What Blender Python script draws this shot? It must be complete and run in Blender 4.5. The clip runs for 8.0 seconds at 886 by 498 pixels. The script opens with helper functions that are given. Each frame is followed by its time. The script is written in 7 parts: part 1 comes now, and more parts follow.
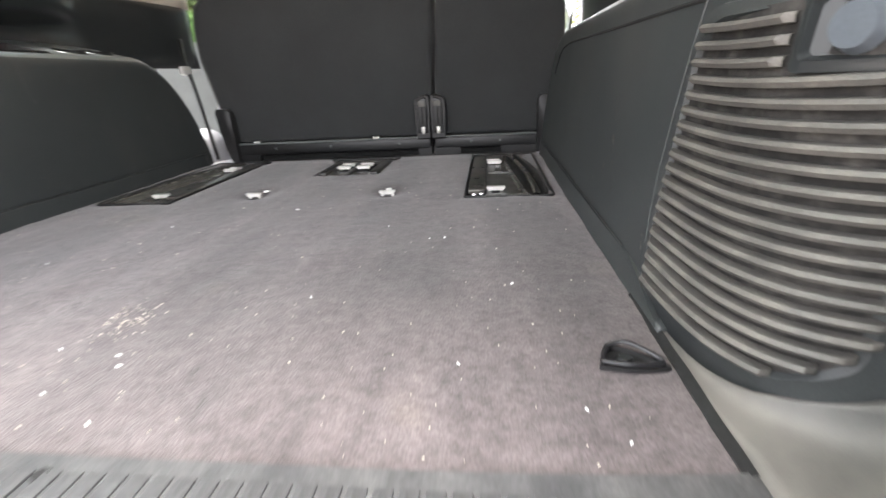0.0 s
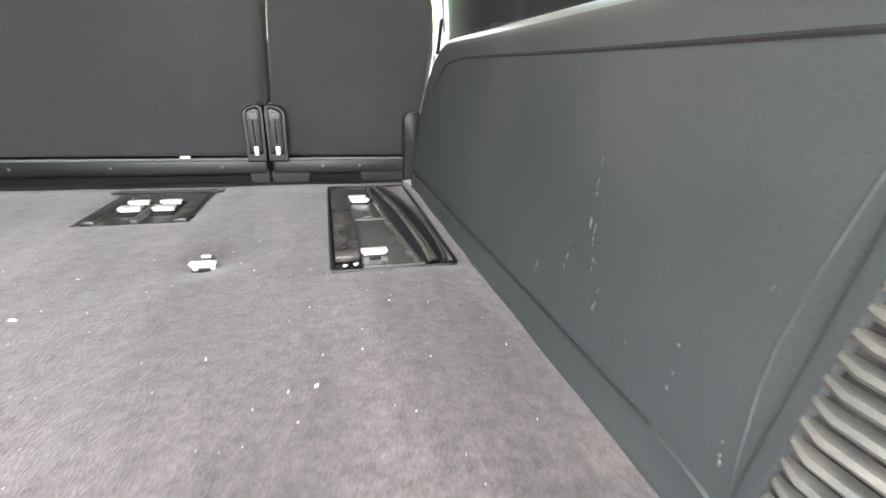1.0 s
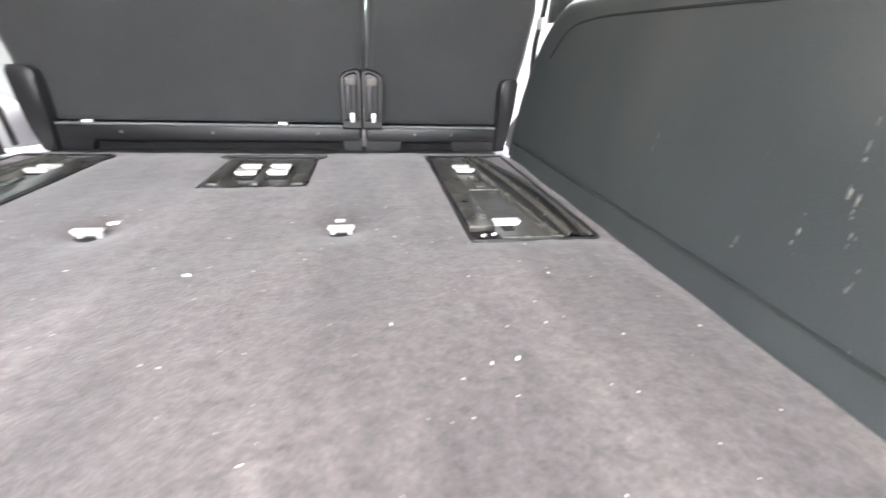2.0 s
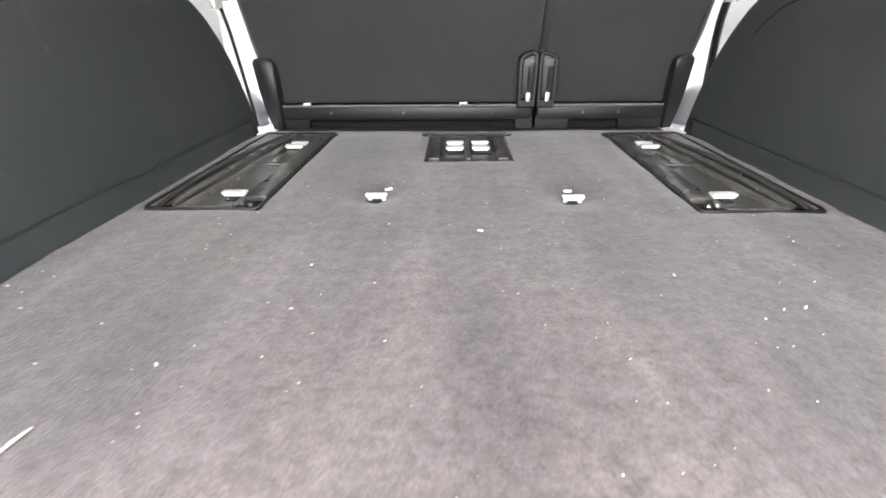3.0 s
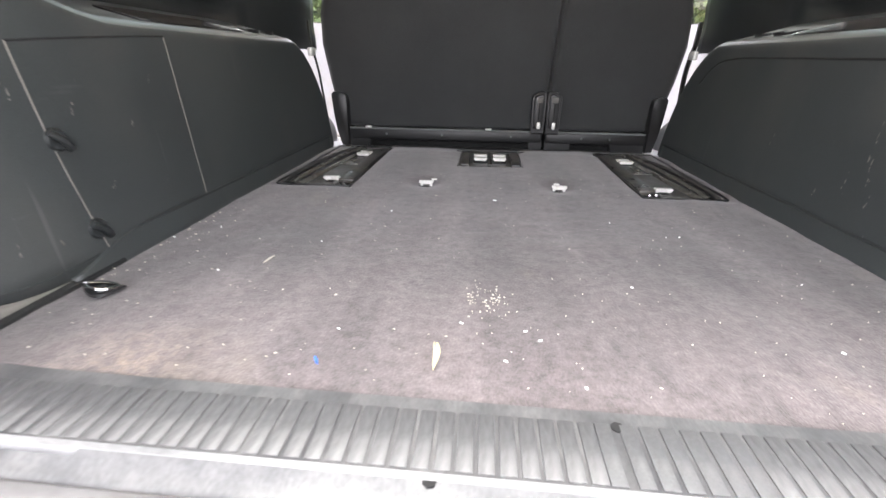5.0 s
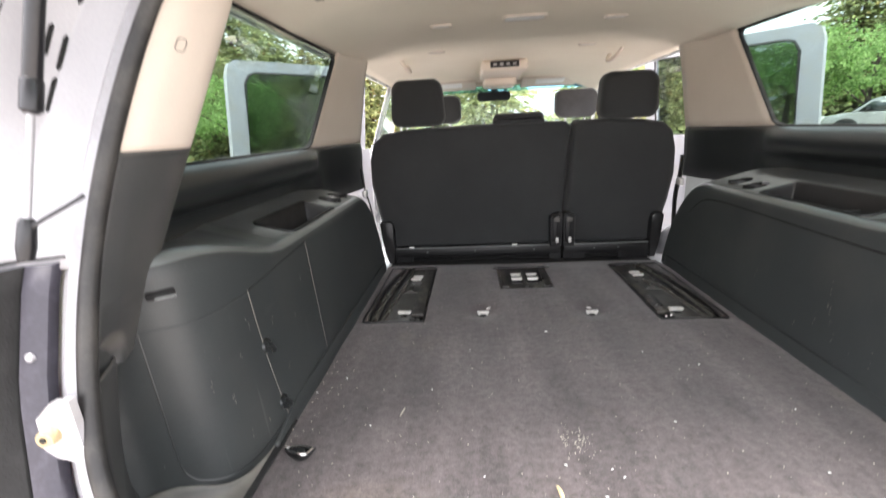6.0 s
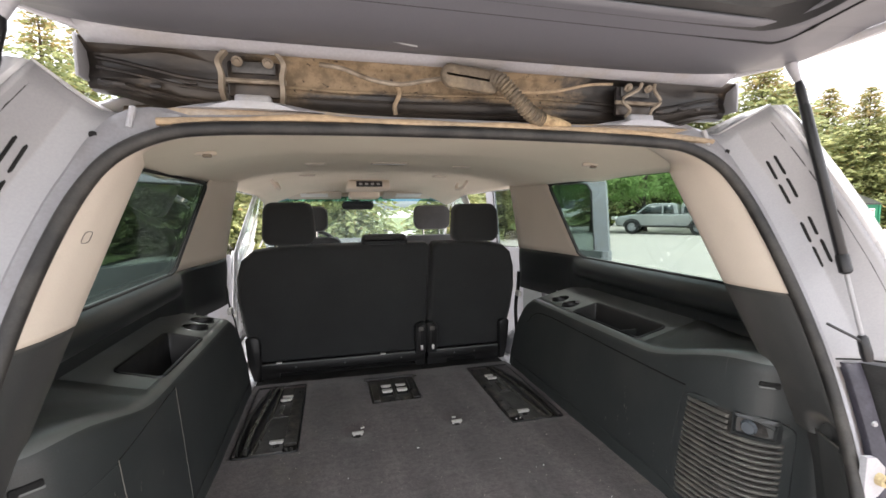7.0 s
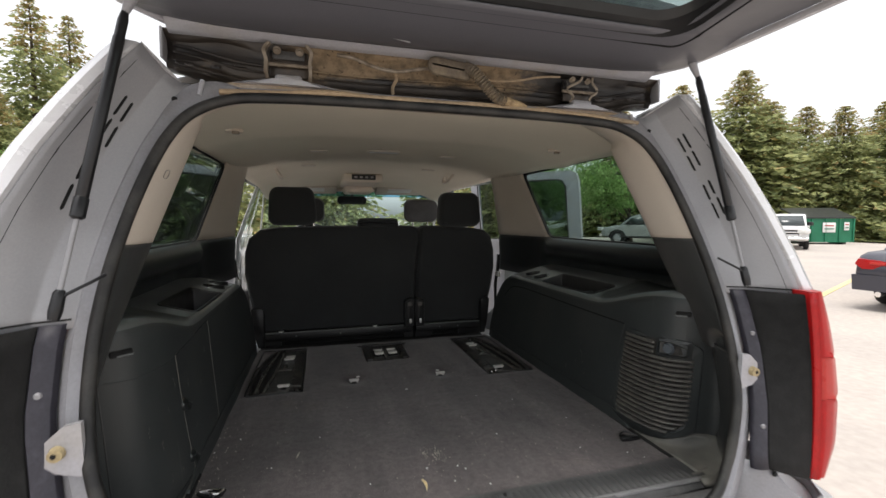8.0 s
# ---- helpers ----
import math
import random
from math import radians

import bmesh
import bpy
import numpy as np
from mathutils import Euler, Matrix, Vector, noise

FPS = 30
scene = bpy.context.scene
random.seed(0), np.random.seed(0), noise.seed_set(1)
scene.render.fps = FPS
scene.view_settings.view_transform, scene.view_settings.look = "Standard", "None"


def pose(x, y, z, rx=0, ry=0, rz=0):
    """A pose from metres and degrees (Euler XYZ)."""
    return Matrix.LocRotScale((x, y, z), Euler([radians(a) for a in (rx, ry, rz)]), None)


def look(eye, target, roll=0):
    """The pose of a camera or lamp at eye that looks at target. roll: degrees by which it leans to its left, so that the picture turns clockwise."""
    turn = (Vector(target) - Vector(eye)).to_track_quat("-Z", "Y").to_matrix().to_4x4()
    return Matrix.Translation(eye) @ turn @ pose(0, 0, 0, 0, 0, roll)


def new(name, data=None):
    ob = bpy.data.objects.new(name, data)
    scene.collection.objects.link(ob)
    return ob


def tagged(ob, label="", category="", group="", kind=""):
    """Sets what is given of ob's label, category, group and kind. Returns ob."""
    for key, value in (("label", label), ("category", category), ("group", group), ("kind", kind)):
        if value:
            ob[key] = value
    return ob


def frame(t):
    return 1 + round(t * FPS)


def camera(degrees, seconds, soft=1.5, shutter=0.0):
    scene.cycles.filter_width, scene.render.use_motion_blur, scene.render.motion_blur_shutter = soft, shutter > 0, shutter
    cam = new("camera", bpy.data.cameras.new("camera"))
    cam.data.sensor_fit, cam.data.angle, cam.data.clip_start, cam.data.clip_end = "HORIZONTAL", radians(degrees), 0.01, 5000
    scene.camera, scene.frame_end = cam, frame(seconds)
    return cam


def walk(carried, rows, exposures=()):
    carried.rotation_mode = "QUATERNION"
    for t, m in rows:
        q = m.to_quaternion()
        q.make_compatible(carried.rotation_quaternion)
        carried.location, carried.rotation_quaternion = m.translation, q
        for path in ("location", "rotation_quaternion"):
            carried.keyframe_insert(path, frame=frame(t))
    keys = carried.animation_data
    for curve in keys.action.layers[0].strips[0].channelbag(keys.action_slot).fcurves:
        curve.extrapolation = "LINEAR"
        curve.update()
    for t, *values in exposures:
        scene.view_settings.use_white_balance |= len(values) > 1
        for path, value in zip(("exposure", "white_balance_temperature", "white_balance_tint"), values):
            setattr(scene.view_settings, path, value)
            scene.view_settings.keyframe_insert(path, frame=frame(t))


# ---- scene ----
cam = camera(90.8, 8.0, shutter=0.3)
PATH = [
    (0, (0.434, -0.054, 0.26), (0.212, 1.793, -0.473), -3.2),
    (0.5, (0.369, 0.144, 0.272), (0.61, 1.983, -0.475), 0.4),
    (1, (0.377, 0.287, 0.285), (0.862, 2.086, -0.444), 2.1),
    (1.5, (0.337, 0.359, 0.262), (0.85, 2.143, -0.481), 3.2),
    (2, (0.223, 0.345, 0.257), (0.545, 2.136, -0.572), 2.4),
    (2.2, (0.162, 0.326, 0.269), (0.35, 2.123, -0.589), 1.4),
    (3.3, (-0.075, 0.19, 0.285), (-0.194, 1.948, -0.662), -0.5),
    (3.5, (-0.091, 0.139, 0.271), (-0.256, 1.89, -0.681), -0.2),
    (4, (-0.025, 0.05, 0.26), (-0.231, 1.807, -0.674), -0.2),
    (4.2, (0.015, 0.025, 0.26), (-0.182, 1.788, -0.665), -0.1),
    (5.3, (-0.09, -0.24, 0.353), (-0.242, 1.603, -0.407), 0.5),
    (5.5, (-0.159, -0.288, 0.402), (-0.311, 1.56, -0.347), -0.8),
    (6, (-0.195, -0.362, 0.603), (-0.346, 1.559, 0.069), -2.9),
    (6.5, (-0.202, -0.425, 0.723), (-0.092, 1.544, 0.393), -1.4),
    (7, (-0.244, -0.488, 0.771), (0.248, 1.442, 0.591), -0.6),
    (7.5, (-0.287, -0.597, 0.723), (0.229, 1.329, 0.567), -0.6),
    (8, (-0.3, -0.748, 0.64), (0.241, 1.173, 0.509), 0.1),
]
EXPOSURES = [(0, 3.6, 6500, 14), (0.5, 4.1, 6500, 13), (1, 4.8, 6400, 13), (1.5, 5.05, 6400, 13), (2, 4.9, 6400, 14), (3.5, 4.15, 6500, 15), (4.2, 3.75, 6500, 16), (5.5, 3.5, 6400, 16),
             (6, 3.15, 6500, 15), (6.5, 2.65, 6550, 14), (7, 2.35, 6500, 14), (7.5, 1.45, 6500, 12), (8, 1.08, 6550, 11)]
walk(cam, [(t, look(eye, target, roll)) for t, eye, target, roll in PATH], exposures=EXPOSURES)

# ---- daylight: bright overcast sky ----
world = bpy.data.worlds.new("overcast_sky")
scene.world = world
world.use_nodes = True
wn, wl = world.node_tree.nodes, world.node_tree.links
sky = wn.new("ShaderNodeTexSky")
sky.sky_type, sky.sun_disc = "NISHITA", False
sky.sun_elevation, sky.sun_rotation = radians(84), radians(200)
sky.air_density, sky.dust_density, sky.ozone_density = 1.0, 3.0, 1.0
cloud = wn.new("ShaderNodeHueSaturation")
cloud.inputs["Saturation"].default_value = 0.12
wl.new(sky.outputs[0], cloud.inputs["Color"])
wl.new(cloud.outputs[0], wn["Background"].inputs["Color"])
wn["Background"].inputs["Strength"].default_value = 0.15
sun = new("sun", bpy.data.lights.new("sun", "SUN"))
sun.data.energy, sun.data.angle, sun.data.color = 1.3, radians(30), (1.0, 0.96, 0.9)
sun.matrix_world = look((-0.25, -0.65, 6.4), (0, 0, 0))


# ---- materials ----
def material(name, colour, rough=0.5, metal=0.0, vary=0.15, scale=6.0, fine=120.0, bump=0.1, depth=0.001,
             second=None, amount=0.5, edge=0.08, coat=0.0, sheen=0.0, stretch=(1, 1, 1), spec=0.5):
    """A surface with broad stains (towards second) and fine grain."""
    m = bpy.data.materials.new(name)
    m.use_nodes = True
    n, l = m.node_tree.nodes, m.node_tree.links
    b = n["Principled BSDF"]
    tc, mp = n.new("ShaderNodeTexCoord"), n.new("ShaderNodeMapping")
    l.new(tc.outputs["Object"], mp.inputs["Vector"])
    mp.inputs["Scale"].default_value = stretch
    broad, grain = n.new("ShaderNodeTexNoise"), n.new("ShaderNodeTexNoise")
    broad.inputs["Scale"].default_value, broad.inputs["Detail"].default_value = scale, 8
    broad.inputs["Roughness"].default_value = 0.62
    grain.inputs["Scale"].default_value, grain.inputs["Detail"].default_value = fine, 3
    for t in (broad, grain):
        l.new(mp.outputs[0], t.inputs["Vector"])
    ramp = n.new("ShaderNodeMapRange")
    ramp.inputs["From Min"].default_value, ramp.inputs["From Max"].default_value = 1 - amount - edge, 1 - amount + edge
    l.new(broad.outputs["Fac"], ramp.inputs["Value"])
    mix = n.new("ShaderNodeMix")
    mix.data_type = "RGBA"
    mix.inputs["A"].default_value = (*colour, 1)
    mix.inputs["B"].default_value = (*(second or [c * (1 - vary) for c in colour]), 1)
    l.new(ramp.outputs[0], mix.inputs["Factor"])
    tone = n.new("ShaderNodeMapRange")
    tone.inputs["To Min"].default_value, tone.inputs["To Max"].default_value = 1 - vary, 1 + vary
    tone.inputs["From Min"].default_value, tone.inputs["From Max"].default_value = 0.25, 0.75
    l.new(grain.outputs["Fac"], tone.inputs["Value"])
    mul = n.new("ShaderNodeVectorMath")
    mul.operation = "SCALE"
    l.new(mix.outputs["Result"], mul.inputs[0])
    l.new(tone.outputs[0], mul.inputs["Scale"])
    l.new(mul.outputs[0], b.inputs["Base Color"])
    rr = n.new("ShaderNodeMapRange")
    rr.inputs["To Min"].default_value, rr.inputs["To Max"].default_value = max(0.02, rough - 0.1), min(1, rough + 0.1)
    l.new(broad.outputs["Fac"], rr.inputs["Value"])
    l.new(rr.outputs[0], b.inputs["Roughness"])
    b.inputs["Metallic"].default_value = metal
    b.inputs["Coat Weight"].default_value = coat
    b.inputs["Sheen Weight"].default_value = sheen
    b.inputs["Specular IOR Level"].default_value = spec
    if bump:
        bp = n.new("ShaderNodeBump")
        bp.inputs["Strength"].default_value, bp.inputs["Distance"].default_value = bump, depth
        l.new(grain.outputs["Fac"], bp.inputs["Height"])
        l.new(bp.outputs[0], b.inputs["Normal"])
    return m


def glass(name, tint, rough=0.0):
    m = bpy.data.materials.new(name)
    m.use_nodes = True
    b = m.node_tree.nodes["Principled BSDF"]
    b.inputs["Base Color"].default_value = (*tint, 1)
    b.inputs["Roughness"].default_value = rough
    b.inputs["Transmission Weight"].default_value = 1.0
    b.inputs["IOR"].default_value = 1.45
    return m


def carpet_material():
    """Dark cut-pile carpet, greyed by dust, with traffic streaks, tan stains and pile."""
    m = material("dusty_carpet", (0.108, 0.089, 0.090), 0.95, vary=0.24, scale=6.5, fine=420, bump=0.5, depth=0.0025,
                 second=(0.062, 0.053, 0.054), amount=0.5, edge=0.19, sheen=0.25, stretch=(1.0, 0.45, 1), spec=0.15)
    n, l = m.node_tree.nodes, m.node_tree.links
    b = n["Principled BSDF"]
    src = b.inputs["Base Color"].links[0].from_socket
    tc = n.new("ShaderNodeTexCoord")
    stain, flock = n.new("ShaderNodeTexNoise"), n.new("ShaderNodeTexNoise")
    stain.inputs["Scale"].default_value, stain.inputs["Detail"].default_value = 3.1, 5
    flock.inputs["Scale"].default_value, flock.inputs["Detail"].default_value = 60, 6
    flock.inputs["Roughness"].default_value = 0.75
    l.new(tc.outputs["Object"], stain.inputs["Vector"])
    l.new(tc.outputs["Object"], flock.inputs["Vector"])
    r1, r2 = n.new("ShaderNodeMapRange"), n.new("ShaderNodeMapRange")
    r1.inputs["From Min"].default_value, r1.inputs["From Max"].default_value = 0.6, 0.75
    r1.inputs["To Max"].default_value = 0.6
    l.new(stain.outputs["Fac"], r1.inputs["Value"])
    mx = n.new("ShaderNodeMix")
    mx.data_type = "RGBA"
    l.new(r1.outputs[0], mx.inputs["Factor"])
    l.new(src, mx.inputs["A"])
    mx.inputs["B"].default_value = (0.135, 0.108, 0.080, 1)
    spot, sm, sr, smul, sx = n.new("ShaderNodeTexGradient"), n.new("ShaderNodeMapping"), n.new("ShaderNodeMapRange"), n.new("ShaderNodeMath"), n.new("ShaderNodeMix")
    spot.gradient_type = "SPHERICAL"
    sm.inputs["Location"].default_value, sm.inputs["Scale"].default_value = (3.7, -2.1, 0), (9.2, 11.0, 1)
    l.new(tc.outputs["Object"], sm.inputs["Vector"])
    l.new(sm.outputs[0], spot.inputs["Vector"])
    sr.inputs["From Min"].default_value, sr.inputs["From Max"].default_value, sr.inputs["To Max"].default_value = 0.35, 0.70, 0.45
    l.new(flock.outputs["Fac"], sr.inputs["Value"])
    smul.operation = "MULTIPLY"
    l.new(spot.outputs["Fac"], smul.inputs[0])
    l.new(sr.outputs[0], smul.inputs[1])
    sx.data_type = "RGBA"
    l.new(smul.outputs[0], sx.inputs["Factor"])
    l.new(mx.outputs["Result"], sx.inputs["A"])
    sx.inputs["B"].default_value = (0.190, 0.135, 0.078, 1)
    lane, lm, lr = n.new("ShaderNodeTexNoise"), n.new("ShaderNodeMapping"), n.new("ShaderNodeMapRange")
    lm.inputs["Scale"].default_value, lm.inputs["Rotation"].default_value = (1.0, 0.10, 1.0), (0, 0, 0.15)
    lane.inputs["Scale"].default_value, lane.inputs["Detail"].default_value = 9, 6
    l.new(tc.outputs["Object"], lm.inputs["Vector"])
    l.new(lm.outputs[0], lane.inputs["Vector"])
    lr.inputs["From Min"].default_value, lr.inputs["From Max"].default_value = 0.40, 0.66
    lr.inputs["To Min"].default_value, lr.inputs["To Max"].default_value = 0.88, 1.18
    l.new(lane.outputs["Fac"], lr.inputs["Value"])
    r2.inputs["From Min"].default_value, r2.inputs["From Max"].default_value = 0.3, 0.7
    r2.inputs["To Min"].default_value, r2.inputs["To Max"].default_value = 0.60, 1.40
    l.new(flock.outputs["Fac"], r2.inputs["Value"])
    sc = n.new("ShaderNodeVectorMath")
    sc.operation = "SCALE"
    ls = n.new("ShaderNodeVectorMath")
    ls.operation = "SCALE"
    l.new(sx.outputs["Result"], ls.inputs[0])
    l.new(lr.outputs[0], ls.inputs["Scale"])
    l.new(ls.outputs[0], sc.inputs[0])
    l.new(r2.outputs[0], sc.inputs["Scale"])
    l.new(sc.outputs[0], b.inputs["Base Color"])
    return m


CARPET = carpet_material()


def worn(m, dust, streak):
    """Lays hand smears, settled dust and fine vertical scratches over a trim plastic."""
    n, l = m.node_tree.nodes, m.node_tree.links
    b = n["Principled BSDF"]
    tc = n.new("ShaderNodeTexCoord")
    src = b.inputs["Base Color"].links[0].from_socket
    for size, detail, lo, hi, most, colour in (((1.0, 1.3, 0.8), 5, 0.50, 0.80, 0.50, dust), ((1.0, 90.0, 3.0), 3, 0.70, 0.80, 0.38, streak),
                                               ((1.0, 5.0, 46.0), 3, 0.72, 0.82, 0.30, streak), ((150.0, 150.0, 60.0), 2, 0.75, 0.80, 0.60, streak)):
        mp, nz, mr, mx = n.new("ShaderNodeMapping"), n.new("ShaderNodeTexNoise"), n.new("ShaderNodeMapRange"), n.new("ShaderNodeMix")
        mp.inputs["Scale"].default_value = size
        nz.inputs["Scale"].default_value, nz.inputs["Detail"].default_value = 4.0 if detail > 4 else 1.0, detail
        l.new(tc.outputs["Object"], mp.inputs["Vector"])
        l.new(mp.outputs[0], nz.inputs["Vector"])
        mr.inputs["From Min"].default_value, mr.inputs["From Max"].default_value, mr.inputs["To Max"].default_value = lo, hi, most
        l.new(nz.outputs["Fac"], mr.inputs["Value"])
        mx.data_type = "RGBA"
        l.new(mr.outputs[0], mx.inputs["Factor"])
        l.new(src, mx.inputs["A"])
        mx.inputs["B"].default_value = (*colour, 1)
        src = mx.outputs["Result"]
    l.new(src, b.inputs["Base Color"])
    return m


DARK = worn(material("charcoal_grained_plastic", (0.0275, 0.0315, 0.0320), 0.48, vary=0.22, scale=3.2, fine=700, bump=0.3, depth=0.0007,
                     second=(0.040, 0.0445, 0.0445), amount=0.45, edge=0.2, spec=0.45), (0.062, 0.062, 0.058), (0.110, 0.110, 0.105))


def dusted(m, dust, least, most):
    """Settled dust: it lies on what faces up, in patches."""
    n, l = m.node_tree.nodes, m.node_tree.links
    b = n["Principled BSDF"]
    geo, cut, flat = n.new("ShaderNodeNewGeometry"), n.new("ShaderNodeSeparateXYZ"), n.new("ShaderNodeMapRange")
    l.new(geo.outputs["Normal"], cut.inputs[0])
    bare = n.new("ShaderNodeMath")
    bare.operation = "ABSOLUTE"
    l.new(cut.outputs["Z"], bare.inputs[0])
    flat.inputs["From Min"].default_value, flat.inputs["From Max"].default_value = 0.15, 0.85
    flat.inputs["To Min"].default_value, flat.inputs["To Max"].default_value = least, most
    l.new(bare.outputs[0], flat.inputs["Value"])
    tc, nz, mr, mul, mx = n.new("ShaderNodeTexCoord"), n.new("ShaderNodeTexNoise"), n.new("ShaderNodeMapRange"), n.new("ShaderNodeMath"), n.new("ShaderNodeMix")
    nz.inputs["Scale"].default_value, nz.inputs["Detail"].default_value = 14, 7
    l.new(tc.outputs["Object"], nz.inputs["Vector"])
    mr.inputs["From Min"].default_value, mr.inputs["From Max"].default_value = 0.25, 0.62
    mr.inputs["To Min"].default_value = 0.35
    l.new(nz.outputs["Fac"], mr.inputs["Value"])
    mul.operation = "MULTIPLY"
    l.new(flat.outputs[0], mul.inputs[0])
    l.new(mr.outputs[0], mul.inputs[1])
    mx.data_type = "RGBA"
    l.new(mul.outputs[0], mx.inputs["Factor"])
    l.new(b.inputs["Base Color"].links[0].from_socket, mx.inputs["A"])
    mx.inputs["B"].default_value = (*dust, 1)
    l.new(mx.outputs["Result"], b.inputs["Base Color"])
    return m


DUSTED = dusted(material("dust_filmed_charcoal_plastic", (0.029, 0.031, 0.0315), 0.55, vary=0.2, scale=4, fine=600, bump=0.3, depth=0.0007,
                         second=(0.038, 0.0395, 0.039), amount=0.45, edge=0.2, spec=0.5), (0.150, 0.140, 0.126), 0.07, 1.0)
SATIN = material("satin_charcoal_trim", (0.017, 0.0195, 0.020), 0.33, vary=0.12, scale=5, fine=900, bump=0.2, depth=0.0005,
                 second=(0.020, 0.022, 0.022), amount=0.4, spec=0.6)
# Wall plastic with its colour raised to stand for window sheen on ledges
LEDGE = material("sheen_lightened_satin_plastic", (0.132, 0.142, 0.139), 0.31, vary=0.1, scale=5, fine=900, bump=0.15, depth=0.0005,
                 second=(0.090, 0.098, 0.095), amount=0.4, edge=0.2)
DUSTY = material("dusty_charcoal_plastic", (0.075, 0.074, 0.070), 0.7, vary=0.15, scale=7, fine=500, bump=0.25, depth=0.0006,
                 second=(0.155, 0.145, 0.128), amount=0.56, edge=0.2)
SCUFF = material("scuffed_grey_sill_plastic", (0.042, 0.042, 0.044), 0.5, vary=0.25, scale=16, fine=300, bump=0.3, depth=0.001,
                 second=(0.090, 0.088, 0.088), amount=0.46, edge=0.14, stretch=(1, 0.4, 1))
SCUFF_PALE = material("worn_pale_sill_edge", (0.185, 0.182, 0.186), 0.45, vary=0.15, scale=20, fine=300, bump=0.2, depth=0.001,
                      second=(0.11, 0.11, 0.112), amount=0.42, edge=0.12, stretch=(0.4, 1, 1))
SILL_DARK = material("unworn_dark_sill_plastic", (0.052, 0.052, 0.054), 0.5, vary=0.2, scale=30, fine=300, bump=0.25, depth=0.0008,
                     second=(0.075, 0.074, 0.074), amount=0.4, edge=0.12)
SILL_PAINT = material("dull_dusty_sill_paint", (0.130, 0.127, 0.135), 0.5, vary=0.12, scale=8, fine=200, bump=0.1,
                      second=(0.092, 0.087, 0.081), amount=0.45, edge=0.2, stretch=(0.4, 1, 1))
GRILLE = material("dusty_taupe_grille_plastic", (0.084, 0.080, 0.073), 0.6, vary=0.2, scale=30, fine=500, bump=0.25, depth=0.0008,
                  second=(0.135, 0.126, 0.111), amount=0.45, edge=0.12)
BLACK = material("black_moulded_plastic", (0.010, 0.010, 0.0105), 0.42, vary=0.2, scale=20, fine=500, bump=0.2, depth=0.0006)
TRAY = material("greasy_black_tray_plastic", (0.030, 0.029, 0.028), 0.3, vary=0.3, scale=26, fine=300, bump=0.3, depth=0.001,
                second=(0.12, 0.108, 0.092), amount=0.42, edge=0.1)
PLATE = material("dusty_grey_tray_plate", (0.066, 0.064, 0.061), 0.36, vary=0.25, scale=22, fine=300, bump=0.35, depth=0.001,
                 second=(0.036, 0.035, 0.033), amount=0.42, edge=0.10)
FOAM = material("dusty_grille_backing", (0.014, 0.013, 0.012), 0.95, vary=0.3, scale=40, fine=200, bump=0.5, depth=0.002,
                second=(0.065, 0.060, 0.054), amount=0.42, edge=0.12)
PLUM = material("plum_grey_lamp_strip", (0.022, 0.020, 0.029), 0.5, vary=0.2, scale=30, fine=200, bump=0.2,
                second=(0.036, 0.033, 0.045), amount=0.45)
GREASE = material("greasy_olive_grey_rib", (0.090, 0.087, 0.077), 0.26, vary=0.25, scale=24, fine=300, bump=0.35, depth=0.001,
                  second=(0.046, 0.044, 0.040), amount=0.40, edge=0.12, stretch=(1, 0.5, 1))
KNOB = material("pale_blue_grey_knob", (0.085, 0.097, 0.110), 0.25, vary=0.06, scale=20, fine=300, bump=0.05)
# Black that stands for darkness in holes, slots and gaps; also black parts
VOID = material("void_black", (0.008, 0.008, 0.008), 0.95, vary=0.3, scale=30, fine=300, bump=0.4, depth=0.002)
FABRIC = material("black_woven_seat_cloth", (0.0275, 0.0292, 0.0305), 0.92, vary=0.3, scale=5, fine=700, bump=0.5, depth=0.0012,
                  second=(0.0235, 0.0248, 0.026), amount=0.5, edge=0.2, sheen=0.15)
FABRIC_GREY = material("grey_seat_cloth", (0.075, 0.075, 0.078), 0.9, vary=0.2, scale=8, fine=500, bump=0.4, depth=0.001, sheen=0.2)
BEIGE = material("beige_trim_plastic", (0.66, 0.585, 0.50), 0.62, vary=0.05, scale=4, fine=600, bump=0.15, depth=0.0005,
                 second=(0.62, 0.545, 0.46), amount=0.45, edge=0.2)
LINER = material("beige_headliner_cloth", (0.80, 0.735, 0.62), 0.95, vary=0.06, scale=3, fine=800, bump=0.3, depth=0.0006,
                 second=(0.75, 0.685, 0.575), amount=0.45, edge=0.2, spec=0.15)
PAINT = material("silver_white_car_paint", (0.70, 0.70, 0.72), 0.28, metal=0.15, vary=0.03, scale=3, fine=300, bump=0.02, coat=0.5,
                 second=(0.64, 0.63, 0.63), amount=0.4, edge=0.2)
# Car paint darkened to stand for shade on inner faces, dust stains over it
PAINT_SHADED_DIRTY = material("shaded_dusty_silver_paint", (0.41, 0.41, 0.44), 0.42, metal=0.1, vary=0.08, scale=9, fine=200, bump=0.08,
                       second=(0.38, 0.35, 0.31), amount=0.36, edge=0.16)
# Same car paint, darker again: shade round the opening put into its colour
FLANGE = material("shaded_silver_jamb_paint", (0.285, 0.285, 0.305), 0.46, metal=0.1, vary=0.08, scale=9, fine=200, bump=0.08,
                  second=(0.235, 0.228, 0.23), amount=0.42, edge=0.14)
GATE_TRIM = material("purple_grey_gate_plastic", (0.110, 0.110, 0.125), 0.46, vary=0.1, scale=4, fine=700, bump=0.2, depth=0.0006,
                     second=(0.110, 0.110, 0.124), amount=0.4, spec=0.45)
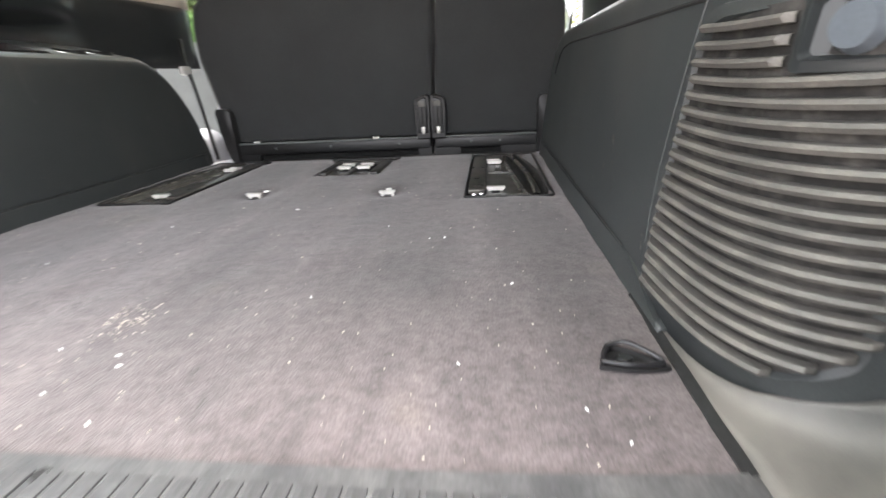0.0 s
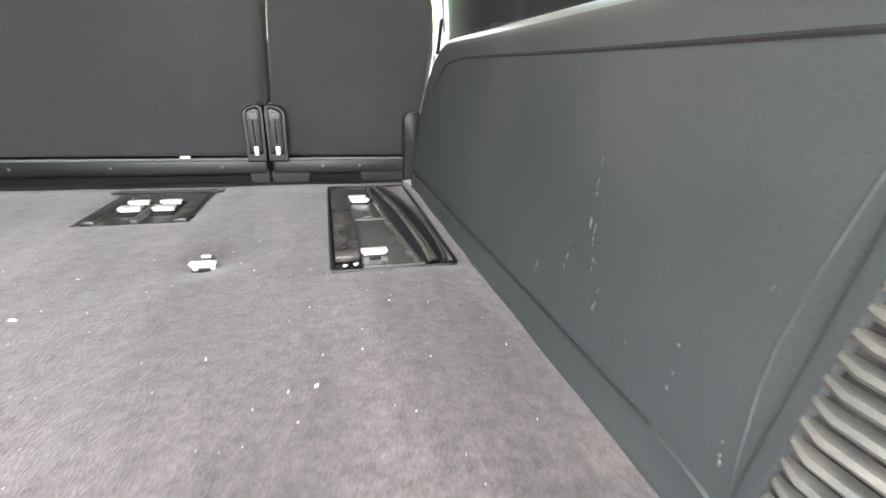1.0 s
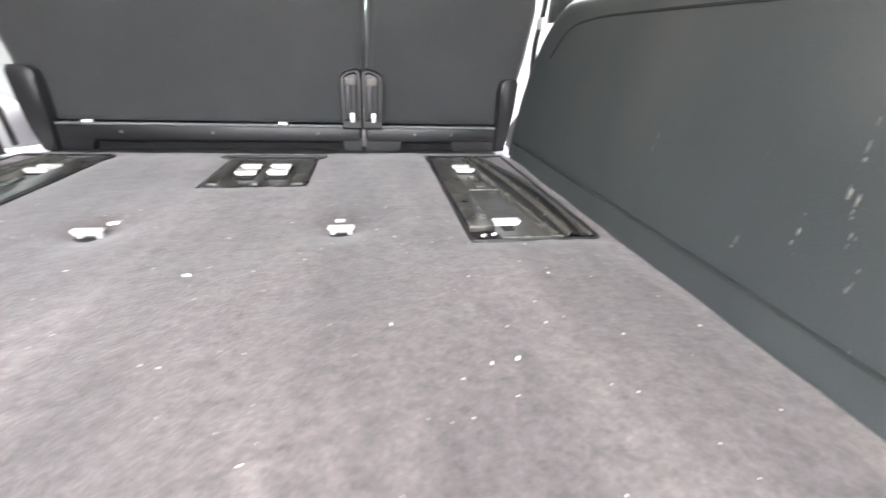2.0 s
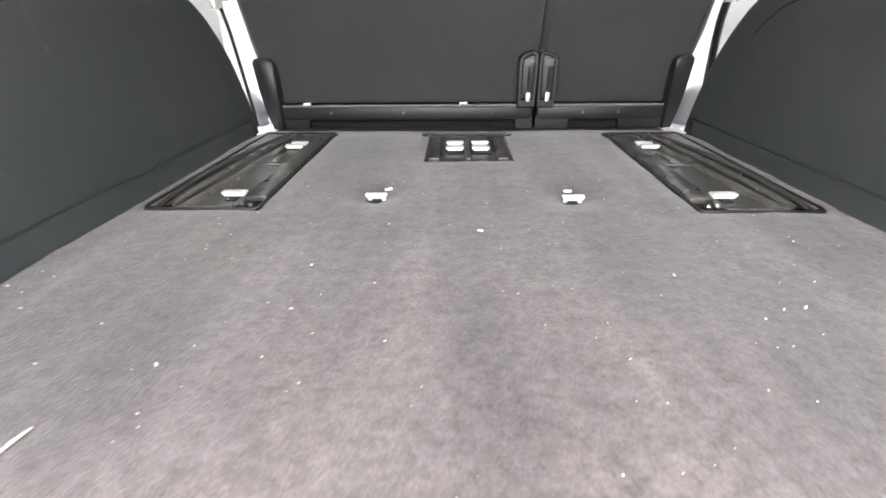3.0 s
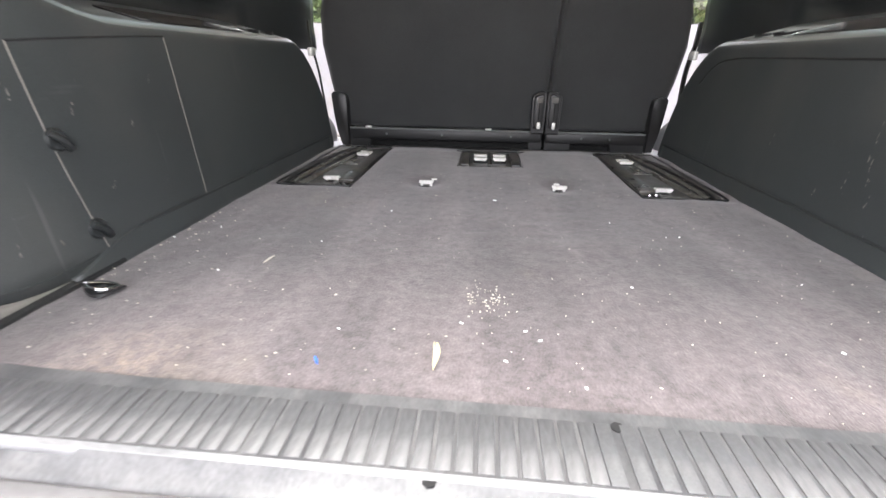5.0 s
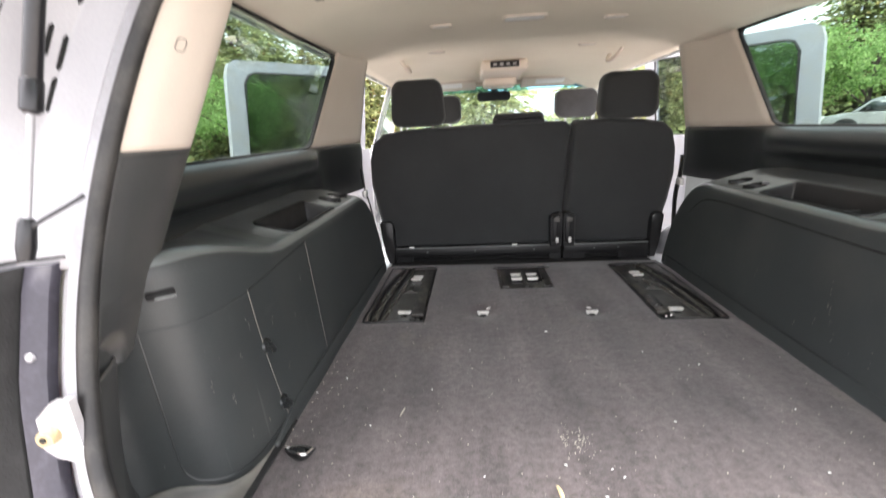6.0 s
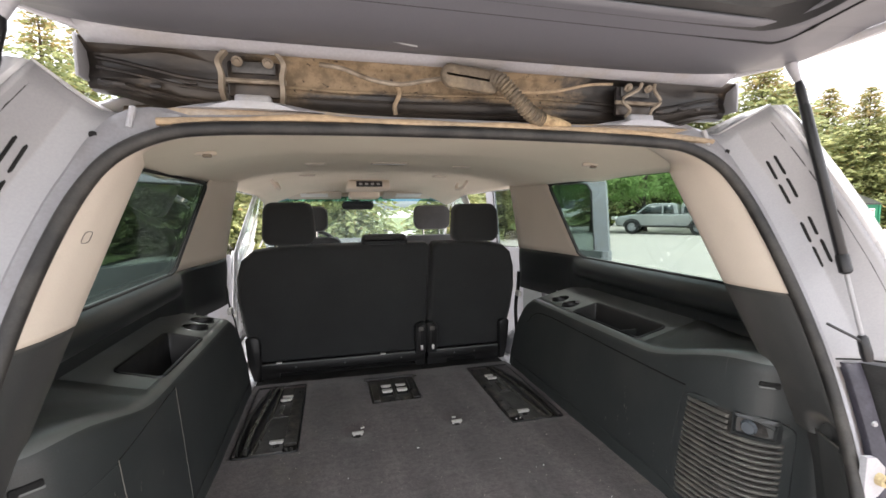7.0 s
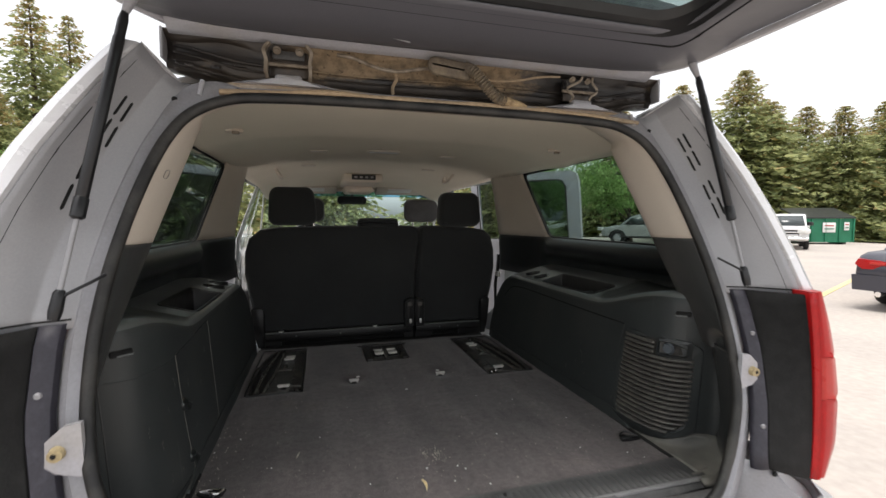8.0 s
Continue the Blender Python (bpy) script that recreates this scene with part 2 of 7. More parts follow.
GUTTER = material("satin_silver_grey_pillar_cover", (0.335, 0.335, 0.35), 0.42, metal=0.15, vary=0.05, scale=4, fine=300, bump=0.05,
                  second=(0.30, 0.30, 0.31), amount=0.45, edge=0.2)
RUBBER = material("black_rubber_seal", (0.008, 0.008, 0.008), 0.55, vary=0.2, scale=14, fine=300, bump=0.2, depth=0.001,
                  second=(0.042, 0.039, 0.035), amount=0.46, edge=0.14)


def muddied(m, centre, reach, low, high, mud, dark):
    """Dried splash mud: thick round a middle across the width and above a line, thinning out in drips."""
    n, l = m.node_tree.nodes, m.node_tree.links
    b = n["Principled BSDF"]
    tc, cut = n.new("ShaderNodeTexCoord"), n.new("ShaderNodeSeparateXYZ")
    l.new(tc.outputs["Object"], cut.inputs[0])

    def math_node(op, a, c=None):
        q = n.new("ShaderNodeMath")
        q.operation = op
        for k, v in enumerate((a, c)):
            if v is None:
                continue
            if isinstance(v, (int, float)):
                q.inputs[k].default_value = v
            else:
                l.new(v, q.inputs[k])
        return q.outputs[0]

    def ramp(v, a, c, lo=0.0, hi=1.0):
        q = n.new("ShaderNodeMapRange")
        q.interpolation_type = "SMOOTHSTEP"
        q.inputs["From Min"].default_value, q.inputs["From Max"].default_value = a, c
        q.inputs["To Min"].default_value, q.inputs["To Max"].default_value = lo, hi
        l.new(v, q.inputs["Value"])
        return q.outputs[0]

    def speckle(scale, size, detail=7, rough=0.65):
        mp, nz = n.new("ShaderNodeMapping"), n.new("ShaderNodeTexNoise")
        mp.inputs["Scale"].default_value = size
        l.new(tc.outputs["Object"], mp.inputs["Vector"])
        l.new(mp.outputs[0], nz.inputs["Vector"])
        nz.inputs["Scale"].default_value, nz.inputs["Detail"].default_value, nz.inputs["Roughness"].default_value = scale, detail, rough
        return nz.outputs["Fac"]
    away = math_node("ABSOLUTE", math_node("SUBTRACT", cut.outputs["X"], centre))
    near = ramp(away, reach, reach * 0.45)
    up = ramp(cut.outputs["Z"], low, high)
    drift = speckle(9, (0.8, 1, 1.4))
    film = math_node("ADD", math_node("MULTIPLY", near, math_node("ADD", math_node("MULTIPLY", up, 0.30), 0.05)), drift)
    cover = ramp(film, 0.60, 0.84)
    tone = n.new("ShaderNodeMix")
    tone.data_type = "RGBA"
    tone.inputs["A"].default_value, tone.inputs["B"].default_value = (*mud, 1), (*[c * 0.55 for c in mud], 1)
    l.new(ramp(speckle(34, (1, 1, 1)), 0.40, 0.66), tone.inputs["Factor"])
    lay = n.new("ShaderNodeMix")
    lay.data_type = "RGBA"
    l.new(cover, lay.inputs["Factor"])
    l.new(b.inputs["Base Color"].links[0].from_socket, lay.inputs["A"])
    l.new(tone.outputs["Result"], lay.inputs["B"])
    chips = n.new("ShaderNodeMix")
    chips.data_type = "RGBA"
    l.new(ramp(speckle(85, (1, 1, 1), 3, 0.5), 0.64, 0.70), chips.inputs["Factor"])
    l.new(lay.outputs["Result"], chips.inputs["A"])
    chips.inputs["B"].default_value = (*dark, 1)
    l.new(chips.outputs["Result"], b.inputs["Base Color"])
    l.new(ramp(cover, 0, 1, 0.34, 0.85), b.inputs["Roughness"])
    return m


SPLASHED = muddied(material("mud_splashed_black_plastic", (0.016, 0.015, 0.015), 0.34, vary=0.3, scale=12, fine=120, bump=0.3, depth=0.001,
                            second=(0.055, 0.042, 0.030), amount=0.46, edge=0.16, stretch=(0.3, 1, 1.3)), -0.06, 0.42, 0.962, 1.0, (0.33, 0.245, 0.155), (0.030, 0.024, 0.018))
STRIP = material("clay_coloured_strip", (0.40, 0.29, 0.18), 0.8, vary=0.25, scale=12, fine=150, bump=0.3, depth=0.001,
                 second=(0.30, 0.24, 0.17), amount=0.45, edge=0.15, stretch=(0.5, 1, 1))
CHANNEL = material("muddy_painted_roof_channel", (0.38, 0.36, 0.34), 0.5, vary=0.2, scale=6, fine=160, bump=0.2, depth=0.001,
                   second=(0.33, 0.24, 0.14), amount=0.58, edge=0.2)
SMEARED = material("mud_smeared_black_plastic", (0.013, 0.012, 0.013), 0.32, vary=0.3, scale=14, fine=120, bump=0.3, depth=0.001,
                   second=(0.085, 0.060, 0.038), amount=0.44, edge=0.14, stretch=(0.35, 1, 1))
DIRT = material("tan_dried_mud", (0.44, 0.32, 0.18), 0.9, vary=0.3, scale=24, fine=150, bump=0.5, depth=0.002,
                second=(0.12, 0.08, 0.045), amount=0.40, edge=0.08, stretch=(0.7, 1, 1))
HOSE = material("dusty_dark_rubber_hose", (0.13, 0.105, 0.077), 0.75, vary=0.25, scale=30, fine=150, bump=0.3,
                second=(0.23, 0.18, 0.12), amount=0.45, edge=0.12)
HINGE = material("dirty_painted_steel", (0.30, 0.255, 0.20), 0.55, metal=0.1, vary=0.2, scale=25, fine=200, bump=0.2,
                 second=(0.12, 0.09, 0.06), amount=0.45, edge=0.12)
STEEL = material("bright_zinc_steel", (0.74, 0.73, 0.70), 0.34, metal=0.3, vary=0.1, scale=40, fine=300, bump=0.1,
                 second=(0.55, 0.53, 0.49), amount=0.4)
CHROME = material("chrome", (0.8, 0.8, 0.8), 0.1, metal=1.0, vary=0.03, scale=20, fine=200, bump=0)
STRUT = material("black_painted_tube", (0.011, 0.011, 0.0125), 0.35, vary=0.15, scale=15, fine=200, bump=0.05)
RED = material("red_lamp_lens", (0.40, 0.006, 0.007), 0.3, vary=0.08, scale=12, fine=120, bump=0.05, coat=0.1, spec=0.35)
RED_PALE = material("pale_red_reverse_lens", (0.46, 0.034, 0.028), 0.3, vary=0.06, scale=12, fine=120, bump=0.05, coat=0.1, spec=0.35)
CREAM = material("yellowed_rubber_stop", (0.45, 0.36, 0.20), 0.7, vary=0.2, scale=60, fine=300, bump=0.2)
WHITE = material("white_plastic", (0.80, 0.80, 0.78), 0.4, vary=0.06, scale=20, fine=300, bump=0.05)
TINT = glass("green_privacy_glass", (0.335, 0.435, 0.41))
DOOR_TINT = glass("dark_green_door_glass", (0.27, 0.34, 0.33))
# Teal tint stands for sky reflection and haze on the glass
CLEAR = glass("haze_tinted_glass", (0.76, 0.92, 0.93))
BAND = glass("blue_sun_band_glass", (0.20, 0.50, 0.68))
MIRROR = material("mirror_glass", (0.8, 0.8, 0.8), 0.03, metal=1.0, vary=0.01, bump=0)
LOT = material("pale_concrete_lot", (0.34, 0.308, 0.280), 0.9, vary=0.1, scale=0.5, fine=14, bump=0.3, depth=0.01,
               second=(0.42, 0.37, 0.33), amount=0.45, edge=0.2)
LOT_PAINT = material("faded_yellow_line_paint", (0.62, 0.52, 0.27), 0.8, vary=0.2, scale=4, fine=60, bump=0.2)
GRASS = material("dry_grass", (0.16, 0.14, 0.06), 0.95, vary=0.3, scale=0.7, fine=30, bump=0.5, depth=0.03,
                 second=(0.08, 0.13, 0.035), amount=0.5, edge=0.2)
BARK = material("bark", (0.10, 0.075, 0.055), 0.95, vary=0.3, scale=6, fine=60, bump=0.6, depth=0.02)


def foliage(name, a, b):
    """Leaf colour that changes from clump to clump."""
    m = bpy.data.materials.new(name)
    m.use_nodes = True
    n, l = m.node_tree.nodes, m.node_tree.links
    geo, ramp = n.new("ShaderNodeNewGeometry"), n.new("ShaderNodeMix")
    ramp.data_type = "RGBA"
    ramp.inputs["A"].default_value, ramp.inputs["B"].default_value = (*a, 1), (*b, 1)
    l.new(geo.outputs["Random Per Island"], ramp.inputs["Factor"])
    p = n["Principled BSDF"]
    l.new(ramp.outputs["Result"], p.inputs["Base Color"])
    p.inputs["Roughness"].default_value = 0.7
    p.inputs["Specular IOR Level"].default_value = 0.25
    through_leaf, both = n.new("ShaderNodeBsdfTranslucent"), n.new("ShaderNodeMixShader")
    l.new(ramp.outputs["Result"], through_leaf.inputs["Color"])
    both.inputs[0].default_value = 0.55
    l.new(p.outputs[0], both.inputs[1])
    l.new(through_leaf.outputs[0], both.inputs[2])
    l.new(both.outputs[0], n["Material Output"].inputs["Surface"])
    return m


NEEDLE = foliage("spruce_needles", (0.19, 0.23, 0.11), (0.46, 0.47, 0.22))
NEEDLE_TIP = foliage("browned_spruce_needles", (0.30, 0.23, 0.10), (0.42, 0.33, 0.15))
LEAF = foliage("spring_leaves", (0.17, 0.29, 0.09), (0.38, 0.52, 0.20))
SILVER = material("silver_truck_paint", (0.36, 0.37, 0.37), 0.3, metal=0.3, vary=0.03, scale=3, fine=50, bump=0, coat=0.5)
WHITE_PAINT = material("white_truck_paint", (0.78, 0.78, 0.78), 0.3, vary=0.03, scale=3, fine=50, bump=0, coat=0.5)
DARK_PAINT = material("dark_grey_sedan_paint", (0.045, 0.045, 0.06), 0.35, metal=0.1, vary=0.05, scale=3, fine=50, bump=0, coat=0.3)
DUMPSTER = material("green_dumpster_steel", (0.012, 0.17, 0.085), 0.5, vary=0.12, scale=2, fine=30, bump=0.1)
TYRE = material("tyre_rubber", (0.02, 0.02, 0.02), 0.85, vary=0.2, scale=10, fine=80, bump=0.2)
AUTO_GLASS = material("dark_vehicle_glass", (0.03, 0.04, 0.04), 0.06, vary=0.05, scale=3, fine=30, bump=0, coat=0.3)
BLUE = material("blue_plastic_chip", (0.02, 0.12, 0.55), 0.45, vary=0.1, scale=60, fine=300, bump=0.05)
STRAW = material("dry_cream_leaf", (0.62, 0.50, 0.30), 0.8, vary=0.15, scale=60, fine=400, bump=0.2)
CRUMB = material("pale_crumbs", (0.52, 0.47, 0.40), 0.8, vary=0.2, scale=80, fine=300, bump=0.1)


# ---- building helpers ----
def finish(name, bm, mat, angle=38):
    me = bpy.data.meshes.new(name)
    bm.to_mesh(me)
    bm.free()
    me.materials.append(mat)
    me.polygons.foreach_set("use_smooth", [True] * len(me.polygons))
    me.set_sharp_from_angle(angle=radians(angle))
    return new(name, me)


def part(name, bm, mat, parent, label="", thick=0.0, angle=38):
    """One mesh, in the place's own metres, under a thing or under a part of one."""
    ob = finish(name, bm, mat, angle)
    ob.parent = parent
    if parent.parent is None:
        ob.matrix_parent_inverse = parent.matrix_basis.inverted()
    if thick:
        s = ob.modifiers.new("thickness", "SOLIDIFY")
        s.thickness, s.offset = thick, 0
    if label:
        tagged(ob, label)
    return ob


def thing(name, base, label, category, group="", kind=""):
    ob = new(name)
    ob.empty_display_size = 0.1
    ob.matrix_basis = Matrix.Translation(base)
    return tagged(ob, label, category, group, kind)


def structure(name, bm, mat, label, category="", thick=0.0, angle=38):
    ob = tagged(finish(name, bm, mat, angle), label, category or name.split("_")[0], kind="structure")
    if thick:
        s = ob.modifiers.new("thickness", "SOLIDIFY")
        s.thickness, s.offset = thick, 0
    return ob


def B():
    return bmesh.new()


def grid(bm, rows, closed=False, skip=None):
    vs = [[bm.verts.new(p) for p in row] for row in rows]
    for i in range(len(vs) - 1):
        n = len(vs[i])
        for j in range(n if closed else n - 1):
            if not (skip and skip(i, j)):
                bm.faces.new((vs[i][j], vs[i][(j + 1) % n], vs[i + 1][(j + 1) % n], vs[i + 1][j]))
    return vs


def loft(bm, rings, cap=True):
    vs = grid(bm, rings, closed=True)
    if cap:
        bm.faces.new(vs[0][::-1])
        bm.faces.new(vs[-1])
    bmesh.ops.recalc_face_normals(bm, faces=bm.faces[:])
    return vs


def tube(bm, pts, r, n=10, flat=1.0):
    """A round bar along pts; r is one radius or one for each point."""
    pts = [Vector(p) for p in pts]
    rings, up = [], Vector((0.0123, 0.02, 1))
    for i, p in enumerate(pts):
        ahead = (pts[min(i + 1, len(pts) - 1)] - pts[max(i - 1, 0)]).normalized()
        a = ahead.cross(up)
        a = a.normalized() if a.length > 0.05 else Vector((1, 0, 0))
        b = a.cross(ahead).normalized()
        q = r[i] if isinstance(r, (list, tuple)) else r
        rings.append([p + a * q * math.cos(k * math.tau / n) + b * q * flat * math.sin(k * math.tau / n) for k in range(n)])
    loft(bm, rings)


def box(bm, c, s, r=0.004, seg=2, m=None):
    """A box with rounded edges: centre, size; m turns it about its centre."""
    got = bmesh.ops.create_cube(bm, size=1.0)["verts"]
    for v in got:
        v.co = Vector((v.co.x * s[0], v.co.y * s[1], v.co.z * s[2]))
    if r:
        edges = list({e for v in got for e in v.link_edges})
        made = bmesh.ops.bevel(bm, geom=edges, offset=min(r, min(s) * 0.45), segments=seg, affect="EDGES", profile=0.5)
        got = list({v for f in made["faces"] for v in f.verts} | {v for v in got if v.is_valid})
    turn = m or Matrix()
    for v in got:
        v.co = Vector(c) + turn.to_3x3() @ v.co


def disc(bm, c, axis, r, depth, n=24, r2=None):
    c, axis = Vector(c), Vector(axis).normalized()
    tube(bm, [c, c + axis * depth], [r, r if r2 is None else r2], n)


def smooth01(a, b, v):
    t = min(1, max(0, (v - a) / (b - a)))
    return t * t * (3 - 2 * t)


def spline(keys, n):
    """n points along a smooth line through the keys."""
    keys = [Vector(k) for k in keys]
    out = []
    for i in range(n):
        u = i / (n - 1) * (len(keys) - 1)
        k = min(int(u), len(keys) - 2)
        t = u - k
        p0, p1, p2, p3 = keys[max(k - 1, 0)], keys[k], keys[k + 1], keys[min(k + 2, len(keys) - 1)]
        out.append(0.5 * (2 * p1 + (p2 - p0) * t + (2 * p0 - 5 * p1 + 4 * p2 - p3) * t * t + (3 * p1 - p0 - 3 * p2 + p3) * t ** 3))
    return out


def interp(v, keys):
    if v <= keys[0][0]:
        return keys[0][1]
    for (a, p), (b, q) in zip(keys, keys[1:]):
        if v <= b:
            return p + (q - p) * (v - a) / (b - a)
    return keys[-1][1]


def around(cx, cz, hw, hh, r, n=6):
    """A rectangle with round corners, as (across, up) points."""
    out = []
    for k, (sx, sz) in enumerate(((1, 1), (-1, 1), (-1, -1), (1, -1))):
        for i in range(n + 1):
            a = radians(90 * k + 90 * i / n)
            out.append((cx + sx * (hw - r) + r * math.cos(a), cz + sz * (hh - r) + r * math.sin(a)))
    return out


XO = 0.0            # middle of the rear opening
XQ = 0.018          # middle between the quarter windows
GROUND = -0.87


def rear_y(z):
    """The slanted plane of the rear opening."""
    return -0.0408 + 0.36 * z


# ---- load floor: carpet with openings for the seat anchors ----
HOLES = [(-0.575, -0.372, 0.935, 1.50), (0.372, 0.575, 0.925, 1.49), (-0.108, 0.100, 1.222, 1.475)]


def lines(lo, hi, step, extra):
    n = round((hi - lo) / step)
    base = [lo + (hi - lo) * i / n for i in range(n + 1)]
    keep = [v for v in base if all(abs(v - e) > step * 0.35 for e in extra)]
    return sorted(set(keep + [e for e in extra if lo < e < hi]) | {lo, hi})


def carpet_z(x, y):
    z = 0.004 * noise.noise((x * 3.1, y * 2.3, 0.4)) + 0.0018 * noise.noise((x * 11, y * 9, 2.0))
    z += 0.0012 * noise.noise((x * 34, y * 30, 5.0))
    near = min(max(abs(x - (a + b) / 2) - (b - a) / 2, abs(y - (c + d) / 2) - (d - c) / 2) for a, b, c, d in HOLES)
    if near < 0.03:
        z -= 0.003 * (1 - max(near, 0) / 0.03)
    for hx, hy in ((-0.1775, 1.0), (0.1775, 0.99)):
        z -= 0.012 * math.exp(-((x - hx) / 0.045) ** 2 - ((y - hy - 0.005) / 0.045) ** 2)
    return z - 0.010 * smooth01(1.42, 1.56, y)


def build_floor():
    bm = B()
    xs = lines(-0.603, 0.603, 0.0125, sorted({v for h in HOLES for v in h[:2]}))
    ys = lines(0.168, 1.56, 0.0125, sorted({v for h in HOLES for v in h[2:]}))
    vs = [[bm.verts.new((x, y + (0.002 * noise.noise((x * 14, 0, 0)) if y < 0.17 else 0), carpet_z(x, y))) for x in xs] for y in ys]
    for j in range(len(ys) - 1):
        for i in range(len(xs) - 1):
            cx, cy = (xs[i] + xs[i + 1]) / 2, (ys[j] + ys[j + 1]) / 2
            if not any(a < cx < b and c < cy < d for a, b, c, d in HOLES):
                bm.faces.new((vs[j][i], vs[j][i + 1], vs[j + 1][i + 1], vs[j + 1][i]))
    rim = [e for e in bm.edges if e.is_boundary]
    down = bmesh.ops.extrude_edge_only(bm, edges=rim)["geom"]
    for v in [g for g in down if isinstance(g, bmesh.types.BMVert)]:
        v.co.z -= 0.014
    bmesh.ops.recalc_face_normals(bm, faces=bm.faces[:])
    return structure("floor", bm, CARPET, "dusty dark grey-brown carpet on the load floor", "floor")


floor = build_floor()
bm = B()
box(bm, (0, 0.86, -0.06), (1.5, 1.75, 0.07), 0.004)
structure("floor_pan", bm, VOID, "dark floor pan under the load floor carpet", "floor")
bm = B()
box(bm, (0, 2.75, -0.28), (1.75, 2.3, 0.06), 0.01)
structure("footwell_floor", bm, CARPET, "dark carpeted footwell floor ahead of the seat", "floor")


# ---- seat anchor trays, strikers and cargo rings ----
def striker(bm, x, y, w, z, deep=0.013):
    """A bright latch bar: wide and flat on top, narrower below, on two short legs."""
    loft(bm, [[(x + a * w, y + b, z + h) for a, h in ((-0.5, 0.0), (-0.47, 0.003), (0.47, 0.003), (0.5, 0.0), (0.38, -0.006), (-0.38, -0.006))] for b in (-deep / 2, deep / 2)])
    for a in (-0.32, 0.32):
        box(bm, (x + a * w, y + 0.003, z - 0.009), (0.007, 0.006, 0.014), 0.001, 1)


def anchor_hook(x, y, lean):
    t = thing("floor_anchor", (x, y, -0.012), "bright steel seat anchor hook in a carpet slot", "anchor", "floor anchors")
    # black wedge drawn for the shade beside and below the hook
    bm = B()
    loft(bm, [[(x - 0.012 + a, y + b, h) for a, b in ((-0.008, -0.016), (0.018, -0.020), (0.024, 0.0), (-0.012, 0.0))] for h in (-0.022, -0.0098)])
    part("pocket", bm, VOID, t, "black wedge for the shade in the slot")
    bm = B()
    striker(bm, x, y - 0.003, 0.040, 0.002, 0.009)
    part("hook", bm, STEEL, t)
    bm = B()
    box(bm, (x + lean * 0.010, y + 0.030, 0.0005), (0.015, 0.006, 0.005), 0.002, 2, Matrix.Rotation(radians(14 * lean), 4, "Z"))
    part("catch", bm, STEEL, t)
    return t


anchor_hook(-0.1775, 1.0, 1.8)
anchor_hook(0.1775, 0.99, -0.3)


def tray_edges(u):
    """Borders across the swept half of a side tray, from its middle outwards; u runs from the front end to the rear end."""
    c, belly = u ** 1.6, math.sin(math.pi * min(1, max(0, u))) ** 0.8
    e = [-0.004 + 0.040 * c]
    for w in (0.014, 0.005 + 0.021 * belly, 0.015 + 0.006 * c, 0.005 + 0.016 * belly, 0.008):
        e.append(e[-1] + w)
    return e


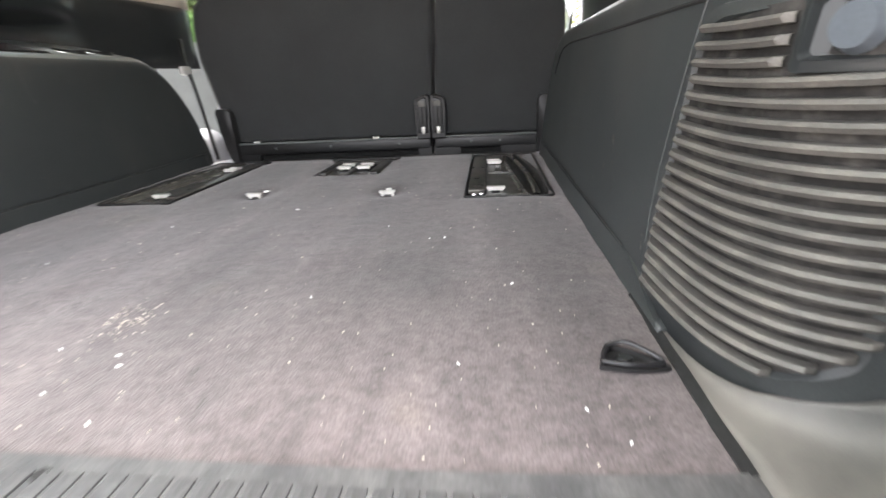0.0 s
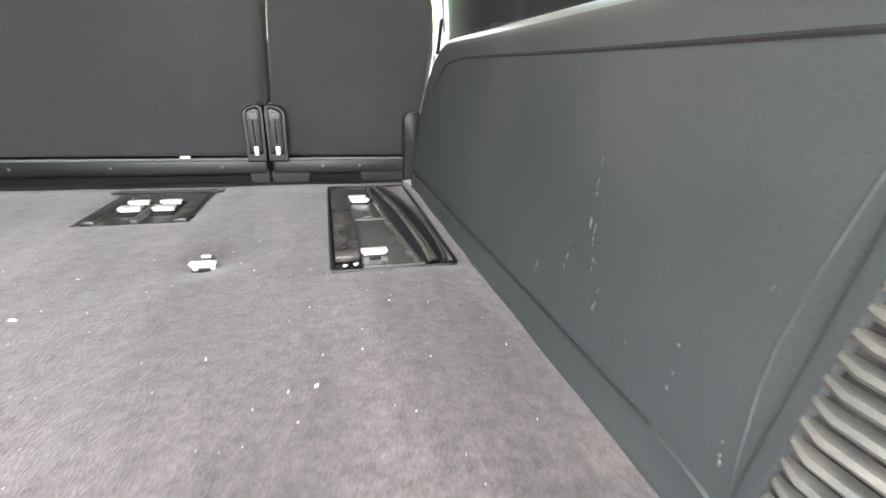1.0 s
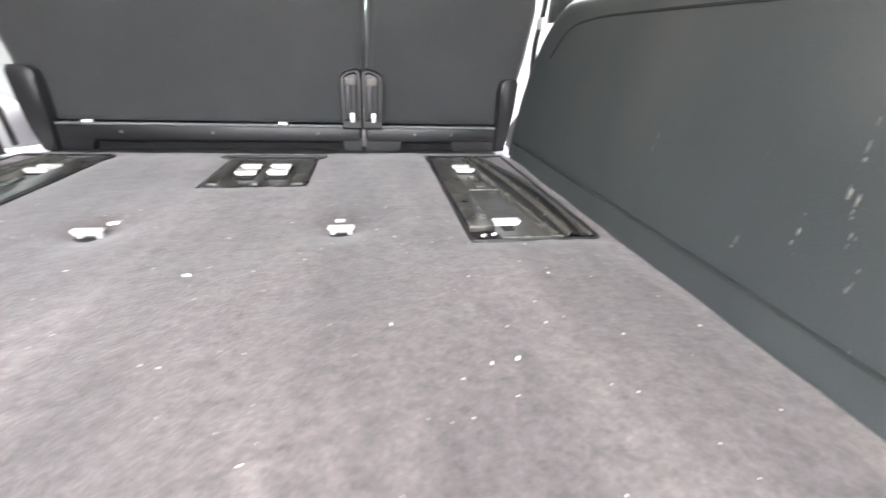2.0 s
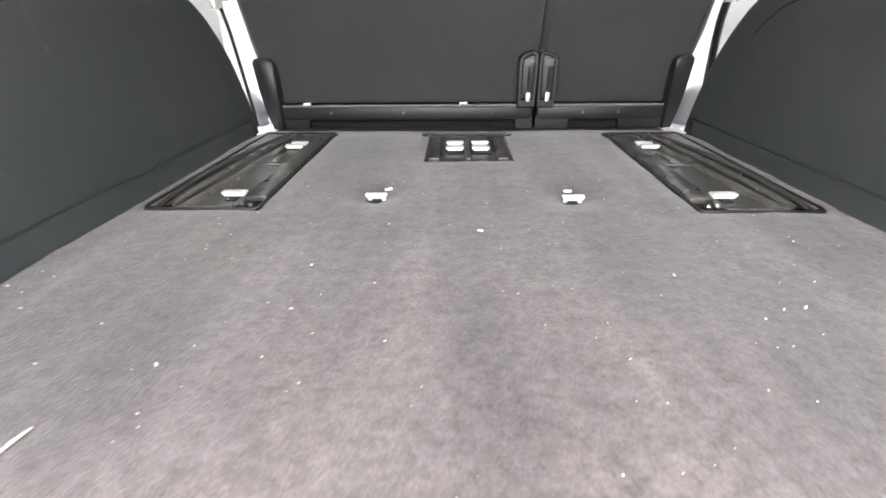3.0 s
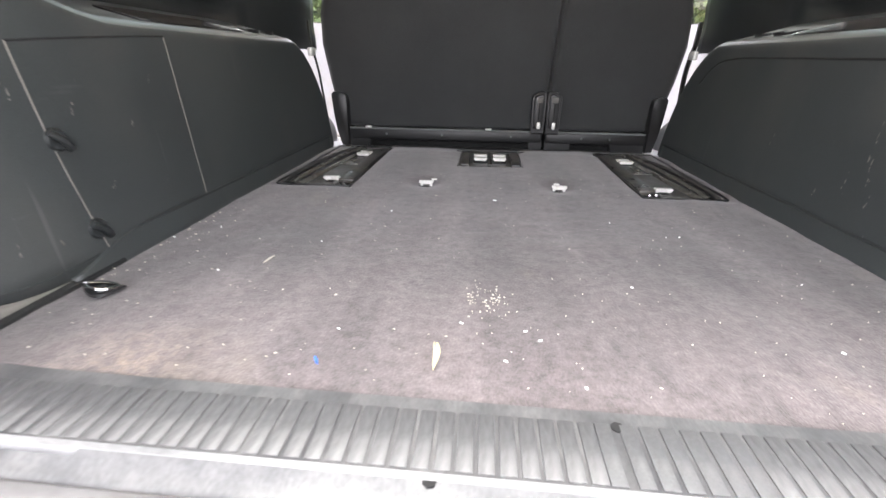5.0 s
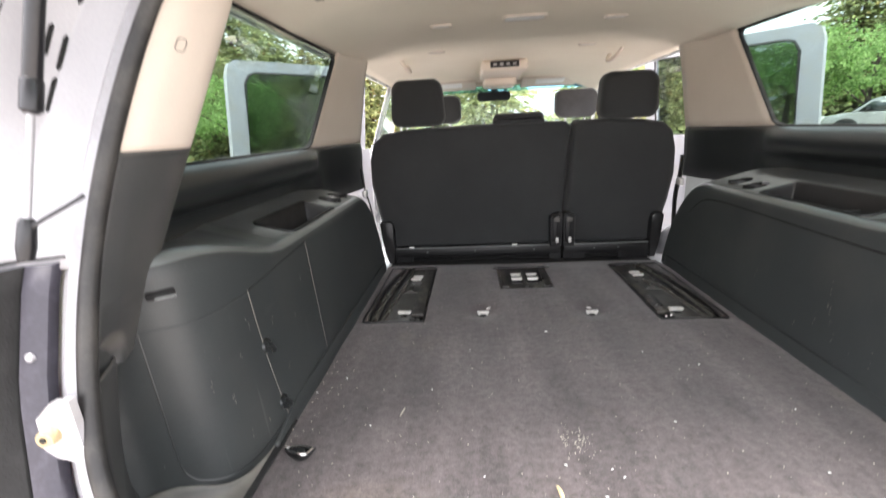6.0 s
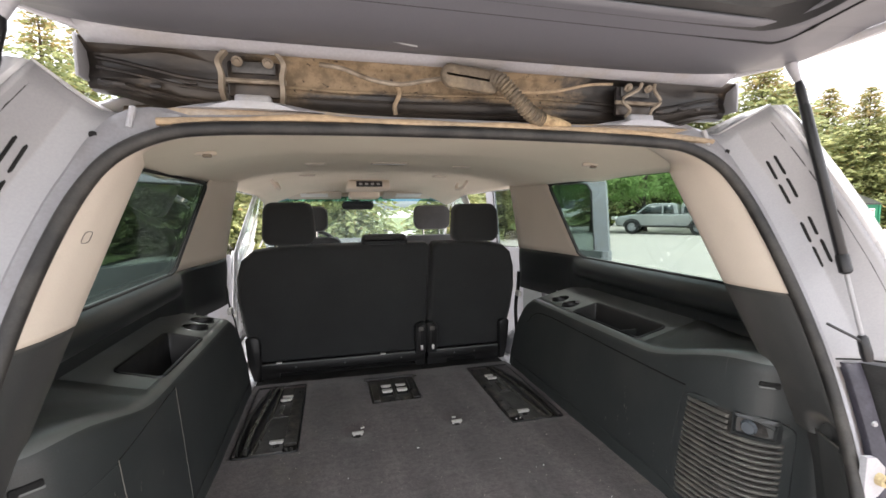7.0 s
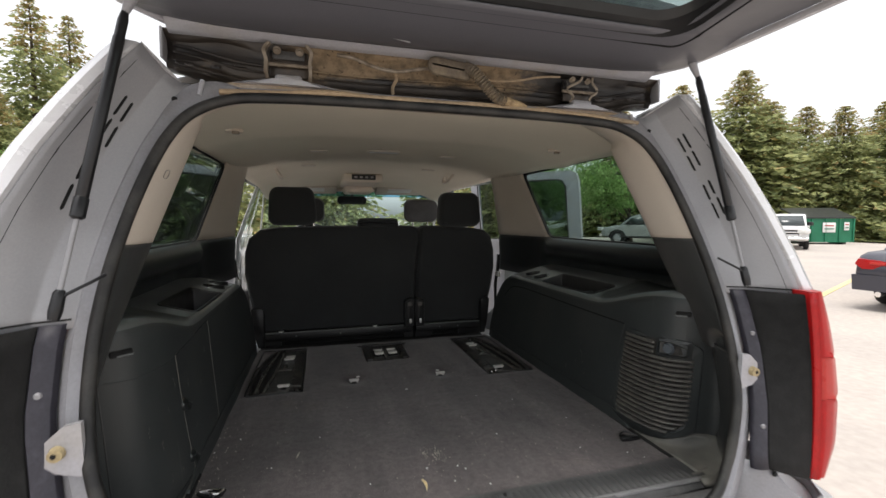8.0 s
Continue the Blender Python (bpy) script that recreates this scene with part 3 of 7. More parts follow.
def side_tray(s, x0, x1, y0, y1):
    """A long black tray with swept rails and two bright strikers; s: towards the side wall."""
    t = thing("seat_anchor_tray", ((x0 + x1) / 2, (y0 + y1) / 2, -0.012), "scuffed black moulded seat anchor tray sunk in the carpet",
              "anchor tray", "anchor trays")
    mid, xi = (x0 + x1) / 2, (x0 if s > 0 else x1)
    half = (x1 - x0) / 2
    bm = B()
    box(bm, (mid, (y0 + y1) / 2, -0.014), (x1 - x0 - 0.002, y1 - y0 - 0.002, 0.006), 0.002)
    part("base", bm, BLACK, t)
    # thin uneven lip where the carpet is tucked in
    bm = B()
    rim = [p for p in around(mid, (y0 + y1) / 2, half - 0.001, (y1 - y0) / 2 - 0.001, 0.010, 4)]
    tube(bm, [(px + 0.002 * noise.noise((px * 20, py * 20, 1)), py + 0.002 * noise.noise((px * 20, py * 20, 4)), -0.001 + 0.002 * noise.noise((px * 30, py * 30, 7))) for px, py in (*rim, rim[0])], 0.0032, 6)
    part("rim", bm, BLACK, t)

    def band(lo, hi, prof, mat, nm, label=""):
        """A strip between two borders; prof: (place across, height)."""
        bm = B()
        rows = []
        for i in range(25):
            u = i / 24
            a, b = lo(u), hi(u)
            y = y1 - 0.012 - (y1 - y0 - 0.026) * u
            rows.append([(mid + s * (a + (b - a) * q), y, h + 0.0011 * noise.noise((u * 11, q * 4 + a * 90, s))) for q, h in prof])
        grid(bm, rows)
        part(nm, bm, mat, t, label)

    def edge(k):
        return lambda u: tray_edges(u)[k]
    ridge = ((0.0, -0.010), (0.06, -0.001), (0.22, 0.0022), (0.6, 0.002), (0.9, -0.002), (1.0, -0.010))
    trough = ((0.0, -0.004), (0.3, -0.0065), (0.7, -0.0065), (1.0, -0.004))
    band(edge(0), edge(1), ridge, GREASE, "rail")
    band(edge(1), edge(2), trough, BLACK, "channel")
    band(edge(2), edge(3), ridge, GREASE, "rail")
    band(edge(3), edge(4), trough, BLACK, "channel")
    band(edge(4), edge(5), ridge, PLATE, "edge_rail")
    band(edge(5), lambda u: half - 0.004, ((0.0, -0.008), (0.15, -0.002), (1.0, 0.000)), CARPET, "carpet_flap", "grey-brown carpet flap")
    # flat plate with the strikers, the smooth block beside it
    band(lambda u: -half + 0.050, lambda u: tray_edges(u)[0] - 0.001, ((0.0, -0.006), (0.5, -0.0055), (1.0, -0.007)), PLATE, "cover_plate", "dusty grey plate")
    bm = B()
    box(bm, (xi + s * 0.027, (y0 + y1) / 2 + 0.008, -0.003), (0.042, y1 - y0 - 0.090, 0.012), 0.003)
    part("side_block", bm, TRAY, t, "smooth black block")
    bm = B()
    box(bm, (xi + s * 0.030, y0 + 0.024, -0.0085), (0.046, 0.030, 0.005), 0.001)
    part("pocket", bm, VOID, t)
    for k in range(2):
        bm = B()
        box(bm, (xi + s * (0.022 + 0.017 * k), y0 + 0.021 + 0.004 * k, -0.002), (0.010, 0.012, 0.010), 0.003)
        part("snap_tab", bm, CHROME if s > 0 else TRAY, t)
    bm = B()
    box(bm, (xi + s * 0.088, y0 + 0.27, -0.0035), (0.070, 0.007, 0.004), 0.0015)
    part("cross_bar", bm, GREASE, t)
    bm = B()
    box(bm, (xi + s * 0.083, y0 + 0.33, -0.004), (0.018, 0.085, 0.004), 0.0015)
    part("centre_rib", bm, GREASE, t)
    bm = B()
    tube(bm, [(xi + s * 0.050, y0 + 0.013, -0.002), (xi + s * 0.115, y0 + 0.011, -0.002), (xi + s * 0.150, y0 + 0.014, -0.002)], 0.003, 6)
    part("front_lip", bm, GREASE, t)
    hx = 0.445 * s
    for y in (y0 + 0.072, y0 + 0.41):
        far = y > y0 + 0.2
        bm = B()
        box(bm, (hx, y + (0.020 if far else -0.012), -0.0052), (0.046 if far else 0.020, 0.060 if far else 0.022, 0.003), 0.001)
        part("pocket", bm, VOID, t)
        bm = B()
        striker(bm, hx, y, 0.046, 0.003)
        part("striker", bm, STEEL, t)
        if far:
            bm = B()
            striker(bm, hx - s * 0.004, y + 0.030, 0.042, 0.003)
            part("striker", bm, STEEL, t)
    return t


side_tray(-1, *HOLES[0])
side_tray(1, *HOLES[1])


def centre_tray():
    x0, x1, y0, y1 = HOLES[2]
    t = thing("centre_anchor_tray", (0, 1.35, -0.012), "black plastic centre anchor tray with four bright strikers", "anchor tray")
    bm = B()
    box(bm, ((x0 + x1) / 2, (y0 + y1) / 2, -0.011), (x1 - x0 - 0.002, y1 - y0 - 0.002, 0.008), 0.003)
    part("base", bm, TRAY, t)
    for x, w in ((-0.085, 0.026), (-0.004, 0.014), (0.078, 0.026)):
        bm = B()
        box(bm, (x, (y0 + y1) / 2 - 0.01, -0.003), (w, y1 - y0 - 0.05, 0.010), 0.003)
        part("rib", bm, PLATE if w < 0.02 else TRAY, t)
    bm = B()
    tube(bm, [(x0 - 0.004, y1 - 0.008, 0.002), (x1 + 0.004, y1 - 0.008, 0.002)], 0.0045, 8)
    part("hinge_bar", bm, BLACK, t)
    for sx, xe in ((-1, x0), (1, x1)):
        bm = B()
        loft(bm, [[(xe + sx * a, y1 - b, h) for a, b in ((-0.006, 0.002), (0.020, 0.004), (0.016, 0.020), (-0.002, 0.028))] for h in (0.0015, 0.0045)])
        part("ear", bm, TRAY, t, "small plastic ear")
    for x in (-0.036, 0.028):
        bm = B()
        box(bm, (x, 1.345, -0.0055), (0.046, 0.105, 0.004), 0.001)
        part("pocket", bm, VOID, t)
        for y, d in ((1.318, 0.022), (1.368, 0.013)):
            bm = B()
            striker(bm, x, y, 0.044, 0.005, d)
            part("striker", bm, STEEL, t)


centre_tray()


def cargo_ring(x, y, turn):
    t = thing("cargo_ring", (x, y, 0), "black steel tie-down ring in a triangular floor cup", "tie-down ring", "tie-down rings")
    m = Matrix.Rotation(radians(turn), 4, "Z")

    def w(p):
        return Vector((x, y, 0.004)) + m @ Vector(p)
    bm = B()
    tri = spline([(-0.028, -0.020, 0), (-0.022, 0.018, 0), (0.0, 0.024, 0), (0.040, 0.004, 0), (0.046, -0.006, 0), (0.010, -0.018, 0), (-0.030, -0.020, 0)], 30)[:-1]
    loft(bm, [[w((p.x * q * 0.82, p.y * q * 0.82, h)) for p in tri] for q, h in ((1.0, 0.0), (0.97, 0.0035), (0.86, 0.0035), (0.78, -0.002), (0.4, -0.003))])
    part("cup", bm, BLACK, t)
    bm = B()
    pts = [w((-0.020, -0.010, 0.005)), w((-0.016, 0.010, 0.008)), w((0.002, 0.015, 0.012)), w((0.032, 0.0, 0.006)), w((0.006, -0.011, 0.006)), w((-0.020, -0.010, 0.005))]
    tube(bm, spline(pts, 30), 0.0024, 8)
    part("ring", bm, CHROME if x < 0 else STRUT, t)
    bm = B()
    disc(bm, w((0.0, 0, 0.0)), (0, 0, 1), 0.009, 0.006, 8, 0.006)
    part("bolt", bm, SATIN, t)


cargo_ring(0.556, 0.300, -12)
cargo_ring(-0.548, 0.334, 170)


# ---- sill ----
def build_sill():
    bm = B()
    prof = [(0.171, -0.004), (0.168, 0.003), (0.160, 0.003), (0.090, 0.003), (0.084, 0.0045), (0.079, 0.0045), (0.072, -0.001),
            (0.062, -0.007), (0.055, -0.008)]
    rows = [[(-0.62 + 1.24 * i / 60, y + 0.012 * (abs(i - 30) / 30) ** 6, z) for i in range(61)] for y, z in prof]
    grid(bm, rows)
    sill = structure("sill_plate", bm, SCUFF, "scuffed grey plastic load sill with moulded ribs", "sill", thick=0.004)
    bm = B()
    prof = [(0.056, -0.009), (0.050, -0.004), (0.040, -0.003), (0.028, -0.006), (0.015, -0.020), (-0.01, -0.030), (-0.035, -0.032)]
    grid(bm, [[(-0.66 + 1.32 * i / 60, y, z) for i in range(61)] for y, z in prof])
    structure("sill_edge", bm, SILL_PAINT, "dusty silver painted rear sill edge", "sill", thick=0.003)
    bm = B()
    grid(bm, [[(-0.60 + 1.20 * i / 60, y, z) for i in range(61)] for y, z in ((0.0875, 0.0032), (0.0855, 0.0062), (0.0795, 0.0064), (0.0745, 0.0025))])
    part("worn_edge", bm, SCUFF_PALE, sill, "pale worn plastic edge", thick=0.001)
    # moulded ribs: flat pads with narrow dark grooves between them
    bm = B()
    grid(bm, [[(-0.60 + 1.20 * i / 60, y, 0.0034) for i in range(61)] for y in (0.088, 0.154)])
    part("groove_bed", bm, VOID, sill, "dark bed of the grooves", thick=0.0008)
    bm = B()
    box(bm, (0, 0, 0), (0.0142, 0.064, 0.0040), 0.0012)
    pad = part("rib", bm, SCUFF, sill)
    pad.location = (-0.560, 0.121, 0.0046)
    bm = B()
    box(bm, (0, 0, 0), (0.0138, 0.065, 0.0040), 0.0012)
    dark_pad = finish("rib", bm, SILL_DARK)
    dark_pad.parent = sill
    dark_pad.location = (0.0912, 0.1205, 0.0052)
    x = -0.560
    while x < 0.565:
        x += 0.0177
        if abs(x - 0.0912) < 0.006:
            continue
        o = new("rib", dark_pad.data if 0.085 < x < 0.205 else pad.data)
        o.parent = sill
        o.location = (x, 0.121, 0.0046 - 0.0012 * smooth01(-0.30, -0.52, x))
    for i in range(2):
        bm = B()
        cx, cy = ((-0.055, 0.079), (0.105, 0.15))[i]
        disc(bm, (cx, cy, 0.0045), (0, 0, 1), 0.006, 0.002, 7)
        part("grime_lump", bm, VOID, sill)


build_sill()


# ---- lower side walls ----
def wall_x(y):
    """Half width of the load bay at the floor; it turns out round the rear corner towers."""
    return interp(y, [(0.15, 0.755), (0.185, 0.745), (0.197, 0.730), (0.207, 0.705), (0.213, 0.690), (0.219, 0.677), (0.226, 0.663), (0.234, 0.651), (0.245, 0.640), (0.256, 0.633),
                      (0.27, 0.627), (0.288, 0.621), (0.315, 0.616), (0.35, 0.612), (0.40, 0.607), (0.47, 0.604)])


def wall_top(y):
    z = 0.365 + 0.070 * (1 - smooth01(0.27, 0.60, y))
    if y > 1.285:
        z *= math.sqrt(max(0.004, 1 - ((y - 1.285) / 0.22) ** 2))
    return z


def ledge_rise(x, y):
    """The ledge climbs a little towards the body side."""
    return 0.26 * max(0, abs(x) - 0.668) * smooth01(0.38, 0.62, y)


def on_wall(s, y, z, out=0.0):
    """A point on the lower wall of side s, out metres proud of it."""
    turn = (wall_x(y + 0.004) - wall_x(y - 0.004)) / 0.008
    n = math.sqrt(1 + turn * turn)
    return Vector((s * (wall_x(y) + 0.030 * z / 0.36 - out / n), y + out * turn / n, z))


def ledge_x(y):
    return max(0.87 if y > 0.30 else 0.665 + 0.46 * (y - 0.14), wall_x(y) + 0.05)


PLATE_Y = (0.62, 1.30)


def build_wall(s):
    side = "right" if s > 0 else "left"
    ys = [0.150, 0.17, 0.185, 0.197, 0.202, 0.207, 0.213, 0.219, 0.226, 0.234, 0.245, 0.256, 0.27, 0.288, 0.315, 0.35, 0.40, 0.47, 0.52, 0.57, PLATE_Y[0], 0.70, 0.80, 0.90,
          1.00, 1.10, 1.18, 1.24, PLATE_Y[1], 1.33, 1.37, 1.405, 1.435, 1.46, 1.48, 1.495, 1.503]
    bm = B()
    rows = []
    for y in ys:
        zt = wall_top(y)
        r = min(0.034, zt * 0.5)
        row = [on_wall(s, y, z * (zt - r)) for z in (0.0, 0.1, 0.25, 0.45, 0.65, 0.85, 1.0)]
        x0 = abs(row[-1].x)
        for k in range(1, 6):
            a = radians(90 * k / 5)
            row.append(Vector((s * (x0 + r * (1 - math.cos(a))), y, zt - r + r * math.sin(a))))
        xe = max(ledge_x(y), x0 + r + 0.02)
        for k in range(1, 5):
            x = x0 + r + (xe - x0 - r) * k / 4
            row.append(Vector((s * x, y, zt + ledge_rise(x, y))))
        rows.append(row)
    flat = {i for i, y in enumerate(ys) if PLATE_Y[0] <= y < PLATE_Y[1]}
    grid(bm, rows, skip=lambda i, j: i in flat and j >= 11)
    bmesh.ops.recalc_face_normals(bm, faces=bm.faces[:])
    # faces turned up take the colour lightened for window light
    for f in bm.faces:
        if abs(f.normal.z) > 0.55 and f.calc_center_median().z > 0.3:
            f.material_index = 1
    wall = structure("wall_" + side, bm, DARK, "charcoal plastic lower side trim of the load bay", "wall", thick=0.003)
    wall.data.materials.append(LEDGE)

    # flat ledge with storage bin and two cup holders
    bm = B()
    za = 0.3655
    bx0, bx1, by0, by1 = (0.670, 0.768, 0.655, 1.020) if s > 0 else (0.662, 0.758, 0.700, 1.035)
    cups = [(0.706, 1.105, 0.037), (0.714, 1.205, 0.037)] if s > 0 else [(0.708, 1.150, 0.040), (0.712, 1.245, 0.040)]
    xa, xb = 0.660, 0.862
    q = cups[0][2] + 0.006
    sq = [(cx - q, cx + q, cy - q, cy + q) for cx, cy, _ in cups]
    xs = sorted({xa, xb, bx0, bx1, *[v for q in sq for v in q[:2]]})
    yy = sorted({PLATE_Y[0], PLATE_Y[1], by0, by1, *[v for q in sq for v in q[2:]]})
    for i in range(len(xs) - 1):
        for j in range(len(yy) - 1):
            cx, cy = (xs[i] + xs[i + 1]) / 2, (yy[j] + yy[j + 1]) / 2
            if (bx0 < cx < bx1 and by0 < cy < by1) or any(q[0] < cx < q[1] and q[2] < cy < q[3] for q in sq):
                continue
            bm.faces.new([bm.verts.new((s * x, y, za)) for x, y in ((xs[i], yy[j]), (xs[i + 1], yy[j]), (xs[i + 1], yy[j + 1]), (xs[i], yy[j + 1]))])
    for cx, cy, r in cups:
        n = 32
        outer = []
        for k in range(n):
            a = k * math.tau / n
            c, d = math.cos(a), math.sin(a)
            q = (r + 0.006) / max(abs(c), abs(d))
            outer.append((s * (cx + c * q), cy + d * q, za))
        circ = [[(s * (cx + q * math.cos(k * math.tau / n)), cy + q * math.sin(k * math.tau / n), z) for k in range(n)]
                for q, z in ((r + 0.002, za), (r, za + 0.002), (r - 0.002, za + 0.001))]
        grid(bm, [outer, *circ], closed=True)
    bmesh.ops.remove_doubles(bm, verts=bm.verts[:], dist=0.0002)
    for v in bm.verts:
        v.co.z += ledge_rise(v.co.x, v.co.y)
    bmesh.ops.recalc_face_normals(bm, faces=bm.faces[:])
    ledge = part("ledge", bm, LEDGE, wall, "satin ledge with two cup holders, lightened for window sheen")
    # wells get a black colour so the shade inside them reads
    for cx, cy, r in cups:
        bm = B()
        top = za + ledge_rise(cx, cy)
        vs = grid(bm, [[(s * (cx + q * math.cos(k * math.tau / 32)), cy + q * math.sin(k * math.tau / 32), top + h) for k in range(32)]
                       for q, h in ((r - 0.001, 0.0015), (r - 0.004, -0.004), (r - 0.006, -0.05))], closed=True)
        bm.faces.new(vs[-1])
        part("cup_holder", bm, BLACK, ledge, "cup well, black for the shade inside")
    bm = B()
    depth = 0.13 if s < 0 else 0.075
    rim = [[(s * x, y, z) for x, y in around((bx0 + bx1) / 2, (by0 + by1) / 2, (bx1 - bx0) / 2 + e, (by1 - by0) / 2 + e, 0.012 + e, 4)]
           for e, z in ((0.009, za + 0.0005), (0.008, za + 0.004), (0.002, za + 0.004), (-0.004, za - 0.004), (-0.012, za - depth))]
    vs = grid(bm, rim, closed=True)
    bm.faces.new(vs[-1])
    for v in bm.verts:
        v.co.z += ledge_rise(v.co.x, v.co.y)
    bin_ = part("storage_bin", bm, BLACK, wall, "recessed open storage bin")
    if s > 0:
        bm = B()
        box(bm, (0.719, 0.775, za - 0.035), (0.084, 0.010, 0.05), 0.004)
        part("divider", bm, SATIN, bin_)

    # skirting strip along the carpet
    bm = B()
    rows = []
    for i in range(56):
        y = 0.350 + (1.475 - 0.350) * i / 55
        w = 0.597 + 0.003 * noise.noise((y * 5, s, 0))
        up = 0.007 + 0.035 * smooth01(0.34, 0.48, y)
        xo = min(wall_x(y) + 0.006, 0.620)
        rows.append([(s * w, y, -0.006), (s * (w + 0.005), y, up * 0.18), (s * (w + 0.007), y, up * 0.90), (s * (w + 0.012), y, up),
                     (s * max(xo, w + 0.014), y, up * 0.8), (s * max(xo, w + 0.016), y, 0.0)])
    grid(bm, rows)
    board = structure("baseboard_" + side, bm, DARK, "charcoal plastic strip along the carpet edge", "trim", thick=0.002)
    bm = B()
    ys = [0.50 + 0.98 * i / 50 for i in range(51)]
    grid(bm, [[on_wall(s, y, 0.0425 + q * 0.001 + 0.0012 * noise.noise((y * 6, s, 3)), 0.0034 + d) for q, d in ((-1.1, 0.0), (-0.7, 0.001), (0.7, 0.001), (1.1, 0.0))] for y in ys])
    part("shadow_gap", bm, SATIN, board, "dark joint above the strip")

    # black strip standing for the shade in the gap beside the carpet's rear corner
    bm = B()
    ys = [0.176 + 0.262 * k / 16 for k in range(17)]
    grid(bm, [[(s * (0.602 + a + 0.0015 * noise.noise((y * 30, a * 100, s))), y, h) for a, h in ((-0.006, -0.004), (-0.004, 0.0035), (0.005, 0.0062), (0.008, 0.002))] for y in ys])
    structure("carpet_edge_trim_" + side, bm, VOID, "black strip for the shaded gap between carpet edge and side trim", "trim")

    # floor corner between carpet strip and tower, swept up to the tower foot
    bm = B()
    rows = []
    for i in range(30):
        y = 0.088 + (0.47 - 0.088) * i / 29
        out = wall_x(y) - 0.001
        rows.append([(s * (0.607 + (max(out, 0.6085) - 0.607) * k / 10), y, 0.004 + min(0.040, 0.5 * max(0, out - 0.612)) * (k / 10) ** 3.5) for k in range(11)])
    grid(bm, rows)
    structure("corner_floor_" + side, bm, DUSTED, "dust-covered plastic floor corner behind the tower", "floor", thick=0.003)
    return wall


wall_left, wall_right = build_wall(-1), build_wall(1)


def seam(parent, s, keys, mat, r=0.0016, n=40, out=0.0012, name="seam"):
    bm = B()
    tube(bm, [on_wall(s, k[0], k[1], out) for k in [tuple(v)[:2] for v in spline([(a, b, 0) for a, b in keys], n)]], r, 6)
    return part(name, bm, mat, parent)


# right wall: removable panel, grille and latch
seam(wall_right, 1, [(0.432, 0.03), (0.442, 0.12), (0.440, 0.18), (0.430, 0.255), (0.418, 0.313)], DARK, 0.0013)
seam(wall_right, 1, [(0.418, 0.313), (0.7, 0.315), (1.0, 0.319), (1.17, 0.318), (1.27, 0.302), (1.34, 0.250)], VOID, 0.0024)


def build_grille():
    s, z0, z1, y0, y1 = 1, 0.027, 0.302, 0.211, 0.426
    g = thing("speaker_grille", on_wall(1, 0.32, 0.04), "dusty taupe ribbed speaker grille in the corner trim", "grille")
    # frame round the slats
    bm = B()
    ring = []
    for cy, cz in around((y0 + y1) / 2, (z0 + z1) / 2, (y1 - y0) / 2, (z1 - z0) / 2, 0.035, 8):
        ring.append((cy, cz))
    rows = []
    for e, o in ((0.004, 0.0), (0.002, 0.006), (-0.008, 0.007), (-0.011, 0.002)):
        rows.append([on_wall(s, cy + e * (1 if cy > 0.313 else -1) - (0.012 * smooth01(0.12, 0.30, cz) if cy > 0.313 else 0), cz + e * (1 if cz > 0.165 else -1), o) for cy, cz in ring])
    grid(bm, rows, closed=True)
    part("frame", bm, DARK, g, "charcoal frame")
    bm = B()
    grid(bm, [[on_wall(s, y0 + 0.003 + (y1 - y0 - 0.009 - 0.012 * smooth01(0.12, 0.30, z)) * (k / 24) ** 1.6, z, 0.0025) for k in range(25)] for z in [z0 + 0.006 + (z1 - z0 - 0.012) * j / 8 for j in range(9)]])
    part("backing", bm, FOAM, g, "dusty foam backing")
    n = 19
    for i in range(n):
        z = z0 + 0.015 + (z1 - z0 - 0.028) * i / (n - 1)
        ya, yb = y0 + 0.006, y1 - 0.011 - 0.012 * smooth01(0.12, 0.30, z)
        if i >= n - 3:
            ya = 0.296
        if i < 3:
            ya += (0.026, 0.012, 0.004)[i]
        bm = B()
        rows = []
        for k in range(25):
            y = ya + (yb - ya) * (k / 24) ** 1.6
            dz = -0.004 * math.sin(math.pi * (y - y0) / (y1 - y0))
            fade = min(1, (y - ya) / 0.004 + 0.25, (yb - y) / 0.006 + 0.35)
            rows.append([on_wall(s, y, z + dz + a, 0.004 + b * fade) for a, b in ((-0.0040, 0.0), (-0.0034, 0.0075), (0.0002, 0.0110), (0.0030, 0.0085), (0.0038, 0.0))])
        grid(bm, rows)
        part("slat", bm, GRILLE, g)
    bm = B()
    zc, yc = 0.276, 0.254
    rows = []
    for e, o in ((0.0, 0.003), (0.0, 0.011), (-0.007, 0.012), (-0.010, 0.005)):
        rows.append([on_wall(s, a, b, o) for a, b in around(yc, zc, 0.033 + e * 0.6, 0.026 + e, 0.005, 6)])
    vs = grid(bm, rows, closed=True)
    bm.faces.new(vs[-1])
    latch = part("latch_cover", bm, SATIN, g, "rectangular latch recess")
    bm = B()
    disc(bm, on_wall(s, yc + 0.004, zc, 0.004), (-1, -0.4, 0), 0.017, 0.008, 20, 0.013)
    part("latch_knob", bm, KNOB, latch, "round pale blue-grey knob")


build_grille()

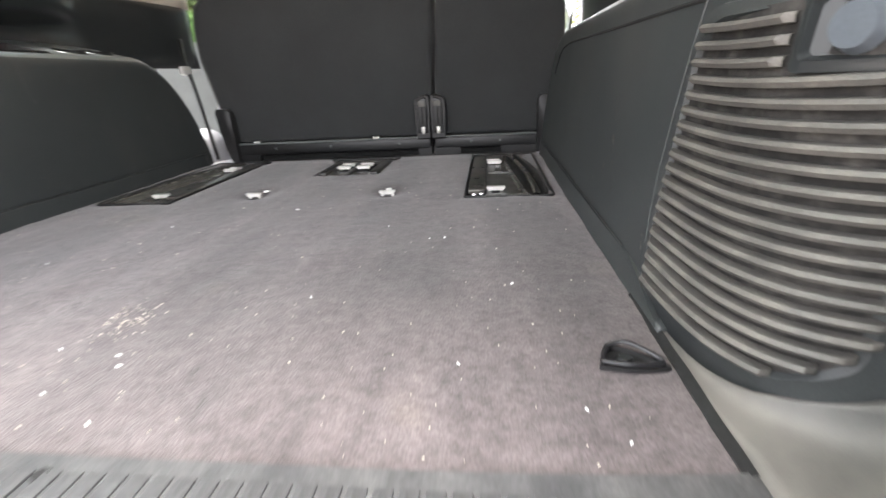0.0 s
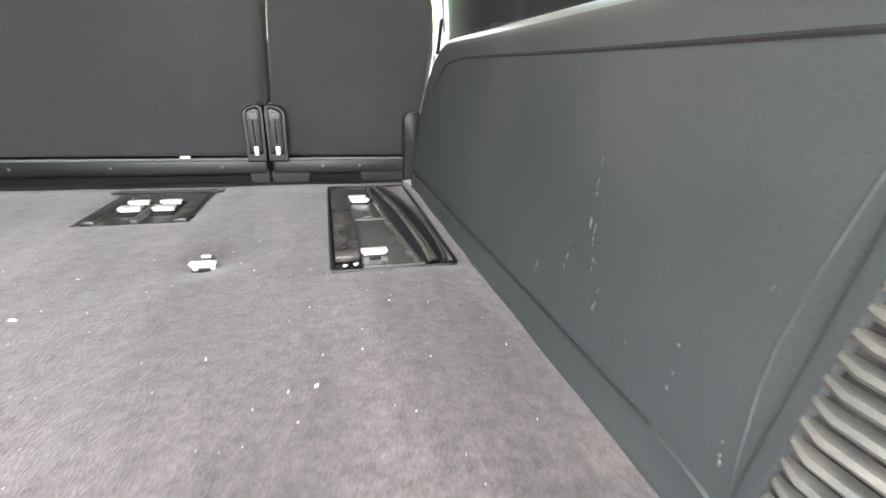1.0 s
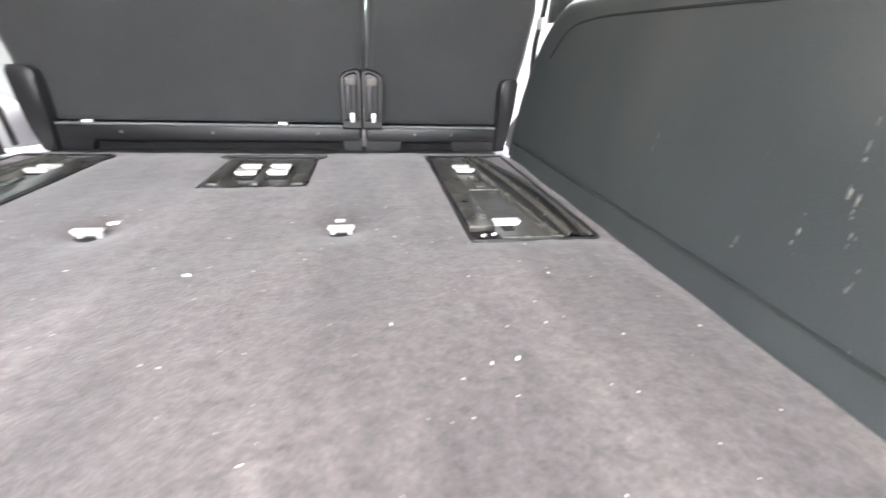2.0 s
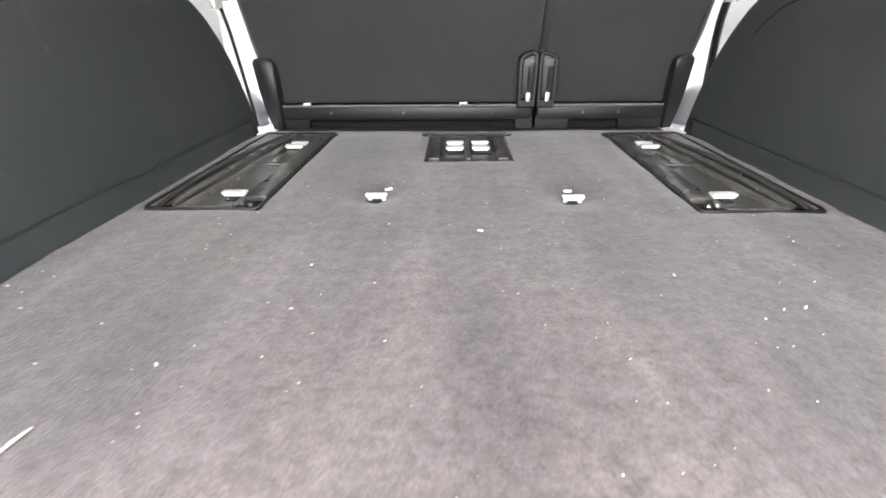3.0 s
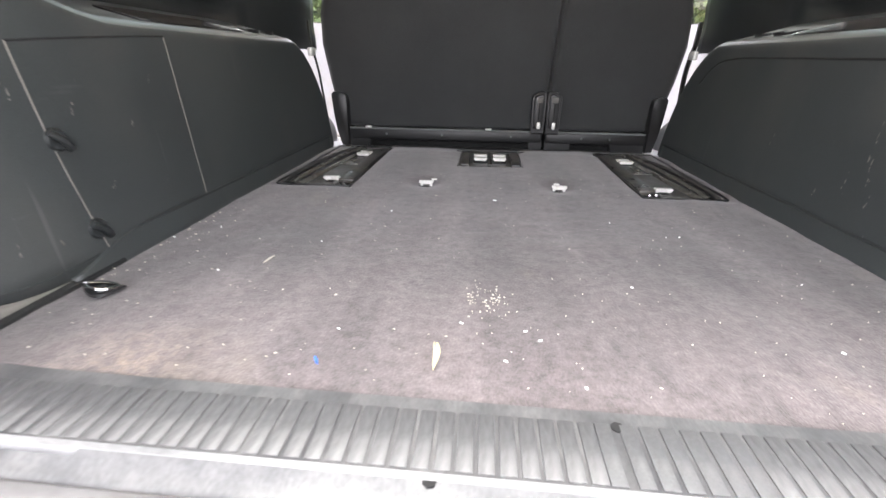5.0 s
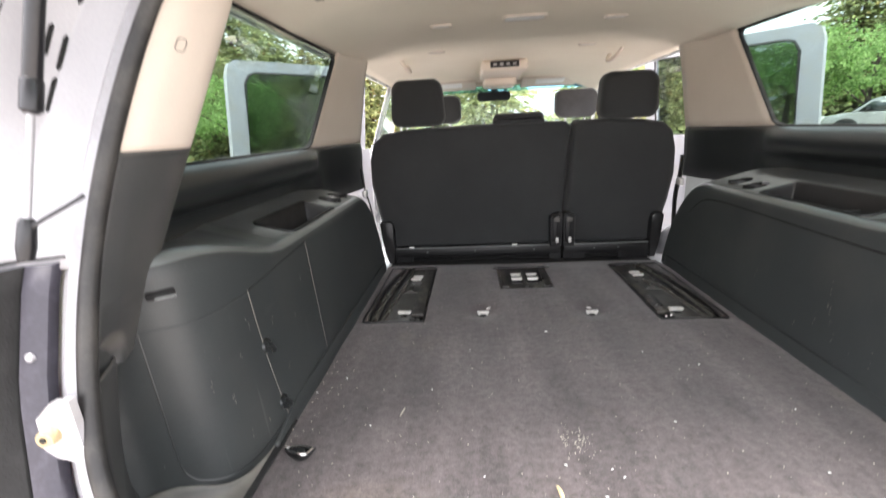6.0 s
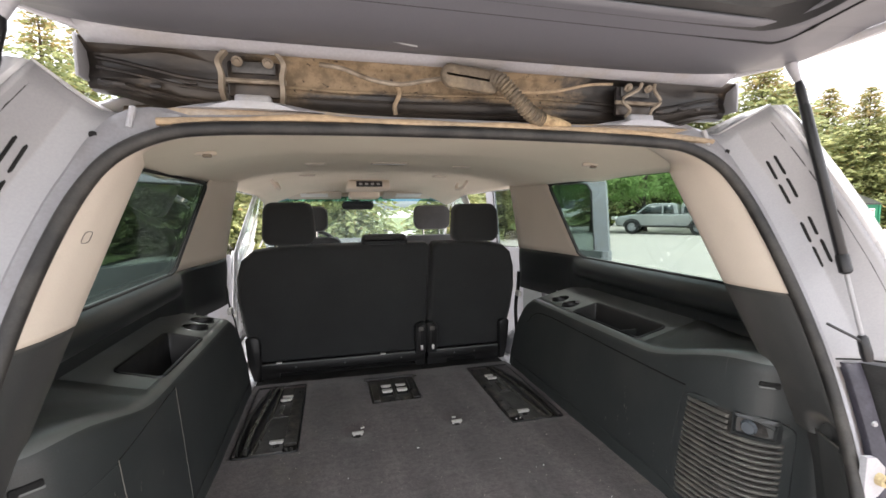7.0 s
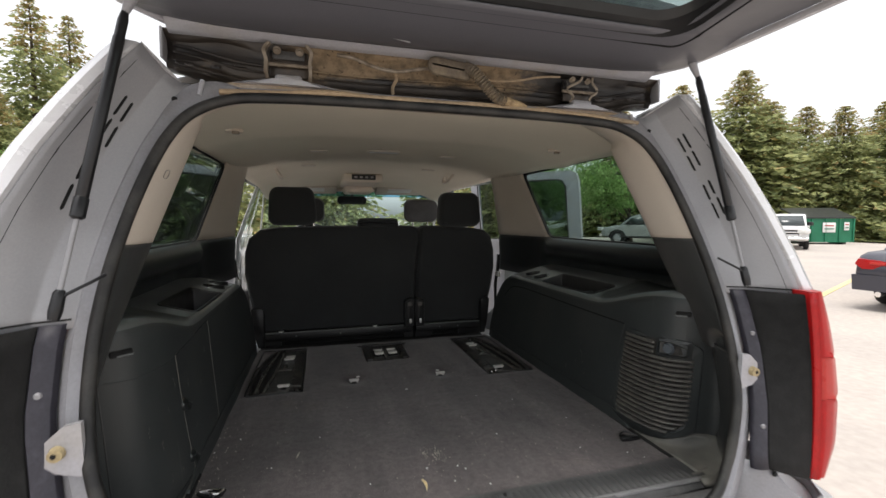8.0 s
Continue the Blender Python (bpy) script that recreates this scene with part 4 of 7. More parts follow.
# left wall: jack-bay door and corner cover, with pull catches
seam(wall_left, -1, [(0.394, 0.322), (0.400, 0.2), (0.412, 0.10), (0.424, 0.028)], DUSTY, 0.0015)
seam(wall_left, -1, [(0.394, 0.322), (0.5, 0.330), (0.62, 0.337), (0.692, 0.340)], VOID, 0.0016)
seam(wall_left, -1, [(0.692, 0.340), (0.690, 0.2), (0.688, 0.04)], DUSTY, 0.0014)
seam(wall_left, -1, [(0.214, 0.325), (0.235, 0.323), (0.27, 0.320), (0.33, 0.318), (0.392, 0.318)], DARK, 0.0014)
seam(wall_left, -1, [(0.214, 0.325), (0.2135, 0.2), (0.213, 0.09), (0.217, 0.056), (0.229, 0.038), (0.26, 0.027), (0.32, 0.021), (0.41, 0.024)], SATIN, 0.0015, 60)
for y, z in ((0.408, 0.197), (0.417, 0.062)):
    bm = B()
    c = on_wall(-1, y, z, 0.0)
    disc(bm, c, (1, -0.2, 0), 0.017, 0.009, 18, 0.013)
    tube(bm, [c + Vector((0.008, -0.012, 0.012)), c + Vector((0.014, 0.0, 0.0)), c + Vector((0.010, 0.012, -0.014))], 0.006, 8)
    part("pull_catch", bm, SATIN, wall_left, "worn grey pull catch")

# bag hooks moulded in both towers
for s, wall in ((-1, wall_left), (1, wall_right)):
    bm = B()
    c = on_wall(s, 0.236, 0.378, 0.0)
    m = Matrix.Rotation(s * radians(50), 4, "Z")
    box(bm, c, (0.010, 0.040, 0.014), 0.004, m=m)
    hook = part("bag_hook", bm, VOID, wall)
    bm = B()
    box(bm, c + Vector((-s * 0.004, 0.004, -0.005)), (0.012, 0.030, 0.005), 0.002, m=m)
    part("hook_lip", bm, LEDGE, hook)


# ---- upper side trim, pillars, quarter windows, headliner ----
def seal_half():
    """The rear opening's edge, right half, from the sill up to the middle of the roof: (x, z)."""
    return [(0.0, 0.018), (0.30, 0.018), (0.45, 0.022), (0.52, 0.045), (0.565, 0.090), (0.605, 0.145), (0.645, 0.225), (0.664, 0.32), (0.668, 0.43), (0.658, 0.54),
            (0.636, 0.65), (0.608, 0.745), (0.580, 0.81), (0.545, 0.855), (0.49, 0.885), (0.42, 0.897), (0.25, 0.903), (0.0, 0.905)]


def seal_ring(n=360):
    half = seal_half()
    keys = [(x + XO, z, 0) for x, z in half] + [(-x + XO, z, 0) for x, z in half[-2::-1]]
    pts = spline(keys, n)
    return [(p.x, p.y) for p in pts]


RING = seal_ring()


def rear(x, z, back=0.0):
    return Vector((x, rear_y(z) + back, z))


def outward(i):
    (x0, z0), (x1, z1) = RING[max(i - 1, 0)], RING[min(i + 1, len(RING) - 1)]
    d = Vector((x1 - x0, z1 - z0)).normalized()
    return Vector((d.y, -d.x))


def pillar_inner(x, z):
    """Where the rear pillar and header trim ends inside: the window's edge or the headliner."""
    sx = 1 if x > XO else -1
    ax = abs(x - XO)

    def side(zz):
        return Vector((XO + sx * (0.812 - 0.29 * (zz - 0.56)), 0.455 + 0.37 * (zz - 0.55), zz))

    def top(a):
        return Vector((XO + sx * a, 0.43, 0.955 - 0.03 * (a / 0.6) ** 2))
    if z < 0.74:
        return side(z + 0.0)
    if ax < 0.42:
        return top(ax)
    u = (math.atan2(z - 0.70, ax - 0.40)) / (math.pi / 2)
    u = smooth01(0.12, 1.0, u)
    a, b = side(0.74 + 0.14 * min(1, u * 2)), top(0.42 + 0.2 * (1 - u))
    return a.lerp(b, smooth01(0.35, 1.0, u))


def build_rear_trim():
    upper = [i for i, (x, z) in enumerate(RING) if z > 0.585]
    rows_all = {}
    for i, (x, z) in enumerate(RING):
        if z < 0.30:
            continue
        o = outward(i)
        a = rear(x + o.x * 0.008, z + o.y * 0.008, 0.010)
        b = pillar_inner(x, z)
        mid = a.lerp(b, 0.5)
        bulge = Vector((XO - mid.x, 0, 0.5 - mid.z)).normalized() * 0.012 + Vector((0, -0.012, 0))
        # the pillar runs straight ahead as a box, then turns out to the glass
        sx = 1 if x > XO else -1
        fold = Vector((XO + sx * (0.660 - 0.29 * (z - 0.555)), 0.32 + 0.37 * (z - 0.55), z))
        fold = fold.lerp(mid + bulge, smooth01(0.855, 0.897, z))
        rows_all[i] = [a, a.lerp(fold, 0.1) + bulge * 0.5, a.lerp(fold, 0.4) + bulge * 0.7, a.lerp(fold, 0.75) + bulge * 0.5, a.lerp(fold, 0.93) + bulge * 0.2, fold.lerp(b, 0.05),
                       fold.lerp(b, 0.2), fold.lerp(b, 0.6), b]
    bm = B()
    grid(bm, [rows_all[i] for i in upper])
    trim = structure("rear_pillar_trim", bm, BEIGE, "beige plastic rear pillar and header trim", "trim", thick=0.003)
    for s in (-1,):
        i = min((k for k in rows_all if (RING[k][0] - XO) * s > 0), key=lambda k: abs(RING[k][1] - 0.735))
        c = rows_all[i][2]
        u = (rows_all[i][3] - rows_all[i][1]).normalized()
        v = (rows_all[i + 1][2] - rows_all[i - 1][2]).normalized()
        n = u.cross(v).normalized()
        n = n if n.x * s < 0 else -n
        bm = B()
        tube(bm, [c + n * 0.0022 + u * a + v * b for a, b in (*around(0, 0, 0.010, 0.0095, 0.006, 5), (0.010, 0.0035))], 0.0005, 6)
        part("screw_cover", bm, GRILLE, trim)
    for s, side in ((-1, "left"), (1, "right")):
        idx = [i for i in rows_all if (i >= upper[-1] if s < 0 else i <= upper[0])]
        bm = B()
        grid(bm, [rows_all[i] for i in idx])
        # round tweeter recess pressed into the trim near the seal
        centre = Vector((s * 0.692 + XO * 0.5, 0.128, 0.322))
        near = [f for f in bm.faces if (f.calc_center_median() - centre).length < 0.085]
        bmesh.ops.subdivide_edges(bm, edges=list({e for f in near for e in f.edges}), cuts=9, use_grid_fill=True)
        ax = Vector((-s, -0.12, 0)).normalized()
        foot = min((v.co.copy() for v in bm.verts), key=lambda p: (p - centre).cross(ax).length)
        for v in bm.verts:
            d = v.co - foot
            d -= ax * d.dot(ax)
            v.co -= ax * 0.022 * (1 - smooth01(0.018, 0.044, d.length))
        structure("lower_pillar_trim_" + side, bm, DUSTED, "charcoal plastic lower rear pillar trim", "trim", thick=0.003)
        # corner: a worn lip follows the seal, the floor sweeps up behind it to the pillar
        edge = spline([(0.592, 0.062, -0.006), (0.592, 0.032, 0.022), (0.586, 0.004, 0.075), (0.600, 0.008, 0.125), (0.625, 0.024, 0.18), (0.652, 0.048, 0.245), (0.672, 0.078, 0.315)], 46)
        lip = spline([(0.588, 0.0755, 0.005), (0.640, 0.084, 0.006), (0.690, 0.101, 0.010), (0.712, 0.113, 0.035), (0.718, 0.124, 0.10), (0.712, 0.138, 0.20), (0.700, 0.150, 0.315)], 46)
        back = spline([(0.590, 0.104, 0.0045), (0.645, 0.114, 0.0052), (0.706, 0.142, 0.010), (0.746, 0.172, 0.045), (0.768, 0.198, 0.12), (0.768, 0.214, 0.22), (0.752, 0.230, 0.315)], 46)
        rows = []
        for a, b, c in zip(edge, lip, back):
            p, b, c = [Vector((s * q.x, q.y, q.z)) for q in (a, b, c)]
            k = Vector((b.x * 0.35 + c.x * 0.65, b.y * 0.55 + c.y * 0.45, c.z * 0.75 + b.z * 0.25))
            rows.append([p, p.lerp(b, 0.35) + Vector((0, 0, -0.002)), p.lerp(b, 0.75), p.lerp(b, 0.93) + Vector((0, 0, 0.0015)), b,
                         *[b * (1 - u) ** 2 + k * (2 * u * (1 - u)) + c * u * u for u in (0.12, 0.3, 0.5, 0.7, 0.85, 1.0)]])
        bm = B()
        grid(bm, rows)
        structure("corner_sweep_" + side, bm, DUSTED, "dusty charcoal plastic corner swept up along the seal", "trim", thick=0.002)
        t = thing("pillar_speaker", foot, "round dark grey tweeter cover in the pillar trim", "speaker", "pillar speakers")
        a, b = ax.cross(Vector((0, 0, 1))).normalized(), Vector((0, 0, 1))
        bm = B()
        loft(bm, [[foot + ax * h + a * r * math.cos(k * math.tau / 24) + b * r * math.sin(k * math.tau / 24) for k in range(24)]
                  for r, h in ((0.017, -0.024), (0.016, -0.0200), (0.010, -0.0185), (0.003, -0.018))])
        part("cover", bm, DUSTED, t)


build_rear_trim()


def window_corners(s):
    x = lambda z: XQ + s * (0.808 - 0.29 * (z - 0.56))  # noqa: E731
    return [Vector((x(0.548), 0.44, 0.548)), Vector((x(0.548), 1.25, 0.548)), Vector((x(0.886), 1.375, 0.886)), Vector((x(0.886), 0.565, 0.886))]


def build_quarter(s):
    side = "right" if s > 0 else "left"
    # dark panel between ledge and window
    bm = B()
    rows = []
    for y in [0.30, 0.36, 0.42, 0.46, 0.50, 0.58, 0.7, 0.85, 1.0, 1.12, 1.2, 1.26, 1.279, 1.285, 1.31, 1.345, 1.36, 1.395, 1.42, 1.5, 1.58, 1.66, 1.72, 1.75]:
        inn = 0.060 * smooth01(1.34, 1.75, y)
        dip = 1 - smooth01(1.18, 1.32, y)
        zs = wall_top(y) + ledge_rise(0.80, y) if y < 1.28 else 0.396
        row = []
        low = (0.02 if y < 1.35 else 0.34) if y > 1.28 else zs - 0.012
        for x, z in ((0.806 + 0.040 * dip, low), (0.807 + 0.041 * dip, zs - 0.002), (0.809 + 0.047 * dip, zs + 0.010), (0.810 + 0.050 * dip, 0.430), (0.810 + 0.046 * dip, 0.446),
                     (0.809 + 0.026 * dip, 0.460), (0.808 - 0.006 * dip, 0.471), (0.807 - 0.026 * dip, 0.484), (0.806 - 0.034 * dip, 0.500), (0.806 - 0.034 * dip, 0.518),
                     (0.806 - 0.026 * dip, 0.535), (0.807 - 0.012 * dip, 0.548), (0.814, 0.556), (0.822, 0.558)):
            row.append((s * (x - inn) + XQ, y, max(z, zs - 0.012) if y <= 1.28 else z))
        rows.append(row)
    grid(bm, rows)
    up = structure("upper_wall_" + side, bm, SATIN, "charcoal plastic trim below the quarter window", "wall", thick=0.003)
    # centre pillar: beige above, dark skirt to the floor ahead of the ledge
    bm = B()
    rows = []
    for k in range(13):
        z = 0.552 + (0.935 - 0.552) * k / 12
        f = (z - 0.552) / 0.334
        row = []
        ya = 1.25 + 0.125 * min(f, 1.05)
        xa = 0.812 - 0.29 * (z - 0.56)
        for j in range(10):
            u = j / 9
            y = ya + (1.765 - 0.03 * f - ya) * u
            x = xa - (0.062 - 0.03 * f) * smooth01(0.15, 1, u) - 0.02 * max(0, f - 0.8)
            row.append((s * x + XQ, y, z))
        rows.append(row)
    grid(bm, rows)
    structure("centre_pillar_trim_" + side, bm, BEIGE, "beige plastic pillar trim beside the door opening", "trim", thick=0.004)
    bm = B()
    rows = []
    for z in (0.02, 0.1, 0.2, 0.3, 0.37):
        rows.append([(s * (0.80 - 0.060 * smooth01(1.5, 1.75, y)) + XQ * z / 0.37, y, z) for y in (1.40, 1.44, 1.48, 1.52, 1.56)])
    grid(bm, rows)
    structure("door_jamb_" + side, bm, PAINT_SHADED_DIRTY, "silver-white painted inner body beside the seat", "wall", thick=0.004)
    bm = B()
    box(bm, (s * 0.72, 1.66, -0.075), (0.26, 0.34, 0.11), 0.03, 3)
    structure("wheel_arch_step_" + side, bm, PAINT, "silver-white painted body step by the door", "wall")
    # body-paint bulge given a grey colour in place of its shade
    bm = B()
    loft(bm, [[(s * (0.768 - 0.100 * math.cos(a) * math.cos(b)), 1.745 - 0.02 + 0.085 * math.sin(a) * math.cos(b), -0.005 + 0.115 * math.sin(b)) for a in [radians(-80 + 160 * k / 14) for k in range(15)]]
              for b in [radians(-12 + 98 * j / 9) for j in range(10)]], cap=False)
    structure("wheel_arch_" + side, bm, GUTTER, "grey painted inner wheel arch bulge by the door", "wall", thick=0.003)

    # pane with its black rubber edge
    cs = window_corners(s)
    u, v = (cs[1] - cs[0]), (cs[3] - cs[0])
    n = u.cross(v).normalized()
    n = n if n.x * s > 0 else -n

    def at(a, b, o=0.0):
        return cs[0].lerp(cs[1], a).lerp(cs[3].lerp(cs[2], a), b) + n * o
    loop = [(a, b) for a, b in around(0.5, 0.5, 0.5, 0.5, 0.07, 5)]
    big = [(0.5 + (a - 0.5) * 1.05, 0.5 + (b - 0.5) * 1.08) for a, b in loop]
    small = [(0.5 + (a - 0.5) * 0.975, 0.5 + (b - 0.5) * 0.955) for a, b in loop]
    bm = B()
    loft(bm, [[at(a, b, 0.010) for a, b in big], [at(a, b, 0.014) for a, b in big]])
    win = tagged(finish("window_" + side, bm, TINT), "green-tinted privacy quarter window with black edge", "window", kind="structure")
    win.visible_shadow = False
    bm = B()
    grid(bm, [[at(a, b, 0.002) for a, b in big], [at(a, b, 0.009) for a, b in big], [at(a, b, 0.009) for a, b in small], [at(a, b, 0.004) for a, b in small]], closed=True)
    tube(bm, [at(a, b, -0.002) for a, b in (*small, small[0])], 0.0045, 8)
    part("window_seal", bm, VOID, win, "black rubber edge")


build_quarter(-1)
build_quarter(1)


def ceil_z(x, y):
    z = 0.958 + 0.012 * math.sin(math.pi * min(1, max(0, (y - 0.43) / 2.6))) - 0.085 * abs(x / 0.72) ** 4
    z -= 0.010 * math.exp(-((y - 0.95) / 0.10) ** 2)
    return z - 0.06 * smooth01(2.55, 3.2, y)


bm = B()
grid(bm, [[(x + XO, y, ceil_z(x, y)) for x in [-0.72 + 1.44 * i / 40 for i in range(41)]] for y in [0.43 + 2.75 * j / 60 for j in range(61)]])
ceiling = structure("ceiling", bm, LINER, "beige cloth headliner", "ceiling", thick=0.006)


def roof_light(x, y, w, d, group="", label="small round roof reading light"):
    t = thing("roof_light", (x, y, ceil_z(x - XO, y)), label, "ceiling light", group)
    z = ceil_z(x - XO, y) - 0.002
    bm = B()
    rows = [[(a, b, zz) for a, b in around(x, y, w / 2 + e, d / 2 + e, min(w, d) * 0.3, 5)] for e, zz in ((0.004, z), (0.002, z - 0.006), (-0.006, z - 0.007))]
    grid(bm, rows, closed=True)
    part("bezel", bm, BEIGE, t)
    bm = B()
    vs = [bm.verts.new((a, b, z - 0.005)) for a, b in around(x, y, w / 2 - 0.005, d / 2 - 0.005, min(w, d) * 0.25, 5)]
    bm.faces.new(vs)
    part("lens", bm, WHITE, t, "white lens")


roof_light(XO, 1.36, 0.15, 0.075, label="white rectangular dome light in the headliner")
for x, y in ((-0.30, 1.40), (0.335, 1.42), (-0.36, 1.95), (0.37, 1.98)):
    roof_light(x, y, 0.075, 0.04, "reading lights")


def roof_clip(x, y):
    t = thing("coat_hook", (x, y, ceil_z(x - XO, y)), "beige plastic belt guide on the headliner", "hook", "belt guides")
    bm = B()
    z = ceil_z(x - XO, y)
    box(bm, (x, y, z - 0.006), (0.055, 0.022, 0.012), 0.005, m=Matrix.Rotation(radians(-20 if x > 0 else 20), 4, "Z"))
    part("base", bm, BEIGE, t)
    bm = B()
    box(bm, (x + 0.006, y - 0.006, z - 0.013), (0.022, 0.014, 0.010), 0.003)
    part("slot", bm, HINGE, t)


roof_clip(-0.56, 0.80)
roof_clip(0.60, 0.82)


def assist_handle(s):
    x, y = s * 0.545 + XO, 2.10
    t = thing("grab_handle", (x, y, 0.93), "beige roof grab handle above the door", "handle", "grab handles")
    bm = B()
    tube(bm, spline([(x, y - 0.10, ceil_z(s * 0.545, y) + 0.0), (x - s * 0.02, y - 0.08, 0.905), (x - s * 0.025, y, 0.895), (x - s * 0.02, y + 0.08, 0.905), (x, y + 0.10, ceil_z(s * 0.545, y))], 20), 0.010, 8)
    part("grip", bm, BEIGE, t)


assist_handle(-1)
assist_handle(1)


def overhead_console():
    t = thing("overhead_console", (XO, 2.7, 0.93), "beige overhead console with a black vent strip", "console")
    bm = B()
    box(bm, (XO, 2.66, 0.935), (0.27, 0.62, 0.06), 0.02, 3)
    part("body", bm, BEIGE, t)
    bm = B()
    box(bm, (XO, 2.352, 0.938), (0.165, 0.012, 0.036), 0.004)
    vent = part("vent_strip", bm, BLACK, t, "black vent strip")
    for i in range(4):
        bm = B()
        box(bm, (XO - 0.055 + 0.037 * i, 2.344, 0.938), (0.020, 0.006, 0.014), 0.002)
        part("louvre", bm, GUTTER, vent)
    bm = B()
    box(bm, (XO, 2.90, 0.885), (0.22, 0.26, 0.06), 0.02, 3)
    part("switch_pod", bm, BEIGE, t)


overhead_console()
for s in (-1, 1):
    t = thing("sun_visor", (s * 0.36 + XO, 3.02, 0.90), "folded beige sun visor", "visor", "sun visors")
    bm = B()
    box(bm, (s * 0.36 + XO, 3.02, 0.893), (0.40, 0.17, 0.022), 0.010, 3, m=Matrix.Rotation(radians(-16), 4, "X"))
    part("panel", bm, BEIGE, t)
    bm = B()
    box(bm, (s * 0.36 + XO, 2.975, 0.888), (0.20, 0.08, 0.006), 0.002, m=Matrix.Rotation(radians(-16), 4, "X"))
    part("label", bm, WHITE, t, "pale visor label")

TIP = Matrix.Translation((XO - 0.03, 3.13, 0.815)) @ Matrix.Rotation(radians(15), 4, "X") @ Matrix.Translation((-XO + 0.03, -3.13, -0.815))
t = thing("rear_view_mirror", (XO - 0.03, 3.11, 0.815), "black oval rear-view mirror on the windscreen", "mirror")
bm = B()
loft(bm, [[(XO - 0.03 + a, y, 0.815 + b) for a, b in around(0, 0, 0.125 - e, 0.036 - e, 0.030 - e * 0.6, 6)] for y, e in ((3.112, 0.004), (3.118, 0.0), (3.145, 0.004), (3.16, 0.02))])
bm.transform(TIP)
part("housing", bm, BLACK, t)
bm = B()
bm.faces.new([bm.verts.new((XO - 0.03 + a, 3.1105, 0.815 + b)) for a, b in around(0, 0, 0.117, 0.029, 0.024, 6)])
bm.transform(TIP)
part("glass", bm, MIRROR, t, "mirror glass")
bm = B()
tube(bm, [(XO - 0.03, 3.14, 0.83), (XO - 0.03, 3.10, 0.865)], 0.012, 8)
part("stalk", bm, BLACK, t)


# ---- second-row bench, split in two backrests ----
def backrest_outline(left):
    if left:
        keys = [(-0.615, 0.05), (-0.635, 0.12), (-0.655, 0.22), (-0.676, 0.36), (-0.672, 0.47), (-0.650, 0.545), (-0.600, 0.587), (-0.50, 0.600), (-0.2, 0.606), (0.10, 0.610),
                (0.215, 0.606), (0.238, 0.585), (0.228, 0.45), (0.216, 0.25), (0.204, 0.05)]
    else:
        keys = [(0.218, 0.05), (0.229, 0.25), (0.242, 0.45), (0.252, 0.585), (0.272, 0.606), (0.40, 0.606), (0.55, 0.598), (0.630, 0.585), (0.674, 0.545), (0.694, 0.47),
                (0.700, 0.36), (0.684, 0.24), (0.655, 0.12), (0.632, 0.05)]
    return keys


